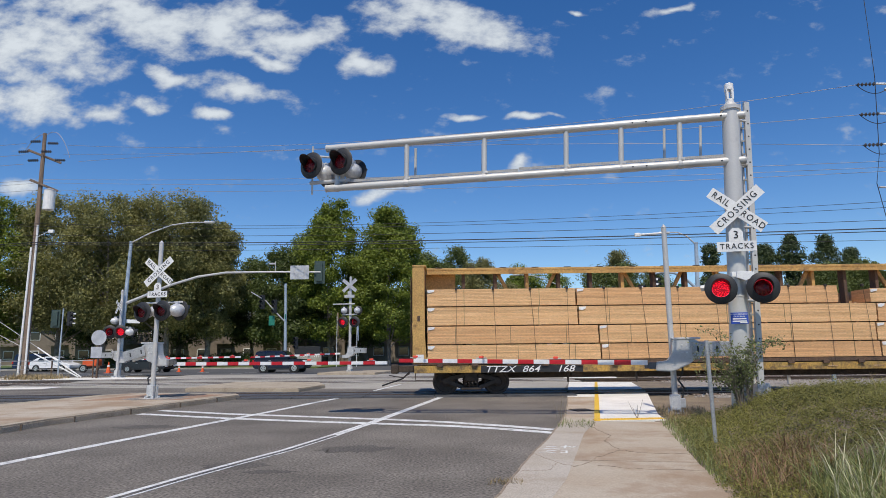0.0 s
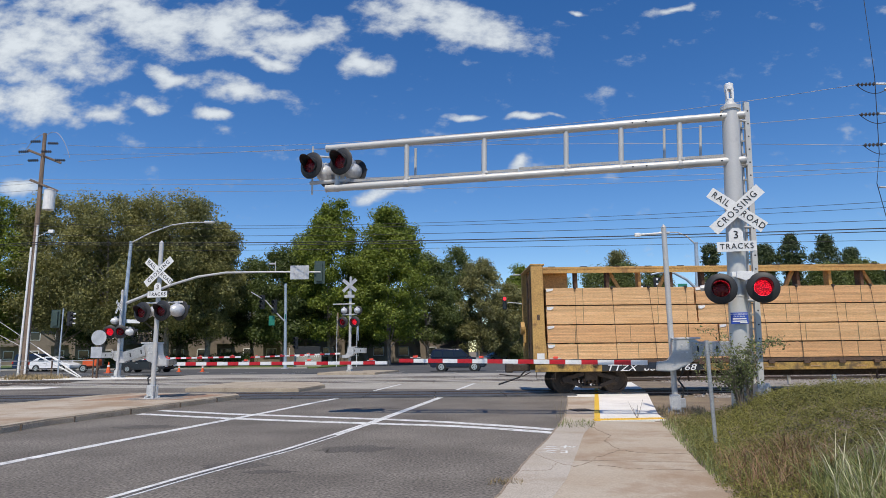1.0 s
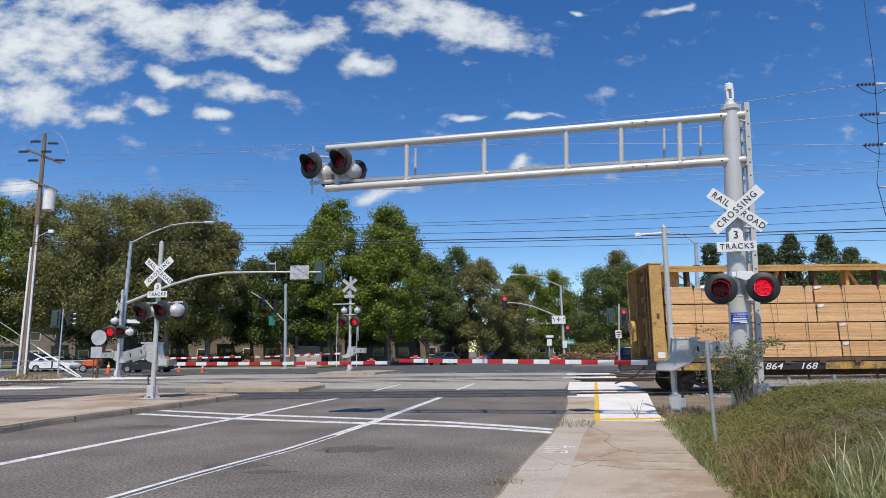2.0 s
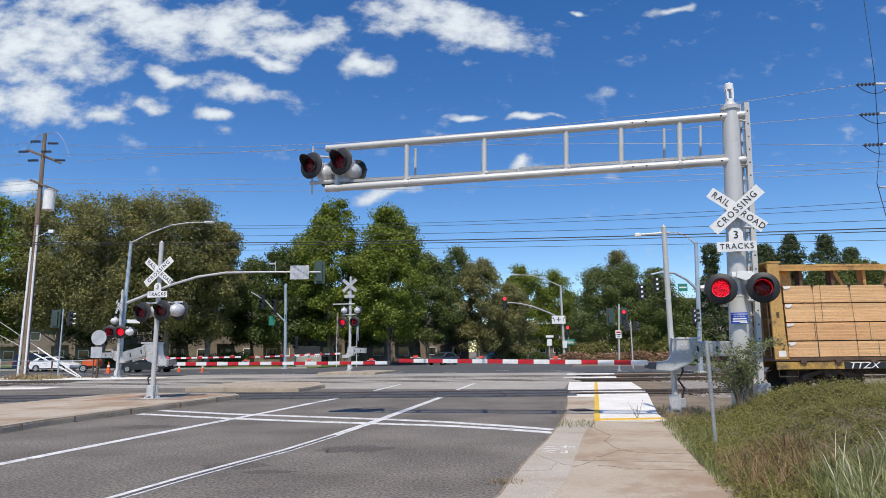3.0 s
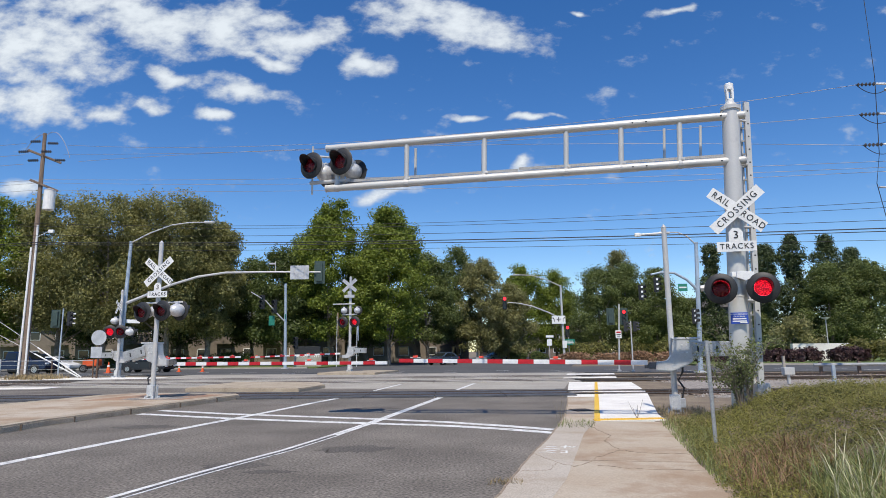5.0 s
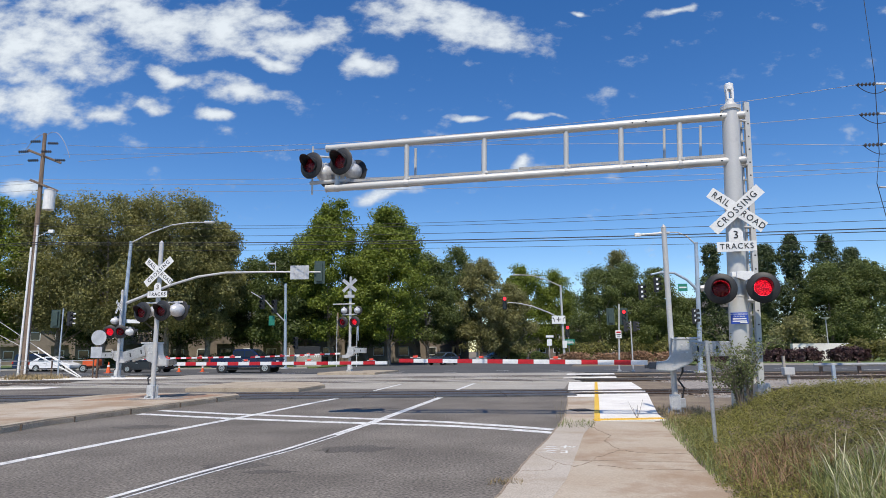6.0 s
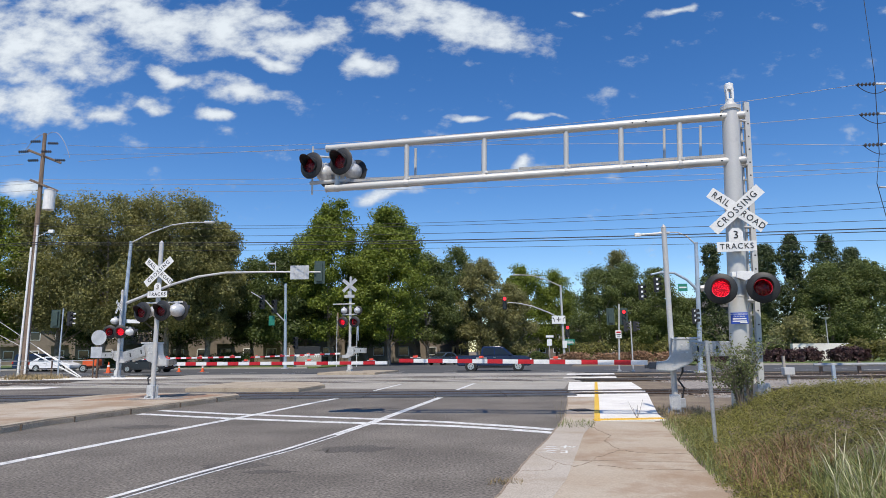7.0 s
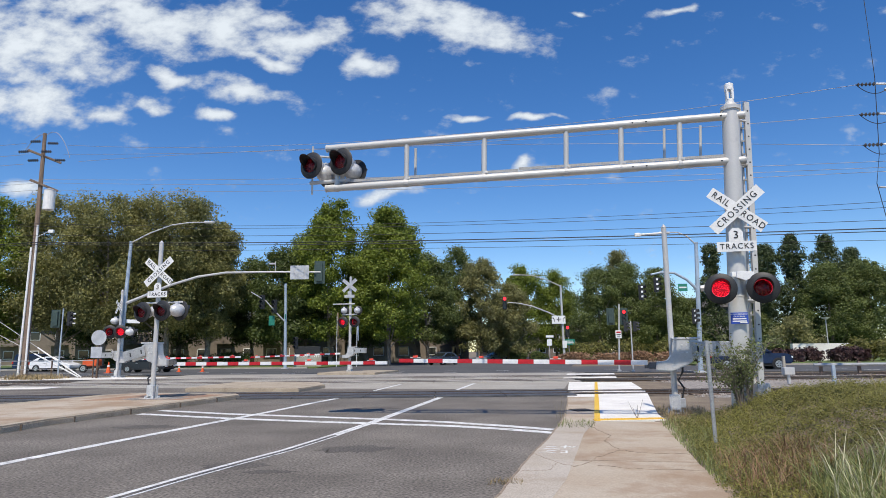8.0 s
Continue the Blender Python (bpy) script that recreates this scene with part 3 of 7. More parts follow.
STRAP_DARK = material("cable_strap", (0.045, 0.035, 0.03), 0.6, scale=6, vary=0.2)
PAPER = material("paper_tag", (0.82, 0.82, 0.80), 0.7, col2=(0.7, 0.7, 0.7), scale=5, vary=0.08)

CAR_L, CAR_W = 24.4, 2.78
DECK, TOP = 1.20, 4.50


BOARDS = {}


def lumber_bundle(x0, x1, z0, z1, ma, parent, front, rnd):
    """A strapped pack of boards, each board course proud of the next by a little."""
    rows = 12
    h = (z1 - z0) / rows
    depth = 1.05
    bm = B()
    box(bm, (x0 + x1) / 2, front + depth / 2 + 0.03, (z0 + z1) / 2, x1 - x0 - 0.08, depth - 0.06, z1 - z0 - 0.02)
    b = part("lumber_pack", bm, LUMBER_END, parent, "strapped pack of pale sawn boards")
    key = (round(x1 - x0, 2), round(h, 4), ma.name)
    if key not in BOARDS:
        bm = B()
        box(bm, 0, depth / 2, 0, x1 - x0 - 0.03, depth, h - 0.0035)
        me = bpy.data.meshes.new("board")
        bm.to_mesh(me)
        bm.free()
        me.materials.append(ma)
        BOARDS[key] = me
    for r in range(rows):
        part_on("board", BOARDS[key], b, Matrix.Translation(((x0 + x1) / 2 + rnd.uniform(-0.012, 0.012), front - rnd.uniform(-0.003, 0.004), z0 + (r + 0.5) * h)))
    n = max(2, int((x1 - x0) / 1.9))
    for k in range(n):
        xs = x0 + (k + 0.5) * (x1 - x0) / n + rnd.uniform(-0.15, 0.15)
        bm = B()
        box(bm, xs, front - 0.012, (z0 + z1) / 2, 0.013, 0.006, z1 - z0)
        part("strap", bm, STRAP, b, "thin green strap round the boards")
    return b


def build_flatcar(m):
    car = thing("flatcar", "yellow centre-beam flat car loaded with strapped sawn lumber", "railway wagon", m)
    rnd = random.Random(5)
    y0, y1 = -CAR_W / 2, CAR_W / 2
    # end bulkhead: a wall with ribs, corner posts and a cap
    for xe, sx in ((0.0, 1), (CAR_L, -1)):
        bm = B()
        box(bm, xe + sx * 0.42, 0, (DECK + TOP) / 2 - 0.05, 0.03, CAR_W - 0.1, TOP - DECK - 0.1)
        bulk = part("bulkhead", bm, END_SHADED, car, "ribbed ochre steel end wall, scuffed, with shade in its colour")
        for yy in (-0.42, 0.62):
            bm = B()
            box(bm, xe + sx * 0.24, yy, (DECK + TOP) / 2, 0.30, 0.13, TOP - DECK - 0.1, None, 0.015)
            part("rib", bm, END_SHADED, bulk)
        for k in range(4):
            for yy, wd in ((-0.90, 0.86), (0.10, 0.90), (1.02, 0.66)):
                part("stiffener", box(B(), xe + sx * 0.33, yy, DECK + 0.45 + k * 0.80 + (0.1 if yy > 0 else 0), 0.16, wd, 0.22, None, 0.03), END_SHADED, bulk)
        for yy in (y0 + 0.04, y1 - 0.04):
            bm = B()
            pts = [(xe, DECK - 0.1), (xe + sx * 0.50, DECK - 0.1), (xe + sx * 0.44, DECK + 0.8), (xe + sx * 0.42, TOP), (xe + sx * 0.0, TOP)]
            vs = [[bm.verts.new((x, yy + o, z)) for x, z in pts] for o in (-0.04, 0.04)]
            bm.faces.new(vs[0])
            bm.faces.new(vs[1][::-1])
            for i in range(5):
                bm.faces.new((vs[0][i], vs[1][i], vs[1][(i + 1) % 5], vs[0][(i + 1) % 5]))
            bmesh.ops.recalc_face_normals(bm, faces=bm.faces[:])
            bmesh.ops.bevel(bm, geom=bm.edges[:], offset=0.012, segments=1, affect="EDGES")
            post = part("corner_post", bm, YELLOW, car, "yellow corner post with rust streaks")
            bm = B()
            box(bm, xe + sx * 0.22, yy + (-0.045 if yy < 0 else 0.045), 2.65, 0.10, 0.01, 0.19, None, 0.004)
            part("slot", bm, RUST, post, "dark slot in the post")
            part("placard", box(B(), xe + sx * 0.26, yy + (-0.045 if yy < 0 else 0.045), DECK + 0.10, 0.26, 0.008, 0.20, None, 0.002), PAPER, post, "torn white placard")
        bm = B()
        box(bm, xe + sx * 0.24, 0, TOP + 0.02, 0.5, CAR_W + 0.04, 0.06, None, 0.012)
        part("bulkhead_cap", bm, YELLOW, car)
        # ladder, hand brake and coupler at the end
        bm = B()
        for yy in (-1.25, -0.85):
            rod(bm, (xe - sx * 0.06, yy, DECK), (xe - sx * 0.06, yy, TOP - 0.35), 0.016, None, 6)
        for k in range(8):
            rod(bm, (xe - sx * 0.06, -1.25, DECK + 0.2 + k * 0.38), (xe - sx * 0.06, -0.85, DECK + 0.2 + k * 0.38), 0.012, None, 6)
        part("ladder", bm, RUST, car, "dark rusty end ladder")
        bm = B()
        rod(bm, (xe - sx * 0.02, 0.75, 2.35), (xe - sx * 0.16, 0.75, 2.35), 0.24, None, 18)
        box(bm, xe - sx * 0.02, 0.75, 2.1, 0.10, 0.28, 0.6, None, 0.02)
        part("hand_brake", bm, YELLOW, car, "round hand brake housing on the end wall")
        bm = B()
        box(bm, xe - sx * 0.30, 0, 0.88, 0.7, 0.22, 0.24, None, 0.03)
        box(bm, xe - sx * 0.72, 0, 0.88, 0.28, 0.40, 0.34, None, 0.06)
        part("coupler", bm, BOGIE, car, "dark iron knuckle coupler")
        bm = B()
        tube(bm, [(xe - sx * 0.15, -0.35, 0.8), (xe - sx * 0.4, -0.4, 0.55), (xe - sx * 0.8, -0.4, 0.42), (xe - sx * 1.15, -0.35, 0.30)], 0.028, 7)
        part("brake_hose", bm, RUBBER, car, "black air brake hose")
        bm = B()
        tube(bm, [(xe + sx * 0.1, y0 + 0.03, 0.85), (xe + sx * 0.1, y0 + 0.03, 0.52), (xe + sx * 0.75, y0 + 0.03, 0.52), (xe + sx * 0.75, y0 + 0.03, 0.85)], 0.018, 6)
        tube(bm, [(xe - sx * 0.1, y0 + 0.15, 0.75), (xe - sx * 0.35, y0 + 0.3, 0.62), (xe - sx * 0.7, 0.2, 0.6), (xe - sx * 1.0, 0.9, 0.62)], 0.018, 6)
        part("step_iron", bm, BOGIE, car)
    # top chord and centre beam
    bm = B()
    box(bm, CAR_L / 2, 0, TOP, CAR_L - 0.8, 0.75, 0.13, None, 0.02)
    box(bm, CAR_L / 2, -0.35, TOP - 0.09, CAR_L - 0.8, 0.05, 0.16)
    part("top_chord", bm, YELLOW, car, "long rusty yellow top beam")
    for k in range(20):
        part("tie_ring", rod(B(), (0.8 + k * 1.2, -0.36, TOP + 0.065), (1.05 + k * 1.2, -0.36, TOP + 0.065), 0.02, None, 6), BOGIE, car)
    for k in range(19):
        x = 1.85 + k * 1.19
        bm = B()
        box(bm, x, 0, (DECK + TOP) / 2, 0.12, 0.34, TOP - DECK, None, 0.012)
        post = part("centre_post", bm, YELLOW if k % 3 == 2 else RUST, car, "upright of the centre beam")
        if k % 2:
            bm = B()
            s = 1 if k % 4 == 1 else -1
            a, b = Vector((x + s * 0.1, 0, TOP - 0.1)), Vector((x + s * 0.62, 0, 3.45))
            box(bm, 0, 0, 0, 0.12, 0.12, (b - a).length, Matrix.Translation((a + b) / 2) @ (b - a).to_track_quat("Z", "Y").to_matrix().to_4x4())
            part("brace", bm, YELLOW, post)
    for x in (1.0, CAR_L - 1.0):
        part("gusset", box(B(), x, 0, 4.0, 1.1, 0.08, 0.9), YELLOW, car, "yellow gusset plate at the end wall")
    # deck, side sill with pockets and lettering panel
    bm = B()
    box(bm, CAR_L / 2, 0, DECK - 0.09, CAR_L, CAR_W - 0.04, 0.12)
    part("deck", bm, RUST, car)
    for yy, sy in ((y0, -1), (y1, 1)):
        bm = B()
        box(bm, CAR_L / 2, yy + -sy * 0.05, 0.885, CAR_L - 0.1, 0.08, 0.25, None, 0.012)
        sill = part("side_sill", bm, SILL_YELLOW, car, "yellow side sill, stained with rust")
        for k in range(19):
            part("winch", box(B(), 0.95 + k * 1.22, yy + sy * 0.02, 1.03, 0.22, 0.08, 0.11, None, 0.01), RUST, sill, "dark strap winch on the sill")
        bm = B()
        box(bm, 4.15, yy + sy * -0.004, 0.885, 3.55, 0.03, 0.24)
        part("lettering_panel", bm, BLACK, sill, "black panel with white markings")
        if sy < 0:
            for txt, x in (("TTZX", 3.02), ("864", 4.10), ("168", 5.30)):
                lettering(txt, 0.31, SIGN_WHITE, sill, pose(x, yy - 0.025, 0.868, 90), shear=0.3, width=1.32)
        for k in range(7):
            part("stencil_bar", box(B(), 8.2 + k * 1.6, yy + sy * 0.0, 0.88, rnd.uniform(0.2, 0.4), 0.012, 0.03), LUMBER_END, sill, "small white stencilled mark")
    bm = B()
    box(bm, CAR_L / 2, 0, 0.78, CAR_L - 4, 0.5, 0.5)
    part("centre_sill", bm, BOGIE, car)
    for x in (5.4, 7.8, 12.0, 17.0):
        bm = B()
        rod(bm, (x, y0 + 0.2, 0.85), (x + 0.03, y0 + 0.2, 0.40), 0.035, None, 8)
        part("hanger", bm, BOGIE, car)
    bm = B()
    box(bm, 5.7, y0 + 0.35, 0.72, 0.28, 0.2, 0.2, None, 0.02)
    part("valve_box", bm, BOGIE, car)
    # load: packs in four tiers
    tiers = [(1.19, 1.715), (1.755, 2.365), (2.405, 3.04), (3.08, 3.68)]
    cuts = [(0.50, 6.60, 16.4, 22.9), (0.50, 6.55, 16.3, 22.9), (0.50, 5.85, 16.4, 22.9), (0.50, 5.80, 15.1, 22.9)]
    for ti, (za, zb) in enumerate(tiers):
        c = cuts[ti]
        for k in range(3):
            xa, xb = c[k] + 0.01, c[k + 1] - 0.01
            if ti == 3 and k == 2:
                xa += 1.1
                za, zb = za - 0.0, zb - 0.12
            ma = LUMBER_RED if (ti + k) % 3 == 1 else LUMBER
            b = lumber_bundle(xa, xb, za, zb, ma, car, y0 + 0.06, rnd)
            bm = B()
            for q in range(1 if k else 1):
                prism(bm, [(xa + 0.02, 0.0), (xa + 0.27, 0.015), (xa + 0.25, -0.06), (xa + 0.15, -0.11 + 0.03 * (ti % 2)), (xa + 0.03, -0.10)], 0, 0.006, Matrix.Translation((0, y0 + 0.04, zb - 0.03)) @ FACE)
            part("paper_tag", bm, PAPER, b, "white paper tag stapled to the boards")
            lumber_bundle(xa, xb, za, zb, ma, car, y1 - 1.11, rnd)
        for k in range(14):
            part("dunnage", box(B(), 1.3 + k * 1.6, 0, za - 0.025, 0.09, CAR_W - 0.25, 0.045), LUMBER_END, car, "wooden spacer between the packs")
    # load straps over the packs
    for k in range(16):
        x = 1.55 + k * 1.31
        bm = B()
        tube(bm, [(x, y0 + 0.30, 3.72), (x, y0 + 0.03, 3.68), (x + 0.05 * (k % 3), y0 + 0.02, 2.4), (x + 0.08 * (k % 3), y0 + 0.02, 1.05)], 0.007, 5)
        box(bm, x, y0 + 0.05, 3.68, 0.08, 0.1, 0.09, None, 0.015)
        part("tie_down", bm, STRAP_DARK, car, "dark cable tie-down over the load")
    # bogies
    for xc in (2.05, CAR_L - 2.05):
        bg = part("bogie", box(B(), xc, 0, 0.62, 0.45, 2.2, 0.30, None, 0.03), BOGIE, car, "dark iron bogie with coil springs")
        for yy in (-0.98, 0.98):
            bm = B()
            for s in (-1, 1):
                a, b = Vector((xc + s * 0.30, yy, 0.66)), Vector((xc + s * 0.92, yy, 0.50))
                box(bm, 0, 0, 0, 0.13, 0.15, (b - a).length + 0.1, Matrix.Translation((a + b) / 2) @ (b - a).to_track_quat("Z", "Y").to_matrix().to_4x4(), 0.02)
                a, b = Vector((xc + s * 0.28, yy, 0.24)), Vector((xc + s * 0.85, yy, 0.46))
                box(bm, 0, 0, 0, 0.12, 0.14, (b - a).length, Matrix.Translation((a + b) / 2) @ (b - a).to_track_quat("Z", "Y").to_matrix().to_4x4(), 0.02)
            box(bm, xc, yy, 0.22, 0.72, 0.16, 0.10, None, 0.02)
            box(bm, xc, yy, 0.70, 0.72, 0.16, 0.12, None, 0.02)
            part("side_frame", bm, BOGIE, bg)
            for k in range(4):
                bm = B()
                rod(bm, (xc - 0.21 + k * 0.14, yy, 0.27), (xc - 0.21 + k * 0.14, yy, 0.60), 0.03, None, 8)
                tube(bm, [(xc - 0.21 + k * 0.14 + 0.05 * math.cos(j), yy + 0.05 * math.sin(j), 0.27 + j * 0.0105) for j in range(32)], 0.014, 5)
                part("coil_spring", bm, RUST, bg)
            for s in (-1, 1):
                bm = B()
                bmesh.ops.create_cone(bm, cap_ends=True, segments=12, radius1=0.11, radius2=0.10, depth=0.14, matrix=Matrix.Translation((xc + s * 0.91, yy * 1.02, 0.47)) @ pose(0, 0, 0, 90))
                part("axle_cap", bm, BOGIE, bg)
    return car


def build_wheelset(m):
    ws = thing("wheelset", "pair of steel wheels on one axle", "wheel", m)
    for yy in (-0.76, 0.76):
        bm = B()
        s = 1 if yy > 0 else -1
        prof = [(0.0, 0.06), (0.16, 0.06), (0.18, 0.02), (0.34, 0.02), (0.36, 0.06), (0.435, 0.06), (0.435, -0.05), (0.46, -0.06), (0.46, -0.085), (0.0, -0.085)]
        seg = 36
        rings = [[bm.verts.new((r * math.cos(k * math.tau / seg), yy + s * o, r * math.sin(k * math.tau / seg))) for k in range(seg)] for r, o in prof if r > 0]
        for a, b in zip(rings, rings[1:]):
            for k in range(seg):
                bm.faces.new((a[k], a[(k + 1) % seg], b[(k + 1) % seg], b[k]))
        bm.faces.new(rings[0])
        bm.faces.new(rings[-1][::-1])
        for k in range(2):
            box(bm, 0, yy + s * 0.065, 0.26 - k * 0.52, 0.05, 0.02, 0.10)
        bmesh.ops.recalc_face_normals(bm, faces=bm.faces[:])
        part("wheel", bm, BOGIE_WHEEL, ws, "brown steel wheel with worn rim", True)
    bm = B()
    rod(bm, (0, -1.0, 0), (0, 1.0, 0), 0.07)
    part("axle", bm, BOGIE, ws)
    return ws


BOGIE_WHEEL = material("wheel_steel", (0.050, 0.036, 0.028), 0.75, metal=0.1, col2=(0.085, 0.06, 0.042), scale=3, fine=25, vary=0.2)
TRAIN_Y = TRACKS_Y[0]
TRAIN_START, TRAIN_SPEED = -1.10, 4.21
flatcar = build_flatcar(pose(TRAIN_START, TRAIN_Y, 0.055))
flatcar_ahead = copy_thing(flatcar, pose(TRAIN_START + CAR_L + 1.7, TRAIN_Y, 0.055))
AXLES = [dx + c0 for c0 in (2.05, CAR_L - 2.05) for dx in (-0.91, 0.91)]
first_set = build_wheelset(pose(TRAIN_START + AXLES[0], TRAIN_Y, 0.055 + 0.435))
wheelsets = [(first_set, AXLES[0])]
for dx in AXLES[1:] + [q + CAR_L + 1.7 for q in AXLES]:
    wheelsets.append((copy_thing(first_set, pose(TRAIN_START + dx, TRAIN_Y, 0.49)), dx))
for w, _ in wheelsets:
    tagged(w, group="wheels of the train")
# ---------- crossing signals ----------
def lens_glass():
    """Red moulded glass: part clear, part deep red, with a bumpy face."""
    ma = bpy.data.materials.new("red_signal_glass")
    ma.use_nodes = True
    nt = ma.node_tree
    N, L = nt.nodes.new, nt.links.new
    bs = nt.nodes["Principled BSDF"]
    bs.inputs["Base Color"].default_value = (0.20, 0.004, 0.008, 1)
    bs.inputs["Roughness"].default_value = 0.25
    vo = N("ShaderNodeTexVoronoi")
    vo.inputs["Scale"].default_value = 34
    tc = N("ShaderNodeTexCoord")
    L(tc.outputs["Object"], vo.inputs["Vector"])
    bp = N("ShaderNodeBump")
    bp.inputs["Strength"].default_value = 0.6
    bp.inputs["Distance"].default_value = 0.01
    L(vo.outputs["Distance"], bp.inputs["Height"])
    L(bp.outputs[0], bs.inputs["Normal"])
    tr = N("ShaderNodeBsdfTransparent")
    tr.inputs[0].default_value = (1.0, 0.16, 0.26, 1)
    mx = N("ShaderNodeMixShader")
    mr = N("ShaderNodeMapRange")
    mr.inputs["From Max"].default_value = 0.6
    mr.inputs["To Min"].default_value = 1.0
    mr.inputs["To Max"].default_value = 0.25
    L(vo.outputs["Distance"], mr.inputs["Value"])
    L(mr.outputs[0], mx.inputs[0])
    L(bs.outputs[0], mx.inputs[1])
    L(tr.outputs[0], mx.inputs[2])
    L(mx.outputs[0], nt.nodes["Material Output"].inputs[0])
    return ma


LENS = lens_glass()
CLAMP_DARK = material("dark_clamp_steel", (0.13, 0.13, 0.13), 0.6, metal=0.3, scale=4, fine=30, vary=0.15)
GRATING = material("weathered_grating", (0.40, 0.395, 0.38), 0.6, metal=0.3, scale=4, fine=30, vary=0.12)
HOUSING = material("cast_aluminium", (0.74, 0.74, 0.73), 0.35, metal=0.25, col2=(0.55, 0.56, 0.57), scale=5, fine=40, vary=0.1)
SHELL = material("silver_shell", (0.60, 0.60, 0.59), 0.40, metal=0.3, col2=(0.46, 0.46, 0.46), scale=2.5, fine=25, vary=0.05, dirt=((0.40, 0.39, 0.37), 3, 0.62, 0.5))
# glowing and dark halves of the added ball that imitates a flashing lamp
BULB = glow("lamp_glow_half", (1.0, 0.09, 0.16), 1.5)
LAMP_UNLIT = material("lamp_unlit", (0.22, 0.03, 0.035), 0.6, vary=0.1)
flashing = []   # (lamp, its place, on first)


def flasher(th, x, y, z, yaw, phase=None, r=0.31):
    """One round flashing light. phase: 0 or 1 for a light that flashes, None for one that stays dark."""
    m = pose(x, y, z, 0, 0, yaw)
    k = r / 0.31
    seg = 32
    bm = B()
    prof = [(0.170, -0.02), (0.172, -0.035), (0.300, -0.022), (0.312, -0.01), (0.300, 0.0), (0.170, 0.0)]
    rings = [[bm.verts.new((a * k * math.cos(i * math.tau / seg), o * k, a * k * math.sin(i * math.tau / seg))) for i in range(seg)] for a, o in prof]
    for a, b in zip(rings, rings[1:] + rings[:1]):
        for i in range(seg):
            bm.faces.new((a[i], a[(i + 1) % seg], b[(i + 1) % seg], b[i]))
    bmesh.ops.recalc_face_normals(bm, faces=bm.faces[:])
    head = part("signal_light", bm, BLACK, th, "round black flashing light with a hood", True)
    head.matrix_basis = m
    bm = B()          # hood: an open half tube, longer on top
    inner, outer = [], []
    n = 22
    for i in range(n + 1):
        a = radians(-50 + 280 * i / n)
        reach = 0.10 + 0.24 * max(0.0, math.sin(a)) ** 0.8
        for lst, rr in ((inner, 0.176), (outer, 0.186)):
            lst.append([bm.verts.new((rr * k * math.cos(a), -o * k, rr * k * math.sin(a))) for o in (0.02, reach)])
    for i in range(n):
        bm.faces.new((inner[i][0], inner[i + 1][0], inner[i + 1][1], inner[i][1]))
        bm.faces.new((outer[i][1], outer[i + 1][1], outer[i + 1][0], outer[i][0]))
        bm.faces.new((inner[i][1], inner[i + 1][1], outer[i + 1][1], outer[i][1]))
    part("hood", bm, BLACK, head, "black visor over the lens", True)
    bm = B()          # lens: a shallow cap of glass
    rings = []
    for j in range(5):
        rr, o = 0.166 * (1 - j / 5), -0.03 - 0.028 * (1 - (1 - j / 5) ** 2)
        rings.append([bm.verts.new((rr * k * math.cos(i * math.tau / 24), o * k, rr * k * math.sin(i * math.tau / 24))) for i in range(24)])
    for a, b in zip(rings, rings[1:]):
        for i in range(24):
            bm.faces.new((a[i], a[(i + 1) % 24], b[(i + 1) % 24], b[i]))
    bm.faces.new(rings[-1])
    part("lens", bm, LENS, head, "red signal glass", True)
    bm = B()          # housing: a bell behind the plate
    prof = [(0.185, 0.0), (0.200, 0.10), (0.195, 0.20), (0.15, 0.31), (0.08, 0.365), (0.06, 0.38)]
    rings = [[bm.verts.new((a * k * math.cos(i * math.tau / 24), o * k, a * k * math.sin(i * math.tau / 24))) for i in range(24)] for a, o in prof]
    for a, b in zip(rings, rings[1:]):
        for i in range(24):
            bm.faces.new((a[i], b[i], b[(i + 1) % 24], a[(i + 1) % 24]))
    bm.faces.new(rings[-1][::-1])
    box(bm, 0, 0.12 * k, 0.22 * k, 0.10 * k, 0.12 * k, 0.07 * k, None, 0.01)
    part("housing", bm, HOUSING, head, "silver bell-shaped lamp housing", True)
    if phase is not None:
        # an added ball, half glowing and half dark, turns behind the glass to imitate flashing
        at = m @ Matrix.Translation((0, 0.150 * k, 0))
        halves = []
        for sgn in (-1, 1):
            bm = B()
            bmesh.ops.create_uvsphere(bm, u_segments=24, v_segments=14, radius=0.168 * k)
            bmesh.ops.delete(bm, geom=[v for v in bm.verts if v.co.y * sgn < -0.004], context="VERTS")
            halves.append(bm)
        lamp = part("lamp", halves[0], BULB, th, "half ball glowing red, for the lamp when lit", True)
        part("lamp_unlit", halves[1], LAMP_UNLIT, lamp, "dark red half ball, for the lamp when unlit", True)
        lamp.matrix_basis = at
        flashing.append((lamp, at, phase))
    return head


def blade(bm, length, width, m):
    return box(bm, 0, 0, 0, length, 0.006, width, m)


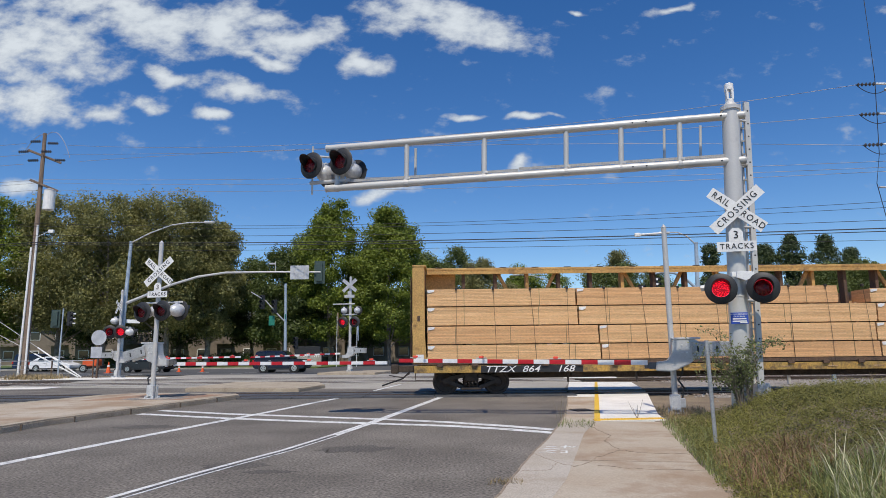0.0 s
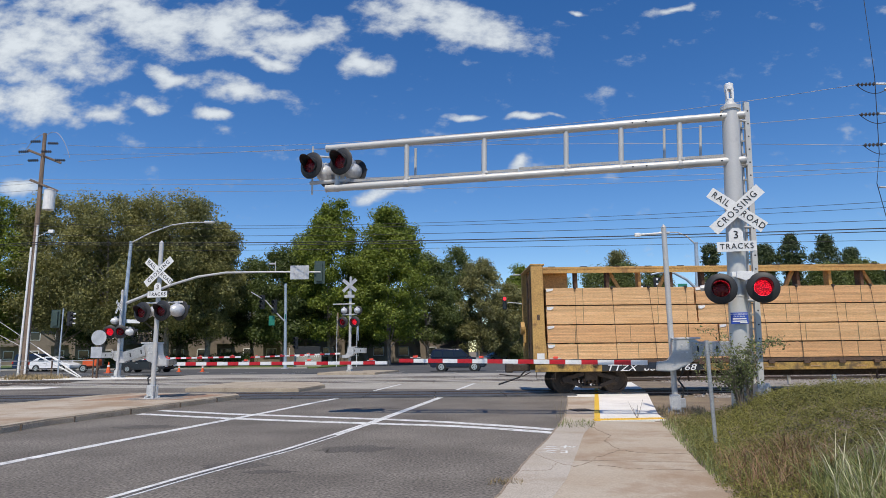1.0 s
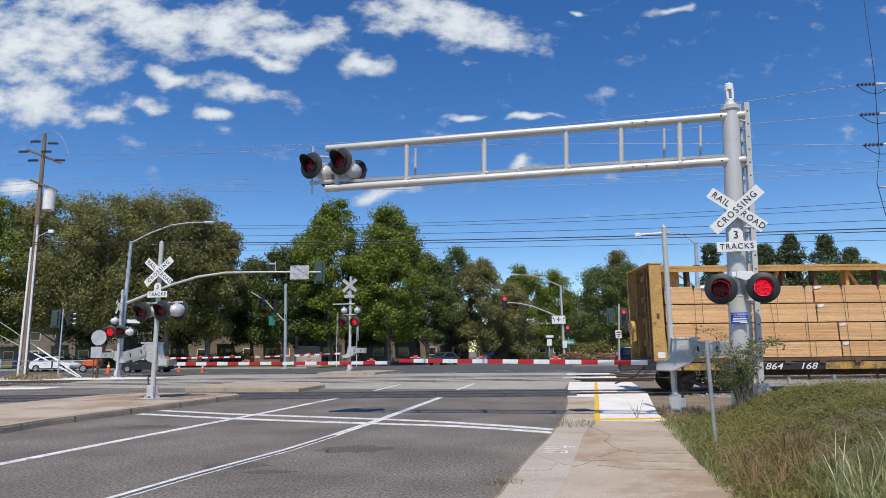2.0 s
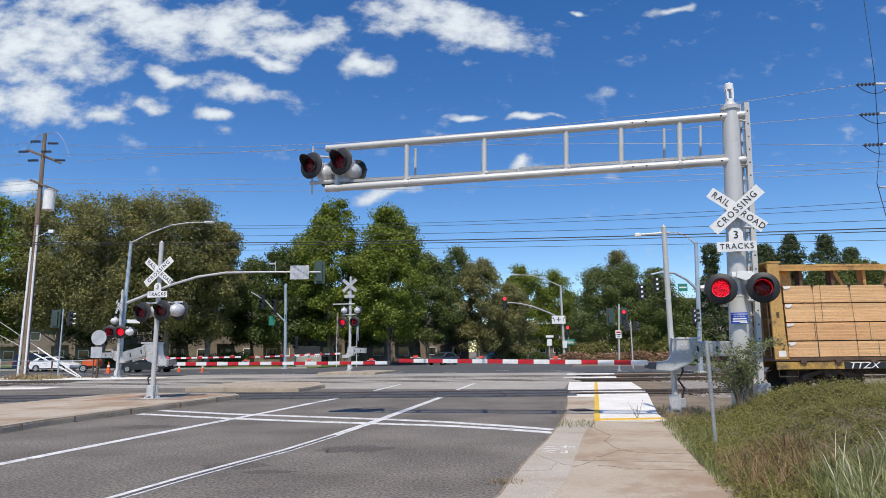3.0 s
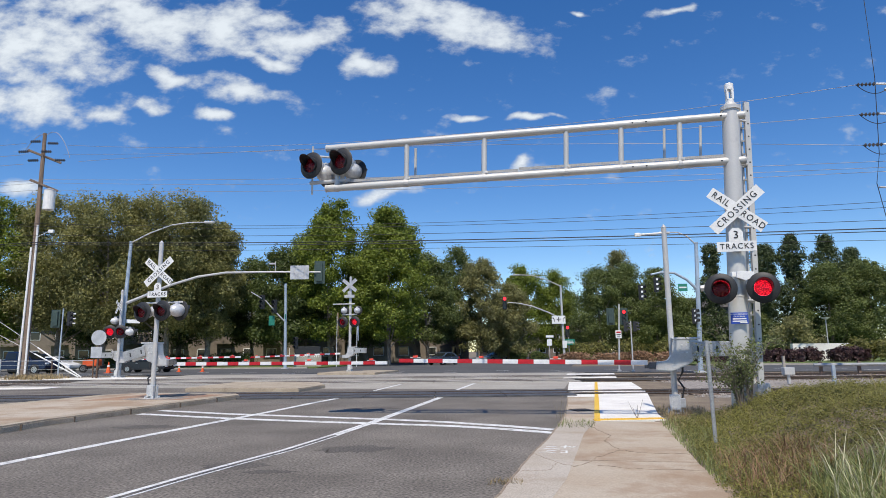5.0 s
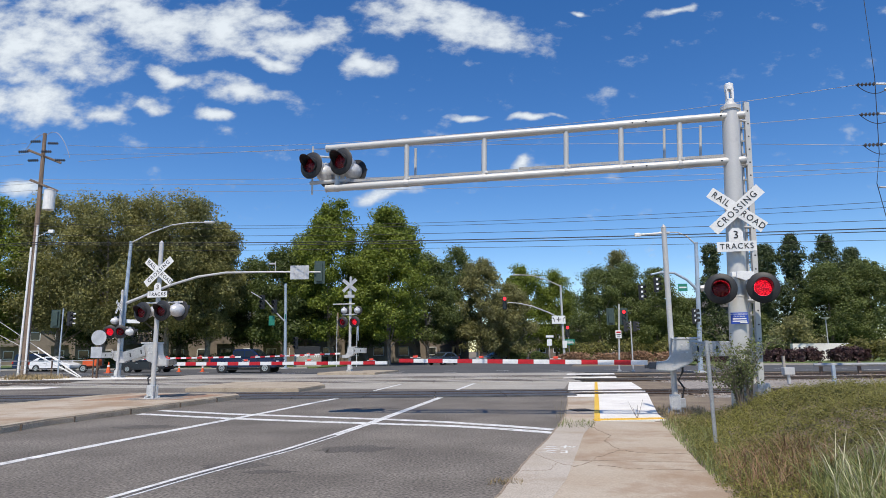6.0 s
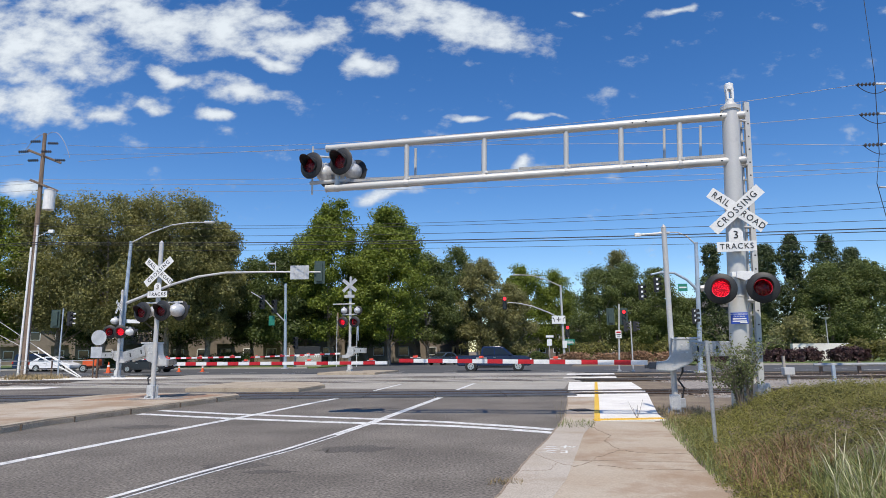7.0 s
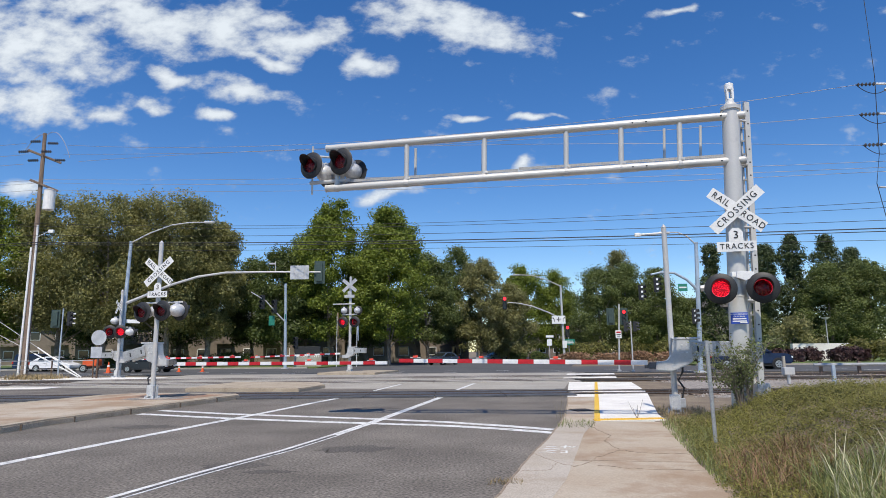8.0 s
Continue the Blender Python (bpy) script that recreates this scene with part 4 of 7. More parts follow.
def crossbuck(th, x, y, z, yaw, tracks=True, back=False, k=1.0, shift=0.0):
    """Two crossed blades; from behind they are bare metal."""
    m = pose(x, y, z, 0, 0, yaw)
    for name, ang, off, words in (("crossbuck_blade", -39, 0.0, (("RAIL", -0.36), ("ROAD", 0.36))), ("crossbuck_blade", 41, -0.010, (("CROSSING", 0.0),))):
        bm = B()
        rot = m @ Matrix.Translation((0, off, 0)) @ pose(0, 0, 0, 0, -ang, 0)
        blade(bm, 1.22 * k, 0.228 * k, Matrix())
        b = part(name, bm, SIGN_BACK if back else SIGN_WHITE, th, "bare back of a crossing sign blade" if back else "white crossing sign blade with black letters")
        b.matrix_basis = rot
        if not back:
            for w, at in words:
                lettering(w, 0.178 * k, SIGN_BLACK, b, pose(at * k, -0.006, 0, 90), width=0.92, space=1.18 if len(w) == 4 else 1.32)
    if tracks:
        bm = B()
        prism(bm, [(-0.13 * k, -0.13 * k), (0.13 * k, -0.13 * k), (0.13 * k, 0.06 * k), (0.06 * k, 0.14 * k), (-0.06 * k, 0.14 * k), (-0.13 * k, 0.06 * k)], 0, 0.006, Matrix(((1, 0, 0, 0), (0, 0, -1, 0), (0, 1, 0, 0), (0, 0, 0, 1))))
        p = part("track_count_plate", bm, SIGN_BACK if back else SIGN_WHITE, th, "small sign plate")
        p.matrix_basis = m @ Matrix.Translation((shift, -0.012, -0.51 * k))
        bm = B()
        box(bm, 0, 0, 0, 0.72 * k, 0.006, 0.20 * k, None, 0.002)
        q = part("tracks_plate", bm, SIGN_BACK if back else SIGN_WHITE, th, "small sign plate")
        q.matrix_basis = m @ Matrix.Translation((shift, -0.014, -0.735 * k))
        if not back:
            lettering("3", 0.215 * k, SIGN_BLACK, p, pose(0, -0.010, 0.0, 90))
            lettering("TRACKS", 0.155 * k, SIGN_BLACK, q, pose(0, -0.006, 0, 90), width=0.95, space=1.2)


def build_cantilever():
    th = thing("cantilever_signal", "silver cantilever crossing signal with trussed arm over the road", "crossing signal", pose(5.70, 12.5, 0))
    lean = lambda z: 0.29 * z / 6.5
    def P3(x, y, z):
        return (x - 5.70, y - 12.5, z)
    bm = B()
    rod(bm, (0, 0, 0.05), (lean(6.5), 0, 6.5), 0.185, 0.165, 32)
    part("mast", bm, ALU, th, "thick silver steel mast with weld seams", True)
    for z in (1.35, 2.55, 4.35):
        bm = B()
        rod(bm, (lean(z), 0, z), (lean(z + 0.02), 0, z + 0.02), 0.187, None, 32)
        part("band", bm, GALV, th, "steel band round the mast")
    bm = B()
    rod(bm, (0, 0, 0.0), (0, 0, 0.06), 0.34, None, 24)
    part("base_plate", bm, GALV, th)
    for k in range(8):
        bm = B()
        a = k * math.tau / 8
        rod(bm, (0.28 * math.cos(a), 0.28 * math.sin(a), 0.0), (0.28 * math.cos(a), 0.28 * math.sin(a), 0.14), 0.02, None, 8)
        part("bolt", bm, GALV, th)
    bm = B()
    rod(bm, (lean(6.42), 0, 6.42), (lean(6.42), 0, 6.50), 0.195, None, 24)
    rod(bm, (lean(6.5), 0, 6.50), (lean(6.5), 0, 6.58), 0.15, 0.10, 20)
    part("cap", bm, ALU, th)
    bm = B()
    x = lean(6.6)
    rod(bm, (x, 0, 6.56), (x, 0, 6.66), 0.082, None, 16)
    for k in range(4):
        a = k * math.tau / 4 + 0.5
        box(bm, x + 0.07 * math.cos(a), 0.07 * math.sin(a), 6.76, 0.045, 0.045, 0.22)
    rod(bm, (x, 0, 6.86), (x, 0, 6.99), 0.092, 0.088, 16)
    rod(bm, (x, 0, 6.99), (x, 0, 7.02), 0.088, 0.05, 16)
    part("vent_cap", bm, SIGN_WHITE, th, "white vented cap on the mast")
    # truss arm
    a_t, b_t = Vector(P3(6.42, 12.36, 6.29)), Vector(P3(-2.65, 14.1, 6.22))
    a_b, b_b = Vector(P3(6.36, 12.36, 5.33)), Vector(P3(-2.65, 14.1, 5.27))
    for nm, a, b in (("upper_chord", a_t, b_t), ("lower_chord", a_b, b_b)):
        bm = B()
        rod(bm, a.lerp(b, 0.024), b, 0.082, 0.082, 20)
        part(nm, bm, ALU, th, "long silver steel tube", True)
        bm = B()
        rod(bm, b, b + (b - a).normalized() * 0.02, 0.09, None, 20)
        rod(bm, a.lerp(b, 0.022), a.lerp(b, 0.024), 0.09, None, 20)
        part("end_cap", bm, GALV, th)
    for px in (0.795, 0.604, 0.412, 0.288, 0.160, 0.974):
        t, q = a_t.lerp(b_t, px), a_b.lerp(b_b, px)
        bm = B()
        rod(bm, q, t, 0.055, None, 14)
        part("strut", bm, ALU, th, "", True)
        bm = B()
        rod(bm, q + Vector((-0.05, 0, 0.0)), q + Vector((0.05, 0, 0.0)), 0.09, None, 16)
        box(bm, q.x + 0.05, q.y - 0.03, q.z + 0.10, 0.06, 0.10, 0.05, None, 0.008)
        part("clamp", bm, GALV, th)
    for a, b in ((a_t, b_t), (a_b, b_b)):
        for f in (0.045, 0.075, 0.235, 0.265):
            q = a.lerp(b, f)
            part("chord_bolt", rod(B(), q + Vector((0, -0.078, 0.0)), q + Vector((0, -0.092, 0.0)), 0.018, None, 8), BLACK, th)
        q = a.lerp(b, 0.25)
        part("chord_sleeve", rod(B(), q, q + (b - a).normalized() * 0.5, 0.087, None, 20), ALU, th, "", True)
    for px in (0.775, 0.605, 0.178, 0.098):
        t, q = a_t.lerp(b_t, px) + Vector((0, 0.42, -0.02)), a_b.lerp(b_b, px) + Vector((0, 0.42, 0.1))
        bm = B()
        rod(bm, q, t, 0.03, None, 8)
        part("walkway_post", bm, ALU, th)
    # walkway grating behind the lower chord
    d = (b_b - a_b).normalized()
    for k in range(2):
        p0, p1 = a_b.lerp(b_b, 0.06 + k * 0.46), a_b.lerp(b_b, 0.06 + (k + 0.998) * 0.46)
        m = Matrix.Translation((p0 + p1) / 2 + Vector((0, 0.12, 0.13))) @ pose(0, 0, 0, 0, 0, math.degrees(math.atan2(d.y, d.x)))
        ln = (p1 - p0).length
        bm = B()
        for yy in (-0.13, 0.13):
            box(bm, 0, yy, 0, ln, 0.012, 0.06)
        for j in range(int(ln / 0.05)):
            box(bm, -ln / 2 + 0.025 + j * 0.05, 0, 0.0, 0.006, 0.26, 0.025)
        w = part("walkway_grating", bm, GRATING, th, "perforated galvanised walkway grating")
        w.matrix_basis = m
    bm = B()
    rod(bm, P3(-3.0, 14.16, 5.15), P3(-3.0, 14.16, 6.3), 0.022, None, 8)
    rod(bm, P3(-3.05, 14.17, 5.42), P3(-2.1, 14.0, 5.44), 0.045, None, 10)
    part("light_bracket", bm, GALV, th)
    bm = B()
    rod(bm, P3(-2.3, 14.1, 5.25), P3(-2.3, 14.1, 6.2), 0.06, None, 12)
    rod(bm, P3(-3.0, 14.15, 6.05), P3(-2.2, 14.1, 6.0), 0.03, None, 10)
    part("light_post", bm, GALV, th)
    flasher(th, *P3(-2.99, 14.0, 5.79), -27)
    flasher(th, *P3(-2.29, 13.88, 5.84), -27)
    flasher(th, *P3(-2.66, 14.42, 5.68), 150)
    flasher(th, *P3(-2.02, 14.30, 5.70), 150)
    # ladder
    def rail_x(z):
        return 6.455 - (6.62 - z) * 0.036
    for dx, wide, ahead in ((-0.09, 0.035, 0.10), (0.0, 0.105, 0.0)):
        a, b = Vector(P3(rail_x(6.70) + dx, 12.74 + ahead, 6.70)), Vector(P3(rail_x(0.35) + dx, 12.74 + ahead, 0.35))
        m = Matrix.Translation((a + b) / 2) @ pose(0, 0, 0, 0, math.degrees(math.atan2(a.x - b.x, a.z - b.z)), 0)
        bm = B()
        box(bm, 0, 0, 0, wide, 0.02, (a - b).length, m)
        box(bm, -wide / 2 + 0.008, 0.035, 0, 0.016, 0.07, (a - b).length, m)
        rail = part("ladder_rail", bm, ALU, th, "flanged silver ladder rail")
        if not ahead:
            for k in range(22):
                z = 6.5 - k * 0.28
                part("bolt_hole", rod(B(), P3(rail_x(z) + 0.005, 12.735, z), P3(rail_x(z) + 0.005, 12.728, z), 0.018, None, 8), BLACK, rail)
    for k in range(21):
        z = 6.42 - k * 0.28
        part("rung", box(B(), *P3(rail_x(z) - 0.07, 12.80, z), 0.12, 0.03, 0.03), GALV_DULL, th)
    bm = B()
    box(bm, *P3(6.24, 12.72, 0.62), 0.26, 0.20, 0.52, None, 0.02)
    part("junction_box", bm, GALV, th, "grey steel junction box at the foot")
    bm = B()
    for z in (6.28, 5.33, 4.0, 2.5):
        rod(bm, (lean(z), 0.1, z), (0.55 + lean(z) * 0.8, 0.28, z), 0.03, None, 8)
    part("standoff", bm, GALV, th)
    # crossbuck, plates, lights, notice
    crossbuck(th, *P3(5.81, 12.22, 4.26), -13, shift=-0.06)
    bm = B()
    box(bm, *P3(5.84, 12.28, 2.98), 0.44, 0.06, 0.10, None, 0.01)
    prism(bm, [(-0.14, 0.06), (0.14, 0.06), (0.16, -0.06), (0.0, -0.12), (-0.16, -0.06)], -0.02, 0.02, Matrix.Translation(P3(5.83, 12.18, 2.97)) @ FACE)
    part("light_crossarm", bm, SIGN_WHITE, th, "white bracket carrying two lights")
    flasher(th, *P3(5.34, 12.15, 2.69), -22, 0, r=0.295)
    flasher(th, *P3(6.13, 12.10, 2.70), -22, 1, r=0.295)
    bm = B()
    tube(bm, [P3(5.05, 12.40, 2.72), P3(5.2, 12.35, 2.75), P3(5.5, 12.3, 2.75)], 0.06, 8)
    part("bell", bm, GALV, th)
    bm = B()
    box(bm, 0, 0, 0, 0.31, 0.006, 0.22, None, 0.002)
    sg = part("notice_plate", bm, SIGN_BLUE, th, "blue notice with small white writing")
    sg.matrix_basis = Matrix.Translation(P3(5.71, 12.28, 2.13)) @ pose(0, 0, 0, 0, 0, -20)
    lettering("REPORT EMERGENCY", 0.034, SIGN_WHITE, sg, pose(0, -0.006, 0.075, 90))
    lettering("OR PROBLEM", 0.034, SIGN_WHITE, sg, pose(0, -0.006, 0.032, 90))
    for w, z in ((0.24, -0.012), (0.25, -0.058)):
        bm = B()
        box(bm, 0, -0.006, z, w, 0.004, 0.024)
        part("writing_bar", bm, SIGN_WHITE, sg)
    bm = B()
    box(bm, 0.07, -0.007, -0.085, 0.13, 0.004, 0.02)
    part("writing_bar", bm, SIGN_WHITE, sg)
    return th


def gate_arm(th, u0, u1, z0, z1, stripe=0.406, lights=(0.35, 0.65, 0.93), first_white=True):
    """A striped arm along local -u."""
    n = int(abs(u1 - u0) / stripe)
    for k in range(n):
        a, b = k / n, (k + 1) / n
        ua, ub = u0 + (u1 - u0) * a, u0 + (u1 - u0) * b
        za, zb = z0 + (z1 - z0) * a, z0 + (z1 - z0) * b
        h = 0.125 - 0.02 * a
        m = Matrix.Translation(((ua + ub) / 2, -0.18, (za + zb) / 2)) @ pose(0, 0, 0, 0, math.degrees(math.atan2(zb - za, ua - ub)) * (1 if u1 < u0 else -1), 0)
        bm = B()
        box(bm, 0, 0, 0, abs(ub - ua), 0.045, h, None, 0.004)
        white = (k % 2 == 0) == first_white
        p = part("arm_stripe", bm, WHITE_STRIPE if white else RED_STRIPE, th, "white reflective arm section" if white else "red reflective arm section")
        p.matrix_basis = m
    for i, f in enumerate(lights):
        u, z = u0 + (u1 - u0) * f, z0 + (z1 - z0) * f
        bm = B()
        box(bm, u, -0.18, z + 0.085, 0.30, 0.05, 0.03, None, 0.008)
        base = part("arm_light_base", bm, GALV, th)
        bm = B()
        box(bm, u, -0.18, z + 0.115, 0.13, 0.08, 0.06, None, 0.015)
        part("arm_light", bm, ARM_LENS, base, "small red lamp on the gate arm")


ARM_LENS = glow("arm_lamp_lens", (0.70, 0.07, 0.04), 0.25)


def gate(label, m, arm, tip_z, pole_top, droop=0.0, first_white=True, pole_r=0.075, sunk=0.0, arm_z=1.14):
    """Gate mechanism on a post. In its own space the arm points along -x."""
    th = thing("crossing_gate", label, "crossing gate", m)
    bm = B()
    rod(bm, (0, 0.12, -sunk), (0, 0.12, pole_top), pole_r, pole_r * 0.92, 18)
    part("post", bm, GALV, th, "galvanised steel post", True)
    bm = B()
    bmesh.ops.create_cone(bm, cap_ends=True, segments=16, radius1=pole_r, radius2=0.01, depth=0.09, matrix=Matrix.Translation((0, 0.12, pole_top + 0.045)))
    part("finial", bm, GALV, th)
    foot = part("foot", box(B(), 0, 0.12, 0.02 - sunk, 0.40, 0.40, 0.04), HOUSING, th, "cast aluminium split foot")
    for sx in (-1, 1):
        for sy in (-0.04, 0.28):
            part("lug", box(B(), sx * 0.13, sy, 0.06 - sunk, 0.09, 0.09, 0.06, None, 0.01), HOUSING, foot)
            part("rib", box(B(), sx * 0.105, sy * 0.6 + 0.05, 0.26 - sunk, 0.04, 0.12, 0.44, None, 0.012), HOUSING, foot)
            part("anchor_bolt", rod(B(), (sx * 0.16, sy, 0.03 - sunk), (sx * 0.16, sy, 0.14 - sunk), 0.014, None, 6), GALV_DULL, foot)
    for yy in (0.0, 0.24):
        part("clamp_plate", box(B(), 0, yy, 0.30 - sunk, 0.20, 0.045, 0.40, None, 0.012), HOUSING, foot)
    part("cable_box", box(B(), 0.18, 0.05, 0.28 - sunk, 0.13, 0.18, 0.24, None, 0.02), SHELL, th)
    bm = B()
    tube(bm, [(0.18, 0.1, 0.38 - sunk), (0.24, 0.1, 0.55), (0.10, 0.02, 0.75), (0.22, 0.05, 0.95), (0.24, 0.05, 1.15)], 0.028, 8)
    part("conduit", bm, BLACK, th, "bent black cable conduit")
    # housing: angular casting
    prof = [(-0.46, 1.00), (-0.05, 0.98), (0.38, 1.18), (0.66, 1.42), (0.66, 1.72), (0.54, 1.80), (-0.02, 1.80), (-0.06, 1.42), (-0.16, 1.26), (-0.46, 1.22)]
    bm = B()
    prism(bm, prof, -0.18, 0.18, Matrix.Translation((0, -0.14, 0)) @ FACE)
    bmesh.ops.bevel(bm, geom=bm.edges[:], offset=0.025, segments=2, affect="EDGES")
    sh = part("mechanism_case", bm, SHELL, th, "angular silver gate mechanism case")
    bm = B()
    box(bm, 0.32, -0.14, 1.825, 0.70, 0.40, 0.05, None, 0.015)
    part("case_lid", bm, HOUSING, sh)
    for fy in (-0.315, 0.035):
        for i in range(6):
            a = i * math.tau / 6
            bm = B()
            rod(bm, (0.26 + 0.11 * math.cos(a), fy, 1.56 + 0.11 * math.sin(a)), (0.26 + 0.11 * math.cos(a), fy + (-0.025 if fy < 0 else 0.025), 1.56 + 0.11 * math.sin(a)), 0.022, None, 8)
            part("bolt", bm, HOUSING, sh)
        part("cover_rim", box(B(), 0.60, fy, 1.50, 0.035, 0.03, 0.42, None, 0.006), GALV_DULL, sh)
    for sy in (-0.36, 0.10):
        bm = B()
        mm = Matrix.Translation((0.42, sy, 1.55)) @ pose(0, 0, 0, 0, droop, 0)
        box(bm, 0.48, 0, 0, 0.92, 0.045, 0.38, mm, 0.02)
        cw = part("counterweight", bm, GALV_DULL, th, "silver steel counterweight plate")
        bm = B()
        for sx in (0.16, 0.62):
            box(bm, sx, 0.0, 0.0, 0.05, 0.054, 0.15, mm)
        part("slot", bm, BLACK, cw)
    bm = B()
    box(bm, -0.50, -0.16, 1.13, 0.26, 0.14, 0.17, None, 0.02)
    box(bm, -0.66, -0.14, 1.12, 0.16, 0.05, 0.12, None, 0.01)
    part("arm_clamp", bm, CLAMP_DARK, th, "dark steel arm clamp")
    gate_arm(th, -0.66, -arm, arm_z, tip_z, first_white=first_white)
    return th


build_cantilever()
AWAY = ROAD_TURN
g_near = gate("silver crossing gate beside the footpath, red and white arm lowered", pose(5.62, 15.78, 0.107, 0, 0, AWAY), 7.47, 1.31, 4.85, sunk=0.115, arm_z=1.21)
g_near.scale = (0.931,) * 3
bm = B()
rod(bm, (-0.04, 0.12, 4.70), (-0.62, 0.10, 4.68), 0.03, None, 10)
box(bm, -0.70, 0.10, 4.68, 0.16, 0.10, 0.10, None, 0.02)
part("lamp_bracket", bm, SIGN_WHITE, g_near, "white bracket near the top of the post")

g_left = gate("silver crossing gate on the median with crossbuck and lights, arm lowered", pose(-9.35, 20.87, 0.30, 0, 0, AWAY + 180), 8.75, 1.05, 5.52, 14, pole_r=0.085, sunk=0.165, arm_z=1.06)
g_left.scale = (0.892,) * 3
for r, z, ma, lab in ((0.75, 0.1615, BALLAST, "dark gravel round the foot of the gate"), (0.34, 0.1655, CONCRETE_PALE, "pale mortar pad under the foot")):
    slab("gate_pad", [(-9.35 + r * 1.5 * math.cos(k * math.tau / 20) * random.uniform(0.8, 1.1), 20.87 + r * math.sin(k * math.tau / 20) * random.uniform(0.8, 1.1)) for k in range(20)], 0.1, z, ma, lab, None, "pad")
def opposite(x, y, z):
    return (-x, -y, z)
crossbuck(g_left, *opposite(0.08, -0.28, 4.42), 180, k=1.14)
bm = B()
rod(bm, (-0.9, -0.1, 3.30), (0.75, -0.1, 3.30), 0.035, None, 10)
part("light_crossarm", bm, GALV, g_left)
flasher(g_left, *opposite(-0.50, -0.28, 2.95), 177, r=0.37)
flasher(g_left, *opposite(0.34, -0.30, 2.98), 177, r=0.37)
flasher(g_left, *opposite(0.78, 0.10, 3.0), 354, r=0.37)
flasher(g_left, *opposite(-0.10, 0.20, 3.0), 354, r=0.37)

g_far = gate("crossing gate beyond the tracks with crossbuck seen from behind", pose(-22.95, 45.3, 0, 0, 0, AWAY + 180), 9.4, 1.34, 6.1, 0, pole_r=0.10, arm_z=1.26)
crossbuck(g_far, *opposite(0.02, -0.40, 4.95), 150, tracks=False, k=1.1)
bm = B()
rod(bm, (-0.7, -0.1, 3.5), (0.9, -0.1, 3.5), 0.035, None, 10)
part("light_crossarm", bm, GALV, g_far)
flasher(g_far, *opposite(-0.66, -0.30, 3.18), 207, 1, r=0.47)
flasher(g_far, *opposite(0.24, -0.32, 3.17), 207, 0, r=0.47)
flasher(g_far, *opposite(0.82, 0.1, 3.15), 180 + 155, r=0.38)
flasher(g_far, *opposite(-0.45, 0.1, 3.95), 180 + 155, r=0.38)

g_mid = gate("median crossing gate at the cross street, signs seen from behind", pose(-7.25, 49.0, 0.15, 0, 0, AWAY), 8.2, 1.12, 7.2, 0, pole_r=0.11, arm_z=1.34)
crossbuck(g_mid, 0, -0.1, 6.55, 0, back=True, k=1.15)
bm = B()
rod(bm, (-0.6, 0.0, 4.30), (0.6, 0.0, 4.30), 0.05, None, 10)
rod(bm, (-1.4, 0.0, 5.12), (0.4, 0.0, 5.12), 0.05, None, 10)
part("light_crossarm", bm, GALV, g_mid)
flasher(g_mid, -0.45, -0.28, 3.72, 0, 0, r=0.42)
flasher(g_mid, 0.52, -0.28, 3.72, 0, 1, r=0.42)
flasher(g_mid, -0.45, 0.1, 4.60, 180, r=0.36)
flasher(g_mid, 0.62, 0.1, 4.60, 180, r=0.36)
# ---------- trees and plants ----------
def leaves_mesh(name, centres, normals, sizes, ma, rng, ratio=0.62):
    """Many small bent leaves: one diamond of two triangles a leaf."""
    n = len(centres)
    t = rng.normal(size=(n, 3))
    t -= (t * normals).sum(1, keepdims=True) * normals
    t /= np.linalg.norm(t, axis=1, keepdims=True) + 1e-9
    b = np.cross(normals, t)
    s = sizes[:, None]
    v = np.empty((n, 4, 3))
    v[:, 0] = centres - t * s
    v[:, 1] = centres + b * s * ratio + normals * s * 0.15
    v[:, 2] = centres + t * s
    v[:, 3] = centres - b * s * ratio + normals * s * 0.15
    me = bpy.data.meshes.new(name)
    me.vertices.add(n * 4)
    me.vertices.foreach_set("co", v.reshape(-1).astype(np.float32))
    me.loops.add(n * 4)
    me.loops.foreach_set("vertex_index", np.arange(n * 4, dtype=np.int32))
    me.polygons.add(n)
    me.polygons.foreach_set("loop_start", np.arange(0, n * 4, 4, dtype=np.int32))
    me.update(calc_edges=True)
    me.materials.append(ma)
    return me


def unit(rng, n):
    d = rng.normal(size=(n, 3))
    return d / np.linalg.norm(d, axis=1, keepdims=True)


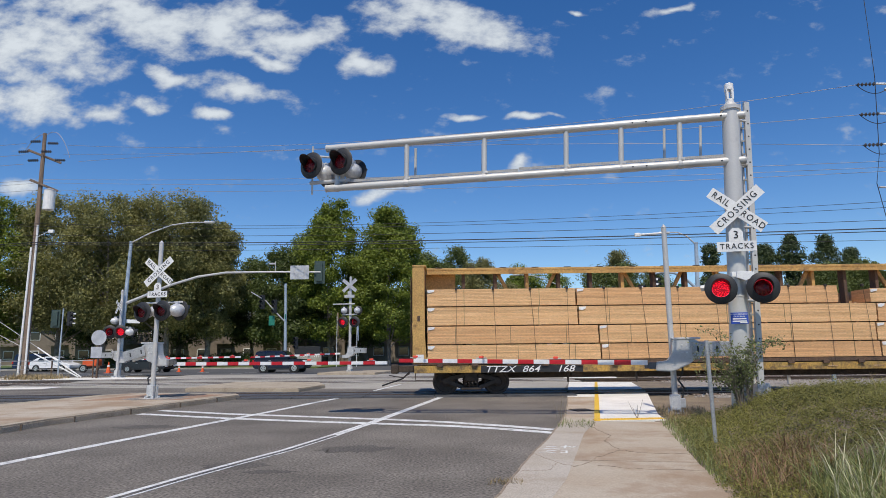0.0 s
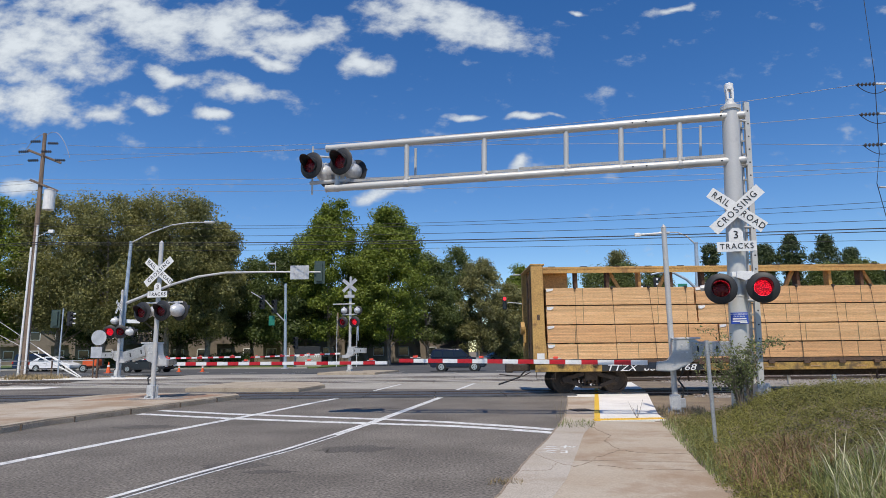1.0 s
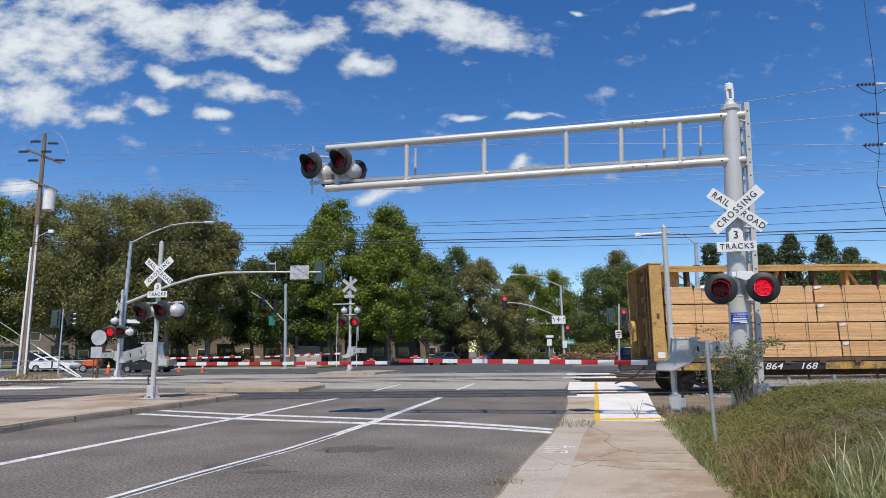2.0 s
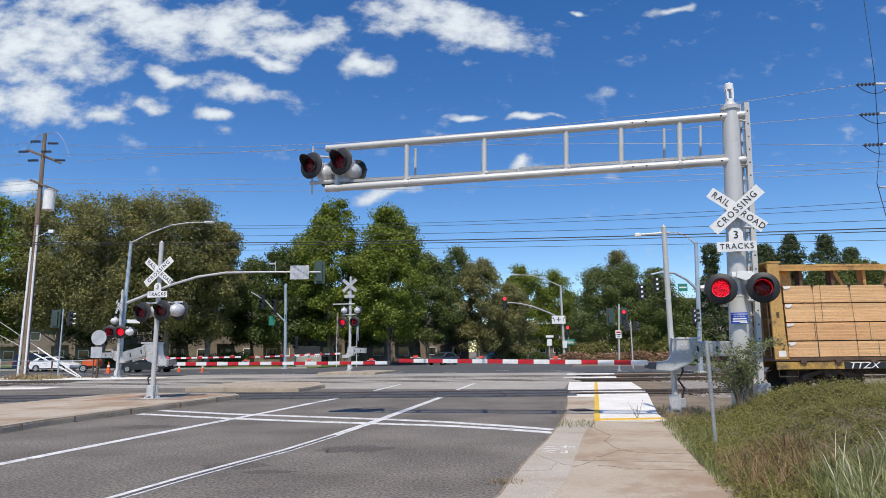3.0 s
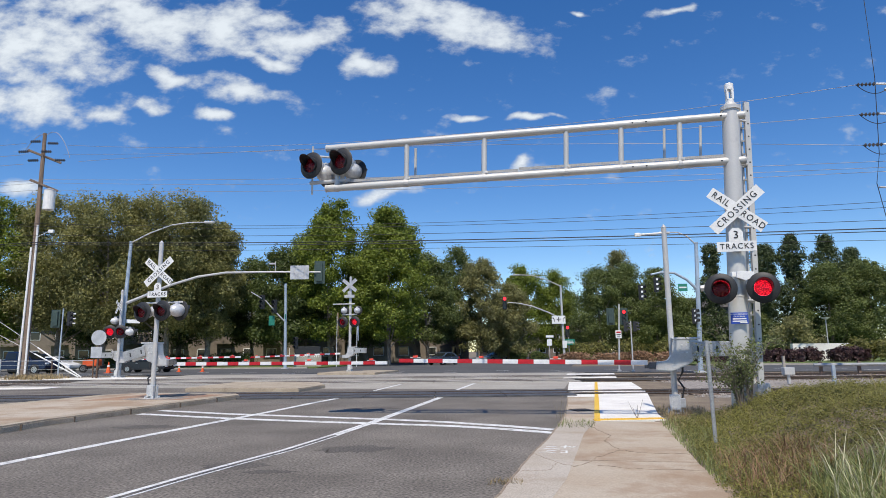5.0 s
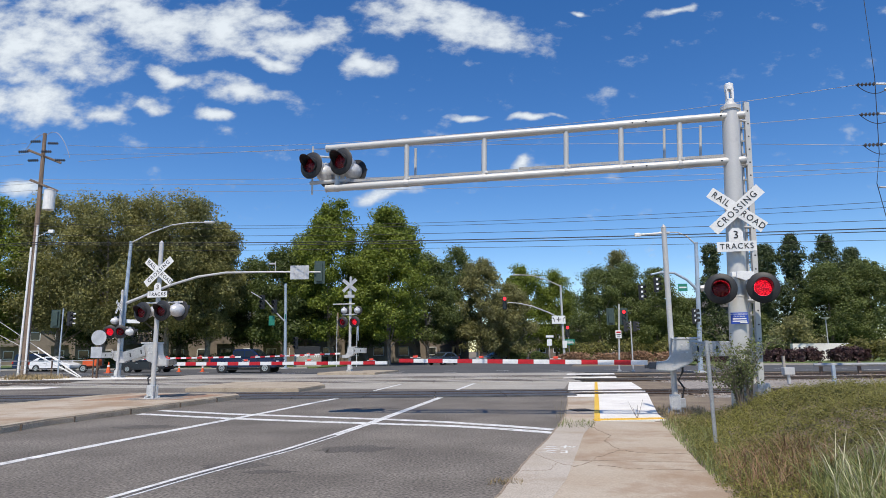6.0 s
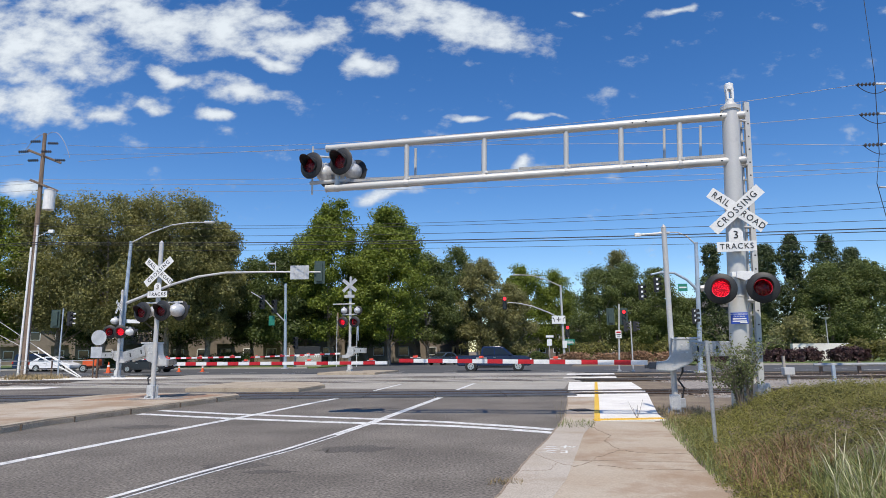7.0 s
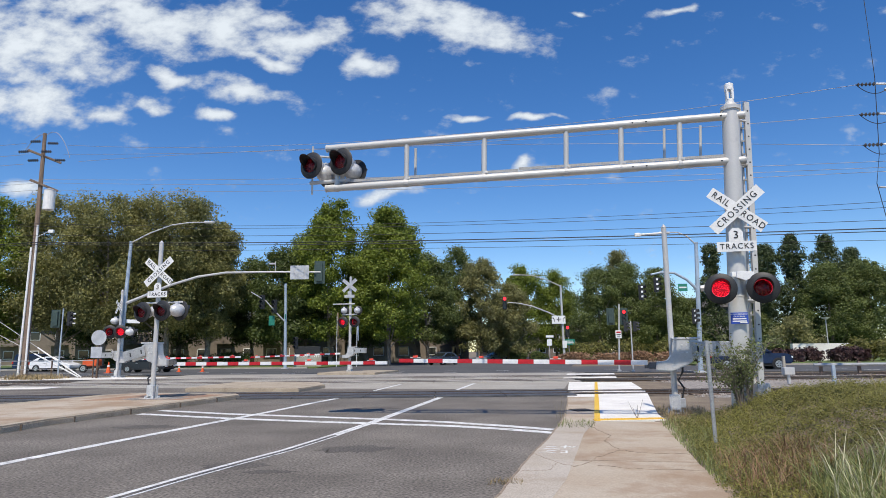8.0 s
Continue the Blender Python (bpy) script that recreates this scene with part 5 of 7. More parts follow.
def tree(name, label, x, y, h, w, low, ma, seed, leaves=9000, size=0.24, peak=0.55, group="", trunk_r=0.28, clumps=46, bark=None):
    """A tapered trunk with limbs, and a crown of leaf clumps with gaps."""
    rng = np.random.default_rng(seed)
    broad = name == "plane_tree"
    th = thing(name, label, "tree", pose(x, y, 0), group)
    low = low + 0.1 if x < 4 else max(0.9, low - 0.9)
    if x > 8:
        h, w = h * 1.05, w * 1.18
    bm = B()
    bend = rng.normal(size=2) * 0.25
    top = h * 0.8
    pts = [(bend[0] * math.sin(3 * k / 8), bend[1] * math.sin(2 * k / 8), top * k / 8) for k in range(9)]
    tube(bm, pts, trunk_r, 9, 0.04)
    part("trunk", bm, bark or BARK, th, "grey brown tapered trunk", True)
    # clumps inside an egg-shaped crown
    cs = []
    while len(cs) < clumps:
        f = rng.uniform(0.0, 1.0)
        if peak > 1.5:
            wide = (1.03 - f) ** 0.55 * (0.75 + 0.35 * math.sin(f * 17 + seed))
        else:
            wide = math.sin(math.pi * min(1, f ** peak * (0.78 if broad else 0.88) + 0.08)) ** 0.65
            if rng.uniform() > 0.35 + 0.65 * wide:
                continue
        a = rng.uniform(0, math.tau)
        r2 = wide * math.sqrt(rng.uniform(0.08, 1.0)) * rng.uniform(0.82, 1.06)
        cs.append((r2 * math.cos(a) * w / 2, r2 * math.sin(a) * w / 2, low + 0.4 + f * (h - low - 0.9)))
    radii = [rng.uniform(0.6, 1.5) * w * (0.115 if w < 10.1 or broad else 0.095) if peak < 1.5 else rng.uniform(0.5, 1.1) * w * 0.085 for _ in cs]
    if w > 10.1 and not broad and peak < 1.5:
        for k in range(9):
            a, r = rng.uniform(0, math.tau), rng.uniform(0.0, 0.36) * w
            tip = h * (1.02 - 0.30 * (r / (0.36 * w)) ** 1.5 - rng.uniform(0.0, 0.05))
            for q in range(7):
                cs.append((r * math.cos(a), r * math.sin(a), tip - 0.3 - q * 0.62))
                radii.append(0.32 + 0.15 * q)
    cs = np.array(cs)
    for c in cs[rng.choice(len(cs), 9, replace=False)]:
        bm = B()
        z0 = max(low * 0.7, c[2] - rng.uniform(0.18, 0.35) * (h - low) - 0.5)
        z0 = min(z0, top * 0.95)
        a, b = Vector((0, 0, z0)), Vector(c)
        m = a.lerp(b, 0.5) + Vector((0, 0, -0.06 * (b - a).length))
        tube(bm, [a, m, b], trunk_r * 0.36, 6, 0.02)
        part("limb", bm, bark or BARK, th, "", True)
    per = max(1, leaves // clumps)
    cen, nor = [], []
    for c, rr in zip(cs, radii):
        d = unit(rng, per)
        rad = rr * np.clip(np.abs(rng.normal(0.74, 0.30, (per, 1))), 0, 1.12)
        cen.append(c + d * rad * np.array([1.15, 1.15, 0.8]))
        nn = d * 0.85 + unit(rng, per) * 0.85 + np.array([0, 0, 0.35])
        nor.append(nn / np.linalg.norm(nn, axis=1, keepdims=True))
    cen, nor = np.concatenate(cen), np.concatenate(nor)
    me = leaves_mesh("crown", cen, nor, rng.uniform(0.65, 1.3, len(cen)) * size, ma, rng)
    ob = new("crown", me)
    ob.parent = th
    tagged(ob, "uneven crown of many small leaves")
    return th


def bush(name, label, x, y, lx, ly, h, ma, seed, leaves=3000, size=0.10, z=0.0, category="bush", yaw=0.0):
    """A low rounded shrub or a stretch of clipped hedge."""
    rng = np.random.default_rng(seed)
    th = thing(name, label, category, pose(x, y, z, 0, 0, yaw))
    n = leaves
    d = unit(rng, n)
    d[:, 2] = np.abs(d[:, 2])
    p = 0.45
    box_d = np.sign(d) * np.abs(d) ** p
    bump = 1 + 0.10 * np.sin(d[:, 0] * 7 + seed) + 0.10 * np.sin(d[:, 1] * 9 + d[:, 2] * 8)
    rad = rng.uniform(0.72, 1.05, n) * bump
    cen = box_d * rad[:, None] * np.array([lx / 2, ly / 2, h])
    cen[:, 2] = np.clip(cen[:, 2], 0.03, None)
    nn = d + unit(rng, n) * 0.8
    nn /= np.linalg.norm(nn, axis=1, keepdims=True)
    ob = new("foliage", leaves_mesh("foliage", cen, nn, rng.uniform(0.6, 1.3, n) * size, ma, rng))
    ob.parent = th
    bm = B()
    for k in range(4):
        a = k * 1.6 + seed
        tube(bm, [(0.1 * math.cos(a), 0.1 * math.sin(a), 0), (lx * 0.15 * math.cos(a), ly * 0.15 * math.sin(a), h * 0.5), (lx * 0.25 * math.cos(a), ly * 0.25 * math.sin(a), h * 0.85)], 0.03, 5, 0.008)
    part("stems", bm, BARK, th)
    return th


PLANE_BARK = material("mottled_bark", (0.30, 0.26, 0.20), 0.9, col2=(0.14, 0.115, 0.09), scale=2.0, fine=12, vary=0.2, bump=0.4, bump_scale=15)
ROW = "street trees"
for x, y, h, w, low, ma, sd, lab in (
        (-50.5, 71, 18.6, 11.0, 3.5, LEAF_GREEN, 1, "tall green tree at the end of the row"),
        (-43.5, 72, 18.9, 11.5, 4.0, LEAF_PLANE, 2, "large olive-green plane tree with a broad crown"),
        (-37.5, 70, 18.8, 12.0, 4.2, LEAF_PLANE, 3, "large olive-green plane tree with a broad crown"),
        (-30.8, 71, 19.2, 12.0, 4.0, LEAF_PLANE, 4, "large olive-green plane tree with seed-brown leaves"),
        (-27.4, 74, 16.8, 8.0, 3.6, LEAF_PLANE, 14, "olive-green plane tree with low branches"),
        # second row, added to deepen the shade behind the plane trees
        (-34.0, 82, 17.5, 12.0, 3.0, LEAF_DEEP, 34, "dark green tree added for shade behind the plane trees"),
        (-46.0, 84, 17.5, 12.0, 3.0, LEAF_DEEP, 35, "dark green tree added for shade behind the plane trees")):
    tree("plane_tree", lab, x, y, h * 1.025, w, low, ma, sd, 52000, 0.132, 0.72, ROW, 0.36, 150, PLANE_BARK)
for x, y, h, w, low, ma, sd, lab in (
        (-24.5, 82, 14.0, 8.5, 2.6, LEAF_DEEP, 5, "dark green broadleaf tree in shade"),
        (-19.5, 77, 14.5, 9.0, 2.6, LEAF_DEEP, 6, "dark green broadleaf tree with dense low foliage"),
        (-18.2, 84, 17.2, 8.0, 3.0, LEAF_GREEN, 7, "fresh green broadleaf tree"),
        (-13.6, 77, 20.4, 10.4, 3.0, LEAF_GREEN, 8, "tall bright green broadleaf tree with a pointed crown"),
        (-6.6, 77, 19.7, 10.2, 2.8, LEAF_GREEN, 9, "tall bright green broadleaf tree with a pointed crown"),
        # added likewise, to darken the space behind the bright trees
        (-10.2, 84, 16.0, 9.0, 2.5, LEAF_DEEP, 36, "dark green broadleaf tree added for shade behind the bright ones"),
        (-2.2, 88, 15.5, 8.5, 2.6, LEAF_MID, 10, "dark green broadleaf tree"),
        (2.0, 96, 17.6, 8.0, 3.0, LEAF_MID, 11, "dark green tree with an open crown"),
        (5.4, 92, 15.0, 7.6, 2.4, LEAF_OLIVE, 12, "grey-green tree with fine leaves"),
        (9.6, 96, 11.2, 7.2, 1.6, LEAF_OLIVE, 13, "grey-green tree with hanging branches"),
        (14.8, 118, 16.5, 10.0, 2.2, LEAF_GREEN, 15, "light green broadleaf tree"),
        (21.5, 122, 16.0, 9.5, 2.0, LEAF_GREEN, 16, "light green broadleaf tree"),
        (25.2, 104, 14.3, 8.5, 2.0, LEAF_MID, 17, "dark green broadleaf tree"),
        (30.5, 106, 15.2, 8.5, 2.0, LEAF_MID, 18, "dark green broadleaf tree"),
        (35.2, 105, 14.2, 8.5, 2.0, LEAF_MID, 19, "dark green broadleaf tree"),
        (34.6, 124, 20.0, 7.0, 4.0, LEAF_OLIVE, 20, "tall grey-green tree behind others"),
        (39.5, 104, 9.6, 7.5, 1.6, LEAF_MID, 37, "dark green broadleaf tree"),
        (47.5, 98, 6.8, 7.0, 1.2, LEAF_MID, 38, "dark green broadleaf tree"),
        (56.0, 92, 13.2, 9.0, 1.6, LEAF_MID, 21, "dark green broadleaf tree"),
        (62.0, 92, 13.6, 9.5, 1.4, LEAF_MID, 22, "dark green broadleaf tree")):
    tree("broadleaf_tree", lab, x, y, h, w, low, ma, sd, 46000 if w > 10.1 else 32000, 0.142, 0.62, ROW, 0.26, 190 if w > 10.1 else 120)
for x, y, h, w, sd in ((43.6, 102, 17.8, 5.6, 23), (50.2, 98, 17.0, 7.5, 24), (54.0, 97, 18.4, 6.4, 25), (59.4, 97, 18.2, 8.2, 26), (64.5, 99, 16.5, 7.0, 27)):
    tree("redwood", "tall narrow dark evergreen tree", x, y, h, w * 1.18, 1.6, LEAF_CONIFER, sd, 22000, 0.150, 1.9, ROW, 0.3, 400)
tree("small_tree", "small grey-green olive tree by the low wall", 41.5, 76, 5.2, 5.6, 0.9, LEAF_OLIVE, 28, 5000, 0.15, 0.8, "", 0.12, 30)
# hedges and purple bushes along the far kerb
for x, y, lx, ly, h, ma, sd, nm, lab in (
        (20.4, 78.0, 8.6, 2.0, 2.4, LEAF_HEDGE, 1, "hedge", "clipped light green garden hedge"),
        (28.6, 77.0, 6.0, 2.0, 2.6, LEAF_HEDGE, 2, "hedge", "clipped light green garden hedge"),
        (16.8, 73.0, 8.0, 1.4, 1.1, LEAF_RED, 3, "shrub", "low reddish flowering shrubs"),
        (23.6, 72.0, 6.0, 1.4, 1.2, LEAF_RED, 4, "shrub", "low reddish flowering shrubs"),
        (27.2, 65.5, 3.2, 1.6, 1.5, LEAF_PURPLE, 5, "shrub", "dark purple rounded shrub"),
        (34.0, 67.0, 3.2, 1.8, 1.25, LEAF_PURPLE, 6, "shrub", "dark purple rounded shrub"),
        (37.4, 67.0, 3.4, 1.8, 1.3, LEAF_PURPLE, 7, "shrub", "dark purple rounded shrub"),
        (41.6, 66.0, 3.4, 1.8, 1.35, LEAF_PURPLE, 8, "shrub", "dark purple rounded shrub"),
        (45.4, 68.5, 4.8, 2.2, 2.2, LEAF_HEDGE, 9, "hedge", "rounded olive-green hedge by the wall"),
        (47.2, 63.5, 2.6, 1.6, 1.1, LEAF_PURPLE, 10, "shrub", "dark purple rounded shrub"),
        (-30.0, 77.5, 14, 1.5, 1.5, LEAF_DEEP, 11, "hedge", "dark green hedge under the trees"),
        (-45.0, 79.0, 14, 1.5, 1.6, LEAF_DEEP, 12, "hedge", "dark green hedge under the trees"),
        (12.5, 95.0, 5, 1.5, 1.2, LEAF_DEEP, 13, "shrub", "dark green low shrub")):
    bush(nm, lab, x, y, lx, ly, h, ma, sd, 4500, 0.13, 0.1)


# ---------- the bank beside the footpath ----------
def bank_height(lat, s):
    a = min(1.0, max(0.0, (lat - 1.36) / 2.4))
    a = a * a * (3 - 2 * a)
    far = min(1.0, max(0.0, (15.2 - s) / 2.4))
    far = far * far * (3 - 2 * far)
    near = 0.25 + 0.75 * min(1.0, max(0.0, (s - 2.0) / 7.0))
    return (0.78 * a + 0.05 * max(0.0, lat - 3.8)) * far * near + 0.05 * noise.noise((lat * 0.9, s * 0.9, 3.0)) * a


def build_bank():
    bm = B()
    nx, ny = 44, 70
    grid = [[bm.verts.new(road_pt(1.3 + i * 16.7 / nx, -6 + j * 22.0 / ny, max(-0.008, bank_height(1.3 + i * 16.7 / nx, -6 + j * 22.0 / ny) - 0.005))) for i in range(nx + 1)] for j in range(ny + 1)]
    for j in range(ny):
        for i in range(nx):
            bm.faces.new((grid[j][i], grid[j][i + 1], grid[j + 1][i + 1], grid[j + 1][i]))
    tagged(part("bank", bm, EARTH, None, "", True), "low earth bank under the ground cover", "bank", kind="structure")
    rng = np.random.default_rng(77)
    # ground cover leaves, in tufts
    n_t = 7200
    cen, nor, siz = [], [], []
    k = 0
    while k < n_t:
        lat, s = 1.42 + 8.7 * rng.uniform() ** 1.3, rng.uniform(4.6, 14.7)
        if lat < 1.60 + 0.15 * math.sin(s * 2.3) and rng.uniform() < 0.6:
            continue
        if s < 6.9 - 0.25 * (lat - 1.6) and rng.uniform() < 0.8:
            continue
        lat += 0.22 * min(1.0, max(0.0, (s - 9.0) / 4.5))
        z = bank_height(lat, s)
        k += 1
        m = 40
        d = unit(rng, m)
        d[:, 2] = np.abs(d[:, 2])
        rr = rng.uniform(0.08, 0.17)
        hgt = rng.uniform(0.06, 0.24)
        p = np.array(road_pt(lat, s, z))
        cen.append(p + d * np.array([rr, rr, hgt]) * rng.uniform(0.45, 1.1, (m, 1)))
        q = d * 0.8 + unit(rng, m) * 0.7 + np.array([0, -0.35, 0.55])
        nor.append(q / np.linalg.norm(q, axis=1, keepdims=True))
        siz.append(rng.uniform(0.006, 0.015, m) * (0.75 + 0.05 * s))
    me = leaves_mesh("ground_cover", np.concatenate(cen), np.concatenate(nor), np.concatenate(siz), LEAF_HEDGE, rng)
    tagged(new("ground_cover", me), "dense small-leaved olive-green ground cover on a bank", "ground cover", kind="stuff")

    def blades(name, label, ma, count, lat_r, s_r, lo, hi, wid, fall):
        verts, faces = [], []
        for _ in range(count):
            lat, s = rng.uniform(*lat_r), rng.uniform(*s_r)
            if lat_r[0] < 1.9 and lat_r[1] > 3 and lat > 1.9 + (7.5 - s) * 0.6 and s > 7.0 and rng.uniform() < 0.88:
                continue
            z = max(-0.02, bank_height(lat, s))
            p = road_pt(lat, s, z)
            a, L, f = rng.uniform(0, 6.28), rng.uniform(lo, hi), rng.uniform(0.2, 1.0) * fall
            dx, dy = math.cos(a), math.sin(a)
            w = wid * rng.uniform(0.6, 1.3)
            sx, sy = -dy * w, dx * w
            b0 = len(verts)
            for t in (0.0, 0.5, 0.85, 1.0):
                ww = (1 - t) ** 0.6
                x, y, zz = p.x + dx * L * f * t * t, p.y + dy * L * f * t * t, p.z + L * (t - 0.35 * f * t * t)
                verts.append((x - sx * ww, y - sy * ww, zz))
                verts.append((x + sx * ww, y + sy * ww, zz))
            for q in range(3):
                faces.append((b0 + 2 * q, b0 + 2 * q + 1, b0 + 2 * q + 3, b0 + 2 * q + 2))
        me = bpy.data.meshes.new(name)
        me.from_pydata(verts, [], faces)
        me.materials.append(ma)
        tagged(new(name, me), label, "grass", kind="stuff")
    blades("green_grass", "long green grass blades at the edge of the bank", LEAF_GRASS, 6000, (2.0, 5.8), (4.2, 7.4), 0.18, 0.50, 0.006, 0.9)
    blades("edge_grass", "green grass along the footpath edge", LEAF_GRASS, 1700, (1.36, 1.95), (8.0, 14.6), 0.05, 0.22, 0.006, 0.8)
    blades("dry_grass", "pale dry grass stalks among the ground cover", LEAF_DRY, 1500, (1.5, 6.5), (5.5, 14.2), 0.18, 0.46, 0.004, 0.7)
    blades("pale_blades", "pale arching seed stalks in the long grass", LEAF_PALE, 420, (2.0, 4.6), (4.8, 7.2), 0.40, 0.72, 0.006, 1.0)
    blades("dry_edge_grass", "dry straw beside the walkway panel", LEAF_DRY, 2600, (1.55, 2.7), (12.5, 17.8), 0.06, 0.26, 0.004, 0.8)
    blades("red_stems", "reddish dead stems at the edge of the bank", LEAF_RED, 1000, (1.50, 2.5), (7.3, 9.4), 0.12, 0.38, 0.005, 1.1)
    blades("brown_litter", "brown dead stems lying over the ground cover", LEAF_RED, 300, (2.4, 6.5), (7.0, 9.5), 0.10, 0.30, 0.004, 1.4)
    blades("gutter_weeds", "small weeds growing in the gutter", LEAF_GRASS, 260, (-0.75, 0.0), (13.3, 14.6), 0.03, 0.15, 0.005, 1.4)
    blades("kerb_straw", "dry tuft in the seam beside the road", LEAF_DRY, 160, (-1.25, -0.85), (7.7, 8.0), 0.02, 0.10, 0.004, 1.6)
    blades("wiry_weed", "tall wiry weed growing from the gutter seam", LEAF_DRY, 14, (-0.85, -0.60), (14.6, 15.4), 0.25, 0.75, 0.003, 0.5)
    blades("verge_straw", "dry straw by the pole", LEAF_DRY, 900, (-38.5, -35.0), (35.0, 37.5), 0.15, 0.5, 0.02, 0.8)


build_bank()


def build_mast_shrub():
    rng = np.random.default_rng(9)
    th = thing("mast_shrub", "wiry green shrub climbing round the signal mast", "shrub", pose(5.55, 12.0, bank_height(2.75, 12.9)))
    cen, nor = [], []
    for k in range(72):
        a = rng.uniform(0, 6.28)
        L = rng.uniform(0.5, 1.35)
        out = rng.uniform(0.1, 0.45) if k > 10 else rng.uniform(0.5, 1.0)
        if k < 26:
            a, out, L = math.pi + rng.uniform(-0.5, 0.5), rng.uniform(0.45, 1.05), rng.uniform(0.35, 1.5)
        if 26 <= k < 32:
            a, out, L = rng.uniform(-0.3, 0.3), rng.uniform(0.7, 1.0), 1.25
        p = [Vector((0.12 * math.cos(a), 0.12 * math.sin(a), 0.0)), Vector((out * 0.25 * math.cos(a), out * 0.25 * math.sin(a), L * 0.6)), Vector((out * 0.65 * math.cos(a), out * 0.65 * math.sin(a), L * 0.95)), Vector((out * math.cos(a), out * math.sin(a), L * rng.uniform(0.85, 1.05)))]
        bm = B()
        tube(bm, p, 0.007, 5, 0.002)
        part("twig", bm, BARK, th)
        for j in range(40):
            t = rng.uniform(0.25, 1.0) * 3
            i = min(2, int(t))
            q = p[i].lerp(p[i + 1], t - i)
            cen.append(np.array(q) + rng.normal(size=3) * 0.045)
            nor.append(unit(rng, 1)[0])
    ob = new("foliage", leaves_mesh("foliage", np.array(cen), np.array(nor), rng.uniform(0.018, 0.038, len(cen)), LEAF_SHRUB, rng, 0.42))
    ob.parent = th


build_mast_shrub()
# ---------- street lights, traffic signals, signs ----------
SIGNAL_GREEN = material("signal_dark_green", (0.045, 0.075, 0.065), 0.5, scale=4, vary=0.12)
LENS_DARK = gloss("dark_lens", (0.03, 0.03, 0.03), 0.2, 0.3)


def signal_head(th, x, y, z, yaw, lit=True, plate=False, k=1.0):
    """Three-light traffic signal; it faces -y before its turn."""
    m = pose(x, y, z, 0, 0, yaw)
    bm = B()
    box(bm, 0, 0.10, 0, 0.34 * k, 0.22, 1.05 * k, None, 0.02)
    if plate:
        box(bm, 0, 0.06, 0, 0.62 * k, 0.012, 1.32 * k, None, 0.004)
    h = part("signal_head", bm, BLACK if not plate else SIGNAL_GREEN, th, "dark three-light traffic signal head")
    h.matrix_basis = m
    for i, zz in enumerate((0.34, 0.0, -0.34)):
        on = lit and i == 0
        bm = B()
        rod(bm, (0, -0.012, zz * k), (0, -0.03, zz * k), 0.135 * k, 0.12 * k, 18)
        part("lens", bm, RED_SPOT if on else LENS_DARK, h, "lit red lens" if on else "dark unlit lens")
        bm = B()
        n = 12
        ri, ro = [], []
        for j in range(n + 1):
            a = radians(-20 + 220 * j / n)
            for lst, rr in ((ri, 0.145), (ro, 0.152)):
                lst.append([bm.verts.new((rr * k * math.cos(a), -o, zz * k + rr * k * math.sin(a))) for o in (0.0, 0.22)])
        for j in range(n):
            bm.faces.new((ri[j][0], ri[j + 1][0], ri[j + 1][1], ri[j][1]))
            bm.faces.new((ro[j][1], ro[j + 1][1], ro[j + 1][0], ro[j][0]))
            bm.faces.new((ri[j][1], ri[j + 1][1], ro[j + 1][1], ro[j][1]))
        part("visor", bm, BLACK, h)
    return h


def plate(th, name, x, y, z, w, h, ma, label, yaw=0.0):
    bm = B()
    box(bm, 0, 0, 0, w, 0.02, h, None, 0.004)
    p = part(name, bm, ma, th, label)
    p.matrix_basis = pose(x, y, z, 0, 0, yaw)
    return p


def bars(p, rows, ma):
    for x, z, w, h in rows:
        bm = B()
        box(bm, x, -0.016, z, w, 0.008, h)
        part("writing_bar", bm, ma, p)


def pole_thing(name, label, category, x, y, h, r0, r1, ma, lean=0.0):
    th = thing(name, label, category, pose(x, y, 0))
    bm = B()
    rod(bm, (0, 0, 0), (lean, 0, h), r0, r1, 16)
    part("pole", bm, ma, th, "", True)
    bm = B()
    box(bm, 0, 0, 0.05, r0 * 4, r0 * 4, 0.10, None, 0.02)
    part("base", bm, GALV, th)
    return th


def arm_part(th, pts, r, ma=GALV, r_end=None, name="arm"):
    bm = B()
    tube(bm, pts, r, 10, r_end)
    return part(name, bm, ma, th, "curved steel arm", True)


def lum(th, x, y, z, yaw=0):
    bm = B()
    box(bm, 0, 0, 0, 0.75, 0.3, 0.14, None, 0.05)
    p = part("luminaire", bm, GALV, th, "flat grey street light head")
    p.matrix_basis = pose(x, y, z, 0, 0, yaw)


# blue-grey street light with long signal arm, left
t = pole_thing("street_lamp", "blue-grey street light pole with a long traffic signal arm", "street lamp", -23.1, 45.6, 9.75, 0.17, 0.11, POLE_BLUE, 0.28)
arm_part(t, [(0.28, 0, 9.65), (1.6, 0, 10.35), (3.2, 0, 10.95), (4.5, 0, 11.12), (5.6, 0, 11.12)], 0.05, GALV, 0.04)
lum(t, 5.95, 0, 11.12)
arm_part(t, [(0.15, 0, 5.2), (1.5, 0, 5.75), (3.3, 0, 6.5), (5.3, 0, 7.1), (7.3, 0, 7.38), (10.5, 0, 7.4), (14.2, 0, 7.34)], 0.11, GALV, 0.06, "signal_arm")
p = plate(t, "sign_back", 12.7, -0.15, 7.32, 1.35, 1.0, SIGN_BACK, "bare back of a road sign")
bm = B()
rod(bm, (12.35, -0.17, 6.85), (12.35, -0.17, 7.8), 0.02, None, 6)
rod(bm, (13.05, -0.17, 6.85), (13.05, -0.17, 7.8), 0.02, None, 6)
part("sign_brace", bm, GALV, t)
signal_head(t, 14.1, 0.2, 7.35, 180, False, True, 1.25)
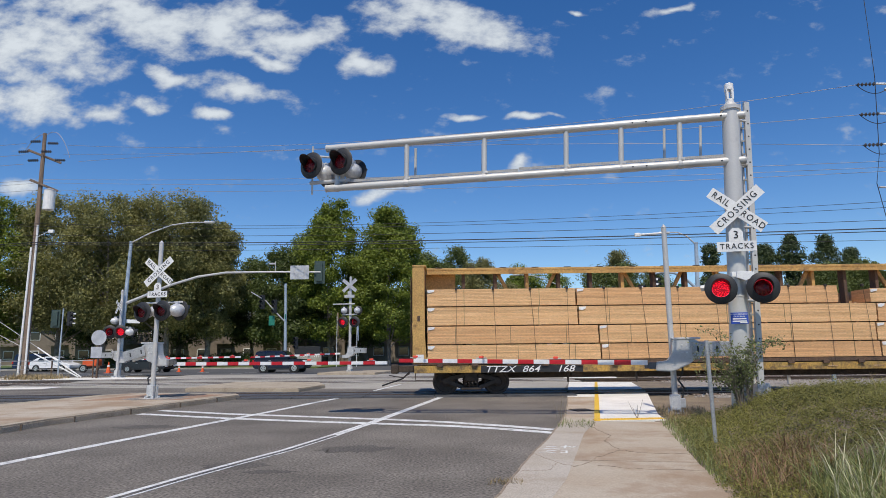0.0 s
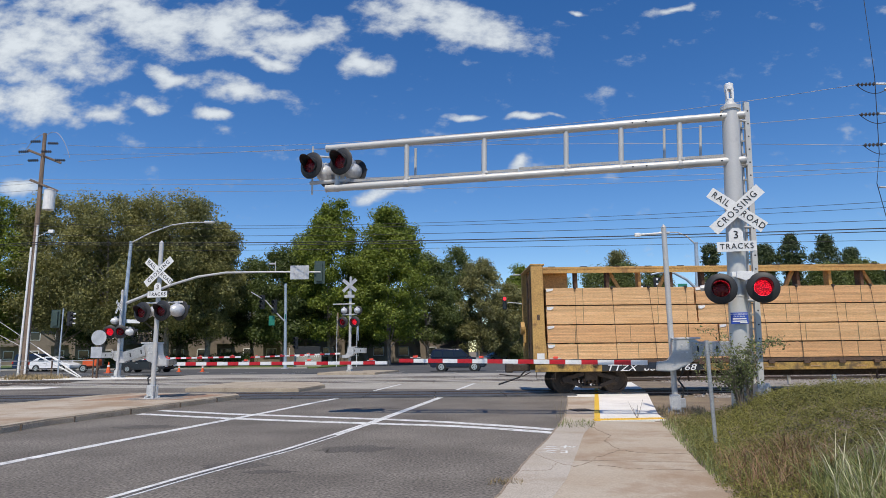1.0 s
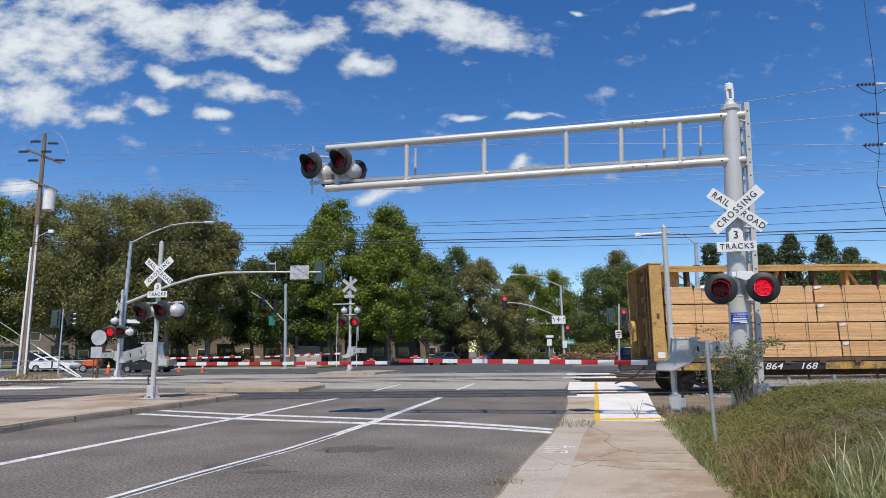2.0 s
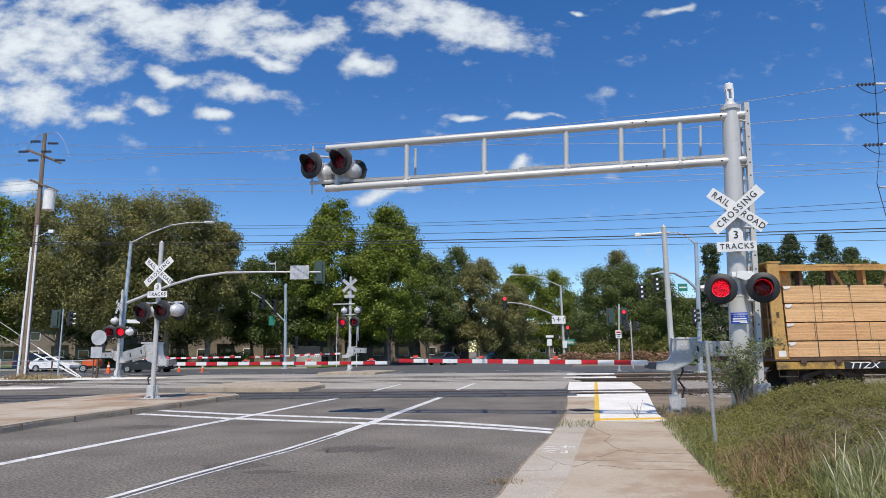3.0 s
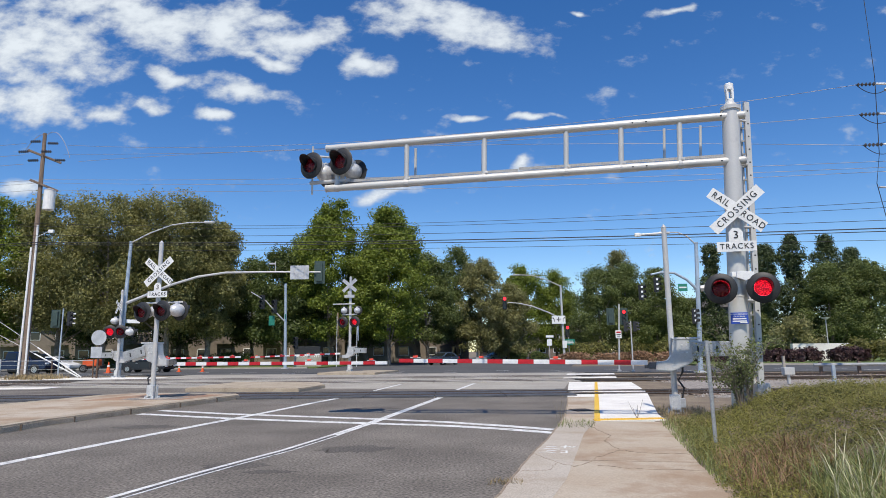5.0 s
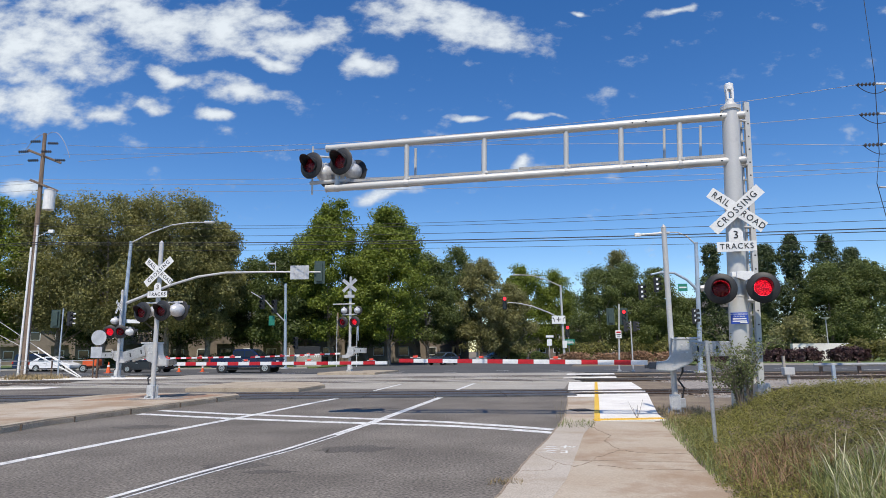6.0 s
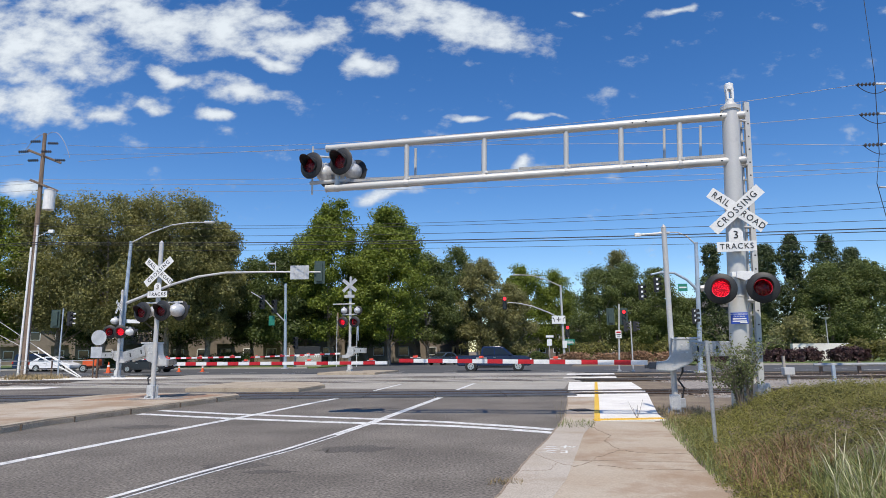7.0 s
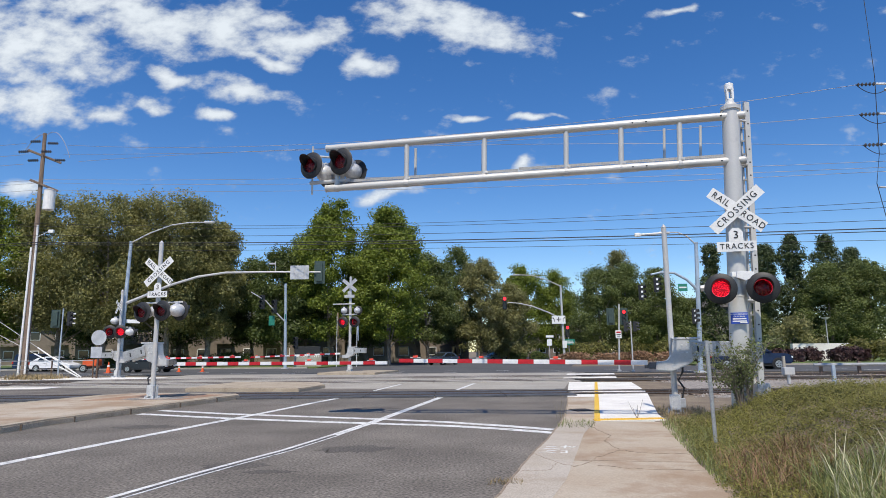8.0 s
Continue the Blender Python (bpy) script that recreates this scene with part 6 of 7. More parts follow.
plate(t, "street_name_sign", 0.85, -0.1, 3.92, 1.0, 0.26, SIGN_WHITE, "white street name sign").matrix_basis = pose(0.85, -0.1, 3.92, 0, 2, 0)
bm = B()
rod(bm, (10.9, 0, 7.4), (10.9, 0, 8.15), 0.03, None, 8)
box(bm, 10.65, 0, 8.0, 0.45, 0.14, 0.12, None, 0.03)
part("detector", bm, GALV, t, "small detector on the arm")

# far street light with two signal heads (left of centre)
t = pole_thing("street_lamp", "blue-grey signal pole by the apartment driveway", "street lamp", -16.2, 65.5, 8.7, 0.17, 0.13, POLE_BLUE, -0.2)
arm_part(t, [(-0.1, 0, 4.7), (-1.0, -0.4, 5.7), (-2.0, -0.8, 6.9), (-3.4, -1.2, 7.75)], 0.08, GALV, 0.05, "signal_arm")
signal_head(t, -2.35, -0.9, 6.75, -30, False, False, 1.35)
signal_head(t, -1.2, -0.5, 6.3, -30, False, False, 1.35)
signal_head(t, 0.9, 0.3, 2.6, -30, False, False, 1.2)
plate(t, "street_name_sign", -1.5, -0.1, 4.9, 0.6, 1.0, SIGN_GREEN, "green street name sign")
plate(t, "street_name_sign", -0.05, -0.28, 5.3, 0.1, 0.5, SIGN_GREEN, "green street name sign edge on")

# signal pole with lane-use sign, straight ahead
t = pole_thing("street_lamp", "grey signal pole with street light and lane sign", "street lamp", 15.0, 80.0, 9.75, 0.17, 0.12, GALV, -0.15)
arm_part(t, [(-0.15, 0, 9.6), (-1.8, 0, 10.4), (-3.6, 0, 11.0), (-5.5, 0, 11.1)], 0.06, GALV, 0.05)
lum(t, -5.8, 0, 11.08)
arm_part(t, [(-0.1, 0, 5.4), (-1.8, 0, 6.3), (-3.8, 0, 7.1), (-5.6, 0, 7.5), (-6.9, 0, 7.6)], 0.09, GALV, 0.05, "signal_arm")
signal_head(t, -7.3, -0.2, 7.55, 0, True, False, 1.5)
signal_head(t, 0.45, -0.3, 3.9, 0, True, False, 1.35)
p = plate(t, "lane_sign", -0.6, -0.3, 5.35, 1.7, 1.0, SIGN_WHITE, "white lane-use sign with black arrows")
for sx, bend in ((-0.55, -0.16), (0.0, 0.0), (0.55, 0.16)):
    bm = B()
    tube(bm, [(sx, -0.02, -0.22), (sx, -0.02, 0.05), (sx + bend, -0.02, 0.20)], 0.04, 6)
    prism(bm, [(-0.11, 0), (0.11, 0), (0, 0.17)], 0, 0.01, Matrix.Translation((sx + bend, -0.015, 0.18)) @ FACE)
    part("arrow", bm, SIGN_BLACK, p)
bm = B()
tube(bm, [(-0.28, -0.02, 0.12), (0, -0.02, -0.05), (0.28, -0.02, 0.12)], 0.035, 6)
part("arrow", bm, SIGN_BLACK, p)
plate(t, "road_sign", -1.8, 0, 2.55, 0.6, 0.8, SIGN_WHITE, "small white road sign")
plate(t, "road_sign", -1.75, 0, 3.3, 0.95, 0.28, SIGN_WHITE, "small white road sign")
plate(t, "road_sign", 0.05, -0.25, 2.3, 0.55, 0.9, SIGN_WHITE, "small white road sign")
bm = B()
rod(bm, (-1.8, 0.1, 0), (-1.8, 0.1, 3.4), 0.04, None, 8)
part("sign_post", bm, GALV, t)
t = pole_thing("guide_sign", "green guide sign on a thin post", "road sign", 16.0, 82.0, 4.6, 0.05, 0.04, GALV)
p = plate(t, "sign_panel", 0, -0.1, 2.6, 1.5, 0.75, SIGN_GREEN, "green panel with white border")
bars(p, [(0, 0.12, 1.1, 0.1), (0, -0.1, 1.2, 0.12)], SIGN_WHITE)

# signal post near the walkway's far end
t = pole_thing("traffic_signal", "signal post with a lit red light on a dark backplate", "traffic signal", 12.95, 47.67, 4.96, 0.066, 0.06, GALV, 0.24)
signal_head(t, 0.54, -0.1, 4.03, -6, True, True, 0.94)
signal_head(t, -0.42, 0.1, 4.03, 170, False, True, 0.94)
p = plate(t, "road_sign", 0.06, -0.1, 2.70, 0.44, 0.58, SIGN_WHITE, "small white and red road sign")
bars(p, [(0, 0.14, 0.31, 0.12)], RED_STRIPE)
bars(p, [(0, -0.02, 0.31, 0.05), (0, -0.14, 0.24, 0.05)], SIGN_BLACK)
t = pole_thing("traffic_signal", "thin post with two signal heads", "traffic signal", 13.5, 46.0, 3.6, 0.05, 0.045, GALV)
signal_head(t, -0.32, -0.1, 3.2, 60, False, False, 0.68)
signal_head(t, 0.36, -0.1, 3.2, 60, False, False, 0.68)
for dx in (-0.32, 0.36):
    bm = B()
    for z in (3.4, 3.2, 3.0):
        box(bm, dx + 0.14, -0.2, z, 0.10, 0.02, 0.09, None, 0.01)
    part("pale_face", bm, SIGN_WHITE, t, "pale lens faces seen edge on")

# blue-grey street light at right
t = pole_thing("street_lamp", "blue-grey street light pole with a curved signal arm", "street lamp", 16.95, 42.6, 8.75, 0.17, 0.12, POLE_BLUE, 0.33)
arm_part(t, [(0.3, 0, 8.6), (-0.3, 0, 9.2), (-0.9, 0, 9.45), (-1.5, 0, 9.45)], 0.05, GALV, 0.04)
arm_part(t, [(0.2, 0, 5.5), (-0.5, 0, 6.2), (-1.3, 0, 6.65), (-2.2, 0, 6.7), (-2.9, 0, 6.55)], 0.10, POLE_BLUE, 0.07, "signal_arm")
lum(t, -1.8, 0, 9.42)
signal_head(t, -2.55, -0.2, 5.85, 50, False, False, 0.95)
signal_head(t, -3.6, -0.2, 5.35, 50, False, False, 0.95)
signal_head(t, -0.15, -0.25, 3.72, 50, False, False, 0.95)
# white slabs put the sunlight on the black visors into colour
for dx, dz in ((-2.55, 5.85), (-3.6, 5.35), (-0.15, 3.72)):
    bm = B()
    for z in (0.32, 0.0, -0.32):
        box(bm, dx - 0.02, -0.36, dz + z + 0.02, 0.24, 0.04, 0.13, None, 0.02)
    part("pale_face", bm, SIGN_WHITE, t, "white slabs standing in for sunlit visors")
p = plate(t, "street_name_sign", -0.85, -0.15, 5.65, 0.62, 0.50, SIGN_GREEN, "green hanging street name sign")
bars(p, [(0, 0.0, 0.5, 0.10)], SIGN_WHITE)
t = pole_thing("park_lamp", "slim grey path light with a flat round top", "street lamp", 45.0, 75.0, 4.9, 0.07, 0.05, GALV)
bm = B()
rod(bm, (0, 0, 4.85), (0, 0, 5.1), 0.18, 0.5, 14)
part("lamp_head", bm, SIGN_WHITE, t)

# signal and round sign at left
t = pole_thing("traffic_signal", "post with two dark green signal heads seen from behind", "traffic signal", -28.2, 47.0, 5.0, 0.06, 0.05, POLE_BLUE)
signal_head(t, -0.5, 0, 4.25, 190, False, True, 1.0)
signal_head(t, 0.62, 0, 4.25, 80, False, False, 1.0)
bm = B()
for z in (4.6, 4.25, 3.9):
    box(bm, 0.88, -0.05, z, 0.22, 0.02, 0.10, None, 0.01)
part("pale_face", bm, SIGN_WHITE, t)
t = thing("road_sign", "round sign and plate seen from behind on a brown post", "road sign", pose(-23.75, 44.0, 0))
bm = B()
box(bm, 0, 0, 1.6, 0.10, 0.10, 3.2)
part("post", bm, RUST, t, "brown steel post")
bm = B()
rod(bm, (0, -0.08, 2.75), (0, -0.06, 2.75), 0.52, None, 28)
part("sign_disc", bm, SIGN_BACK, t, "bare grey round sign back")
plate(t, "sign_plate", -0.1, -0.07, 1.75, 0.75, 0.75, SIGN_BACK, "bare grey plate")

# thin leaning stake by the bank
t = thing("stake", "thin leaning galvanised stake beside the bank", "post", pose(4.13, 10.0, 0.02, 0, 0, 0))
bm = B()
rod(bm, (0, 0, 0), (-0.03, 0, 1.66), 0.030, None, 12)
part("stake_tube", bm, GALV_DULL, t, "", True)
# short blue post near the rails
t = thing("marker_post", "short pale blue marker post by the rails", "post", pose(16.6, 27.5, 0))
part("marker", box(B(), 0, 0, 0.4, 0.14, 0.10, 0.8, None, 0.01), POLE_BLUE, t)
t = thing("cable_cabinet", "small grey trackside cabinet", "cabinet", pose(15.2, 28.5, 0))
part("cabinet_box", box(B(), 0, 0, 0.55, 0.45, 0.3, 0.32, None, 0.02), GALV, t)
part("cabinet_leg", box(B(), 0, 0, 0.2, 0.10, 0.10, 0.4), GALV, t)
part("stub_post", box(B(), 0.0, 0.3, 0.75, 0.10, 0.10, 0.9), CONCRETE_GREY, t)
# guard rail along the cross street
t = thing("guard_rail", "weathered guard rail along the cross street", "guard rail", pose(0, 0, 0))
for k in range(9):
    part("post", box(B(), 22.5 + k * 2.2, 38.5 - k * 0.15, 0.35, 0.15, 0.15, 0.75), WOOD_POLE, t)
bm = B()
tube(bm, [(22, 38.35, 0.55), (42, 37.0, 0.55)], 0.10, 8)
part("rail_beam", bm, GALV_DULL, t)
# fence at left
t = thing("chain_fence", "low wire fence with rusty posts beside the tracks", "fence", pose(0, 0, 0))
for x, y in ((-31.8, 46.0), (-27.6, 45.2), (-24.3, 44.5), (-36.0, 46.8)):
    part("post", rod(B(), (x, y, 0), (x, y, 1.35), 0.05, None, 8), RUST if x > -30 else GALV, t)
bm = B()
tube(bm, [(-40, 47.6, 1.2), (-31.8, 46.0, 1.2), (-24.3, 44.5, 1.2)], 0.03, 6)
part("top_rail", bm, GALV_DULL, t)
for z in (0.3, 0.6, 0.9):
    bm = B()
    tube(bm, [(-40, 47.6, z), (-31.8, 46.0, z), (-24.3, 44.5, z)], 0.008, 5)
    part("wire", bm, GALV_DULL, t)
# low pale wall, right
slab("garden_wall", [(40.0, 73.5), (46.8, 72.7), (46.8, 73.2), (40.0, 74.0)], 0.0, 2.05, CONCRETE_WHITE, "low pale concrete garden wall", None, "wall")
# apartment sign and flags
FLAG_BROWN = material("faded_brown_cloth", (0.24, 0.17, 0.07), 0.9, vary=0.15)
FLAG_PALE = material("faded_blue_cloth", (0.40, 0.48, 0.60), 0.9, vary=0.15)
t = thing("apartment_sign", "dark apartment sign on a pale low wall", "sign", pose(-14.9, 70.0, 0.1))
part("sign_wall", box(B(), 0, 0.15, 0.75, 3.0, 0.35, 1.5, None, 0.02), CONCRETE_GREY, t)
pl = part("sign_board", box(B(), 0, -0.05, 1.75, 2.8, 0.10, 0.85, None, 0.02), BLACK, t, "dark blue sign board")
lettering("APARTMENTS", 0.42, SIGN_WHITE, t, pose(0.0, -0.04, 1.12, 90))
for x, y, h, c in ((-11.15, 66.5, 5.6, FLAG_BROWN), (-9.0, 66.0, 4.8, FLAG_PALE)):
    t = thing("flag_pole", "thin pole with a hanging narrow flag", "flag", pose(x, y, 0.1))
    part("pole", rod(B(), (0, 0, 0), (0, 0, h), 0.03, None, 8), SIGN_WHITE, t)
    bm = B()
    tube(bm, [(0.08, 0, h), (0.10, 0.02, h * 0.8), (0.14, 0, h * 0.55)], 0.09, 6, 0.04)
    part("flag", bm, c, t, "faded hanging flag")
# cones
CONE = material("orange_plastic", (0.85, 0.13, 0.03), 0.6, vary=0.1)
for x, y, k in ((-29.5, 56.5, 1.35), (-23.7, 57.5, 0.9), (-21.6, 57.5, 0.9)):
    t = thing("traffic_cone", "orange traffic cone with a white band", "traffic cone", pose(x, y, 0.004), "cones")
    part("cone", rod(B(), (0, 0, 0.03), (0, 0, 0.72 * k), 0.15 * k, 0.03, 16), CONE, t)
    part("base", box(B(), 0, 0, 0.02, 0.38 * k, 0.38 * k, 0.04), CONE, t)
    part("band", rod(B(), (0, 0, 0.40 * k), (0, 0, 0.52 * k), 0.094 * k, 0.075 * k, 16), SIGN_WHITE, t)

# ---------- utility poles and cables ----------
def insulator_string(th, a, b, r=0.11, n=5):
    a, b = Vector(a), Vector(b)
    bm = B()
    rod(bm, a, b, 0.025, None, 6)
    for k in range(n):
        p = a.lerp(b, (k + 0.7) / (n + 0.4))
        q = a.lerp(b, (k + 0.95) / (n + 0.4))
        rod(bm, p, q, r, r * 0.5, 10)
    part("insulator", bm, CERAMIC, th, "string of dark disc insulators")


t = thing("utility_pole", "tall weathered wooden utility pole with transformer and conduits", "utility pole", pose(-30.7, 47.0, 0))
bm = B()
rod(bm, (0, 0, 0), (-0.10, 0, 18.6), 0.24, 0.13, 14)
part("pole", bm, WOOD_POLE, t, "", True)
for dx in (-0.30, 0.26):
    part("conduit", rod(B(), (dx * 0.9, -0.26, 0), (dx * 0.6, -0.22, 9.6 if dx < 0 else 11.3), 0.075, None, 8), SIGN_WHITE, t, "pale conduit running up the pole")
for (x0, z0, x1, z1) in ((-0.95, 17.1, 1.45, 16.35), (-0.6, 14.75, 1.4, 14.1)):
    bm = B()
    a, b = Vector((x0, -0.5, z0)), Vector((x1 - 0.4, 0.5, z1))
    box(bm, 0, 0, 0, 0.22, 0.14, (b - a).length, Matrix.Translation((a + b) / 2) @ (b - a).to_track_quat("Z", "Y").to_matrix().to_4x4())
    part("crossarm", bm, WOOD_POLE, t, "dark wooden crossarm")
part("transformer", rod(B(), (0.75, -0.1, 12.5), (0.75, -0.1, 14.0), 0.40, None, 18), SIGN_WHITE, t, "pale grey transformer can")
part("transformer_lid", rod(B(), (0.75, -0.1, 14.0), (0.75, -0.1, 14.12), 0.42, 0.2, 18), GALV, t)
bm = B()
rod(bm, (0.1, -0.1, 10.4), (1.2, -0.2, 10.9), 0.03, None, 6)
box(bm, 1.2, -0.2, 10.8, 0.4, 0.2, 0.25, None, 0.04)
part("pole_lamp", bm, SIGN_WHITE, t)
for s, z, dx in ((-1, 17.85, 0.15), (1, 17.70, 0.35), (-1, 17.05, 1.0), (1, 17.05, -0.1), (-1, 16.35, 0.2), (1, 16.35, 1.0)):
    insulator_string(t, (s * dx, -0.3, z), (s * (dx + 0.85), -0.3, z - 0.03), 0.12)
bm = B()
tube(bm, arc((-1.6, 0, 17.0), (0.1, 0, 18.5), 0.5), 0.02, 5)
tube(bm, arc((0.1, 0, 18.5), (2.0, 0, 16.6), 0.9), 0.02, 5)
part("jumper", bm, WIRE_BRIGHT, t)
for a, b in (((-29.3, 0, 21.5), (4.2, 0, 0.0)), ((-29.3, 0, 17.0), (4.0, 0, 0.0))):
    part("guy_wire", rod(B(), a, b, 0.022, None, 6), GALV, t)
    p0, p1 = Vector(a).lerp(Vector(b), 0.90), Vector(b)
    part("guy_guard", rod(B(), p0, p1, 0.05, None, 8), SIGN_WHITE, t, "white guard on the guy wire")

t = thing("utility_pole", "tall utility pole with stand-off insulators", "utility pole", pose(23.2, 30.0, 0))
part("pole", rod(B(), (0, 0, 0), (0, 0, 19.5), 0.22, 0.14, 14), WOOD_POLE, t)
for z in (14.55, 12.98, 11.40):
    part("standoff", rod(B(), (0, 0, z), (-1.45, 0, z + 0.03), 0.07, 0.05, 10), SIGN_WHITE, t, "white stand-off arm")
    part("arrester", rod(B(), (-0.5, 0, z - 0.05), (-1.0, 0, z - 0.30), 0.10, 0.08, 10), SIGN_BACK, t)
    insulator_string(t, (-1.4, 0, z + 0.02), (-2.45, 0, z - 0.02), 0.10)
    bm = B()
    tube(bm, arc((-2.45, 0, z), (-0.9, 0, z - 0.25), -0.35), 0.018, 5)
    part("jumper", bm, WIRE, t)
part("fuse_arm", rod(B(), (0, 0, 9.2), (-1.9, 0, 9.25), 0.05, None, 8), SIGN_BACK, t)
bm = B()
tube(bm, [(-1.35, 0.2, 19.4), (-1.3, 0.2, 15), (-1.55, 0.2, 11), (-1.85, 0.2, 9.5), (-1.4, 0.2, 6.5), (-1.0, 0.2, 3)], 0.018, 5)
part("hanging_cable", bm, WIRE, t)


def cable(a, b, sag, r, ma, label):
    bm = B()
    tube(bm, arc(a, b, -sag, 22), r, 5)
    ob = part("overhead_cable", bm, ma)
    return tagged(ob, label, "cable", "overhead cables")


LW, RW = (-30.7, 47.0), (23.2, 30.0)
for (za, dxa), (zb, dxb), sag in (((17.62, 1.8), (14.52, -2.45), 1.25), ((16.9, 1.5), (12.95, -2.45), 0.55), ((16.3, 2.7), (11.38, -2.45), -0.55)):
    cable((LW[0] + dxa, LW[1], za), (RW[0] + dxb, RW[1], zb), sag, 0.013, WIRE_BRIGHT, "thin bare copper-coloured overhead cable")
for z in (17.8, 16.9, 16.15):
    cable((LW[0] - 1.5, LW[1], z), (-75, 52, z + 0.6), 0.5, 0.015, WIRE_BRIGHT, "thin bare overhead cable")
for za, zb, sag in ((14.9, 10.6, 0.35), (14.65, 10.3, 0.45), (14.1, 10.1, 0.5)):
    cable((LW[0], LW[1], za), (RW[0], RW[1], zb), sag, 0.012, WIRE_BRIGHT, "thin bare overhead cable")
    cable((LW[0], LW[1], za), (-75, 52, za + 0.2), 0.4, 0.012, WIRE_BRIGHT, "thin bare overhead cable")
for za, zb, sag, r in ((9.95, 7.2, 0.30, 0.028), (9.8, 7.05, 0.30, 0.022), (10.5, 7.6, 0.35, 0.014), (11.4, 8.55, 0.62, 0.012), (11.2, 8.25, 0.55, 0.012), (9.3, 6.6, 0.15, 0.012)):
    cable((LW[0], LW[1] - 0.3, za), (RW[0], RW[1] - 0.3, zb), sag, r, WIRE, "dark insulated overhead cable")
    cable((LW[0], LW[1] - 0.3, za), (-75, 52, za + 0.1), 0.3, r, WIRE, "dark insulated overhead cable")

# ---------- apartment buildings behind the trees ----------
# beige stucco made darker: the shade under the trees is in its colour
STUCCO_SHADED = material("stucco", (0.22, 0.185, 0.145), 0.9, col2=(0.17, 0.14, 0.11), scale=1, fine=30, vary=0.1)
STUCCO_GREY = material("grey_siding", (0.25, 0.25, 0.25), 0.9, scale=1, fine=30, vary=0.1)
ROOF = material("roof_shingle", (0.10, 0.09, 0.08), 0.9, scale=2, fine=20, vary=0.25)
def apartment(x, y, w, d, storeys, ma, label, yaw=0):
    t = thing("apartment_building", label, "building", pose(x, y, 0.1, 0, 0, yaw))
    h = storeys * 2.9
    part("wall", box(B(), 0, d / 2, h / 2, w, d, h), ma, t)
    bm = B()
    prism(bm, [(-d / 2 - 0.6, 0), (d / 2 + 0.6, 0), (0, d * 0.22)], -w / 2 - 0.5, w / 2 + 0.5, Matrix(((0, 0, 1, 0), (1, 0, 0, d / 2), (0, 1, 0, h), (0, 0, 0, 1))))
    part("roof", bm, ROOF, t, "dark shingle gable roof")
    n = int(w / 3.2)
    for s in range(storeys):
        for k in range(n):
            cx = -w / 2 + (k + 0.5) * w / n
            wd = part("window", box(B(), cx, -0.02, s * 2.9 + 1.6, 1.5, 0.10, 1.3, None, 0.02), SIGN_WHITE, t, "white window frame")
            part("pane", box(B(), cx, -0.06, s * 2.9 + 1.6, 1.3, 0.06, 1.1), GLASS_DARK, wd)
        if s:
            for k in range(0, n, 2):
                cx = -w / 2 + (k + 0.5) * w / n
                bl = part("balcony", box(B(), cx, -0.7, s * 2.9 + 0.1, 2.6, 1.4, 0.18, None, 0.02), ma, t)
                part("balcony_front", box(B(), cx, -1.38, s * 2.9 + 0.65, 2.6, 0.08, 1.0, None, 0.02), ma, bl)
    return t


apartment(-38, 96, 34, 10, 2, STUCCO_SHADED, "beige stucco apartment building under the trees", 5)
apartment(-13, 92, 18, 10, 2, STUCCO_SHADED, "beige stucco apartment building under the trees", 3)
apartment(-2, 104, 12, 9, 2, STUCCO_SHADED, "beige stucco apartment building behind trees", 0)
apartment(46, 112, 22, 9, 3, STUCCO_GREY, "grey building with a dark roof behind trees", -6)
apartment(23, 150, 30, 9, 2, STUCCO_SHADED, "beige apartment building far down the street", 0)
apartment(-66, 100, 22, 10, 2, STUCCO_SHADED, "beige stucco apartment building under the trees", 8)


# ---------- vehicles ----------
def paint(name, col):
    return gloss(name, col, 0.25, 0.05)


WHITE_CAR, NAVY, BLUE_CAR, BLACK_CAR, GREY_CAR, SILVER = paint("white_car_paint", (0.80, 0.80, 0.80)), paint("navy_car_paint", (0.005, 0.007, 0.022)), paint("blue_truck_paint", (0.006, 0.015, 0.052)), paint("black_car_paint", (0.015, 0.015, 0.017)), paint("dark_grey_paint", (0.05, 0.07, 0.10)), paint("silver_car_paint", (0.32, 0.34, 0.34))
TAIL = gloss("tail_lens", (0.5, 0.01, 0.01), 0.2, 0.5)
HEAD = gloss("head_lens", (0.75, 0.76, 0.78), 0.1, 0.5)


def loft(bm, profile, half, tumble=None):
    """A body from a side outline of (x, z), narrowed towards the top."""
    zs = [z for _, z in profile]
    lo, hi = min(zs), max(zs)
    rings = []
    for yy in (-1, 1):
        rings.append([bm.verts.new((x, yy * half * (1 - (tumble or 0) * max(0.0, (z - lo) / (hi - lo)) ** 1.5), z)) for x, z in profile])
    n = len(profile)
    bm.faces.new(rings[0])
    bm.faces.new(rings[1][::-1])
    for i in range(n):
        bm.faces.new((rings[0][i], rings[1][i], rings[1][(i + 1) % n], rings[0][(i + 1) % n]))
    bmesh.ops.recalc_face_normals(bm, faces=bm.faces[:])
    return bm


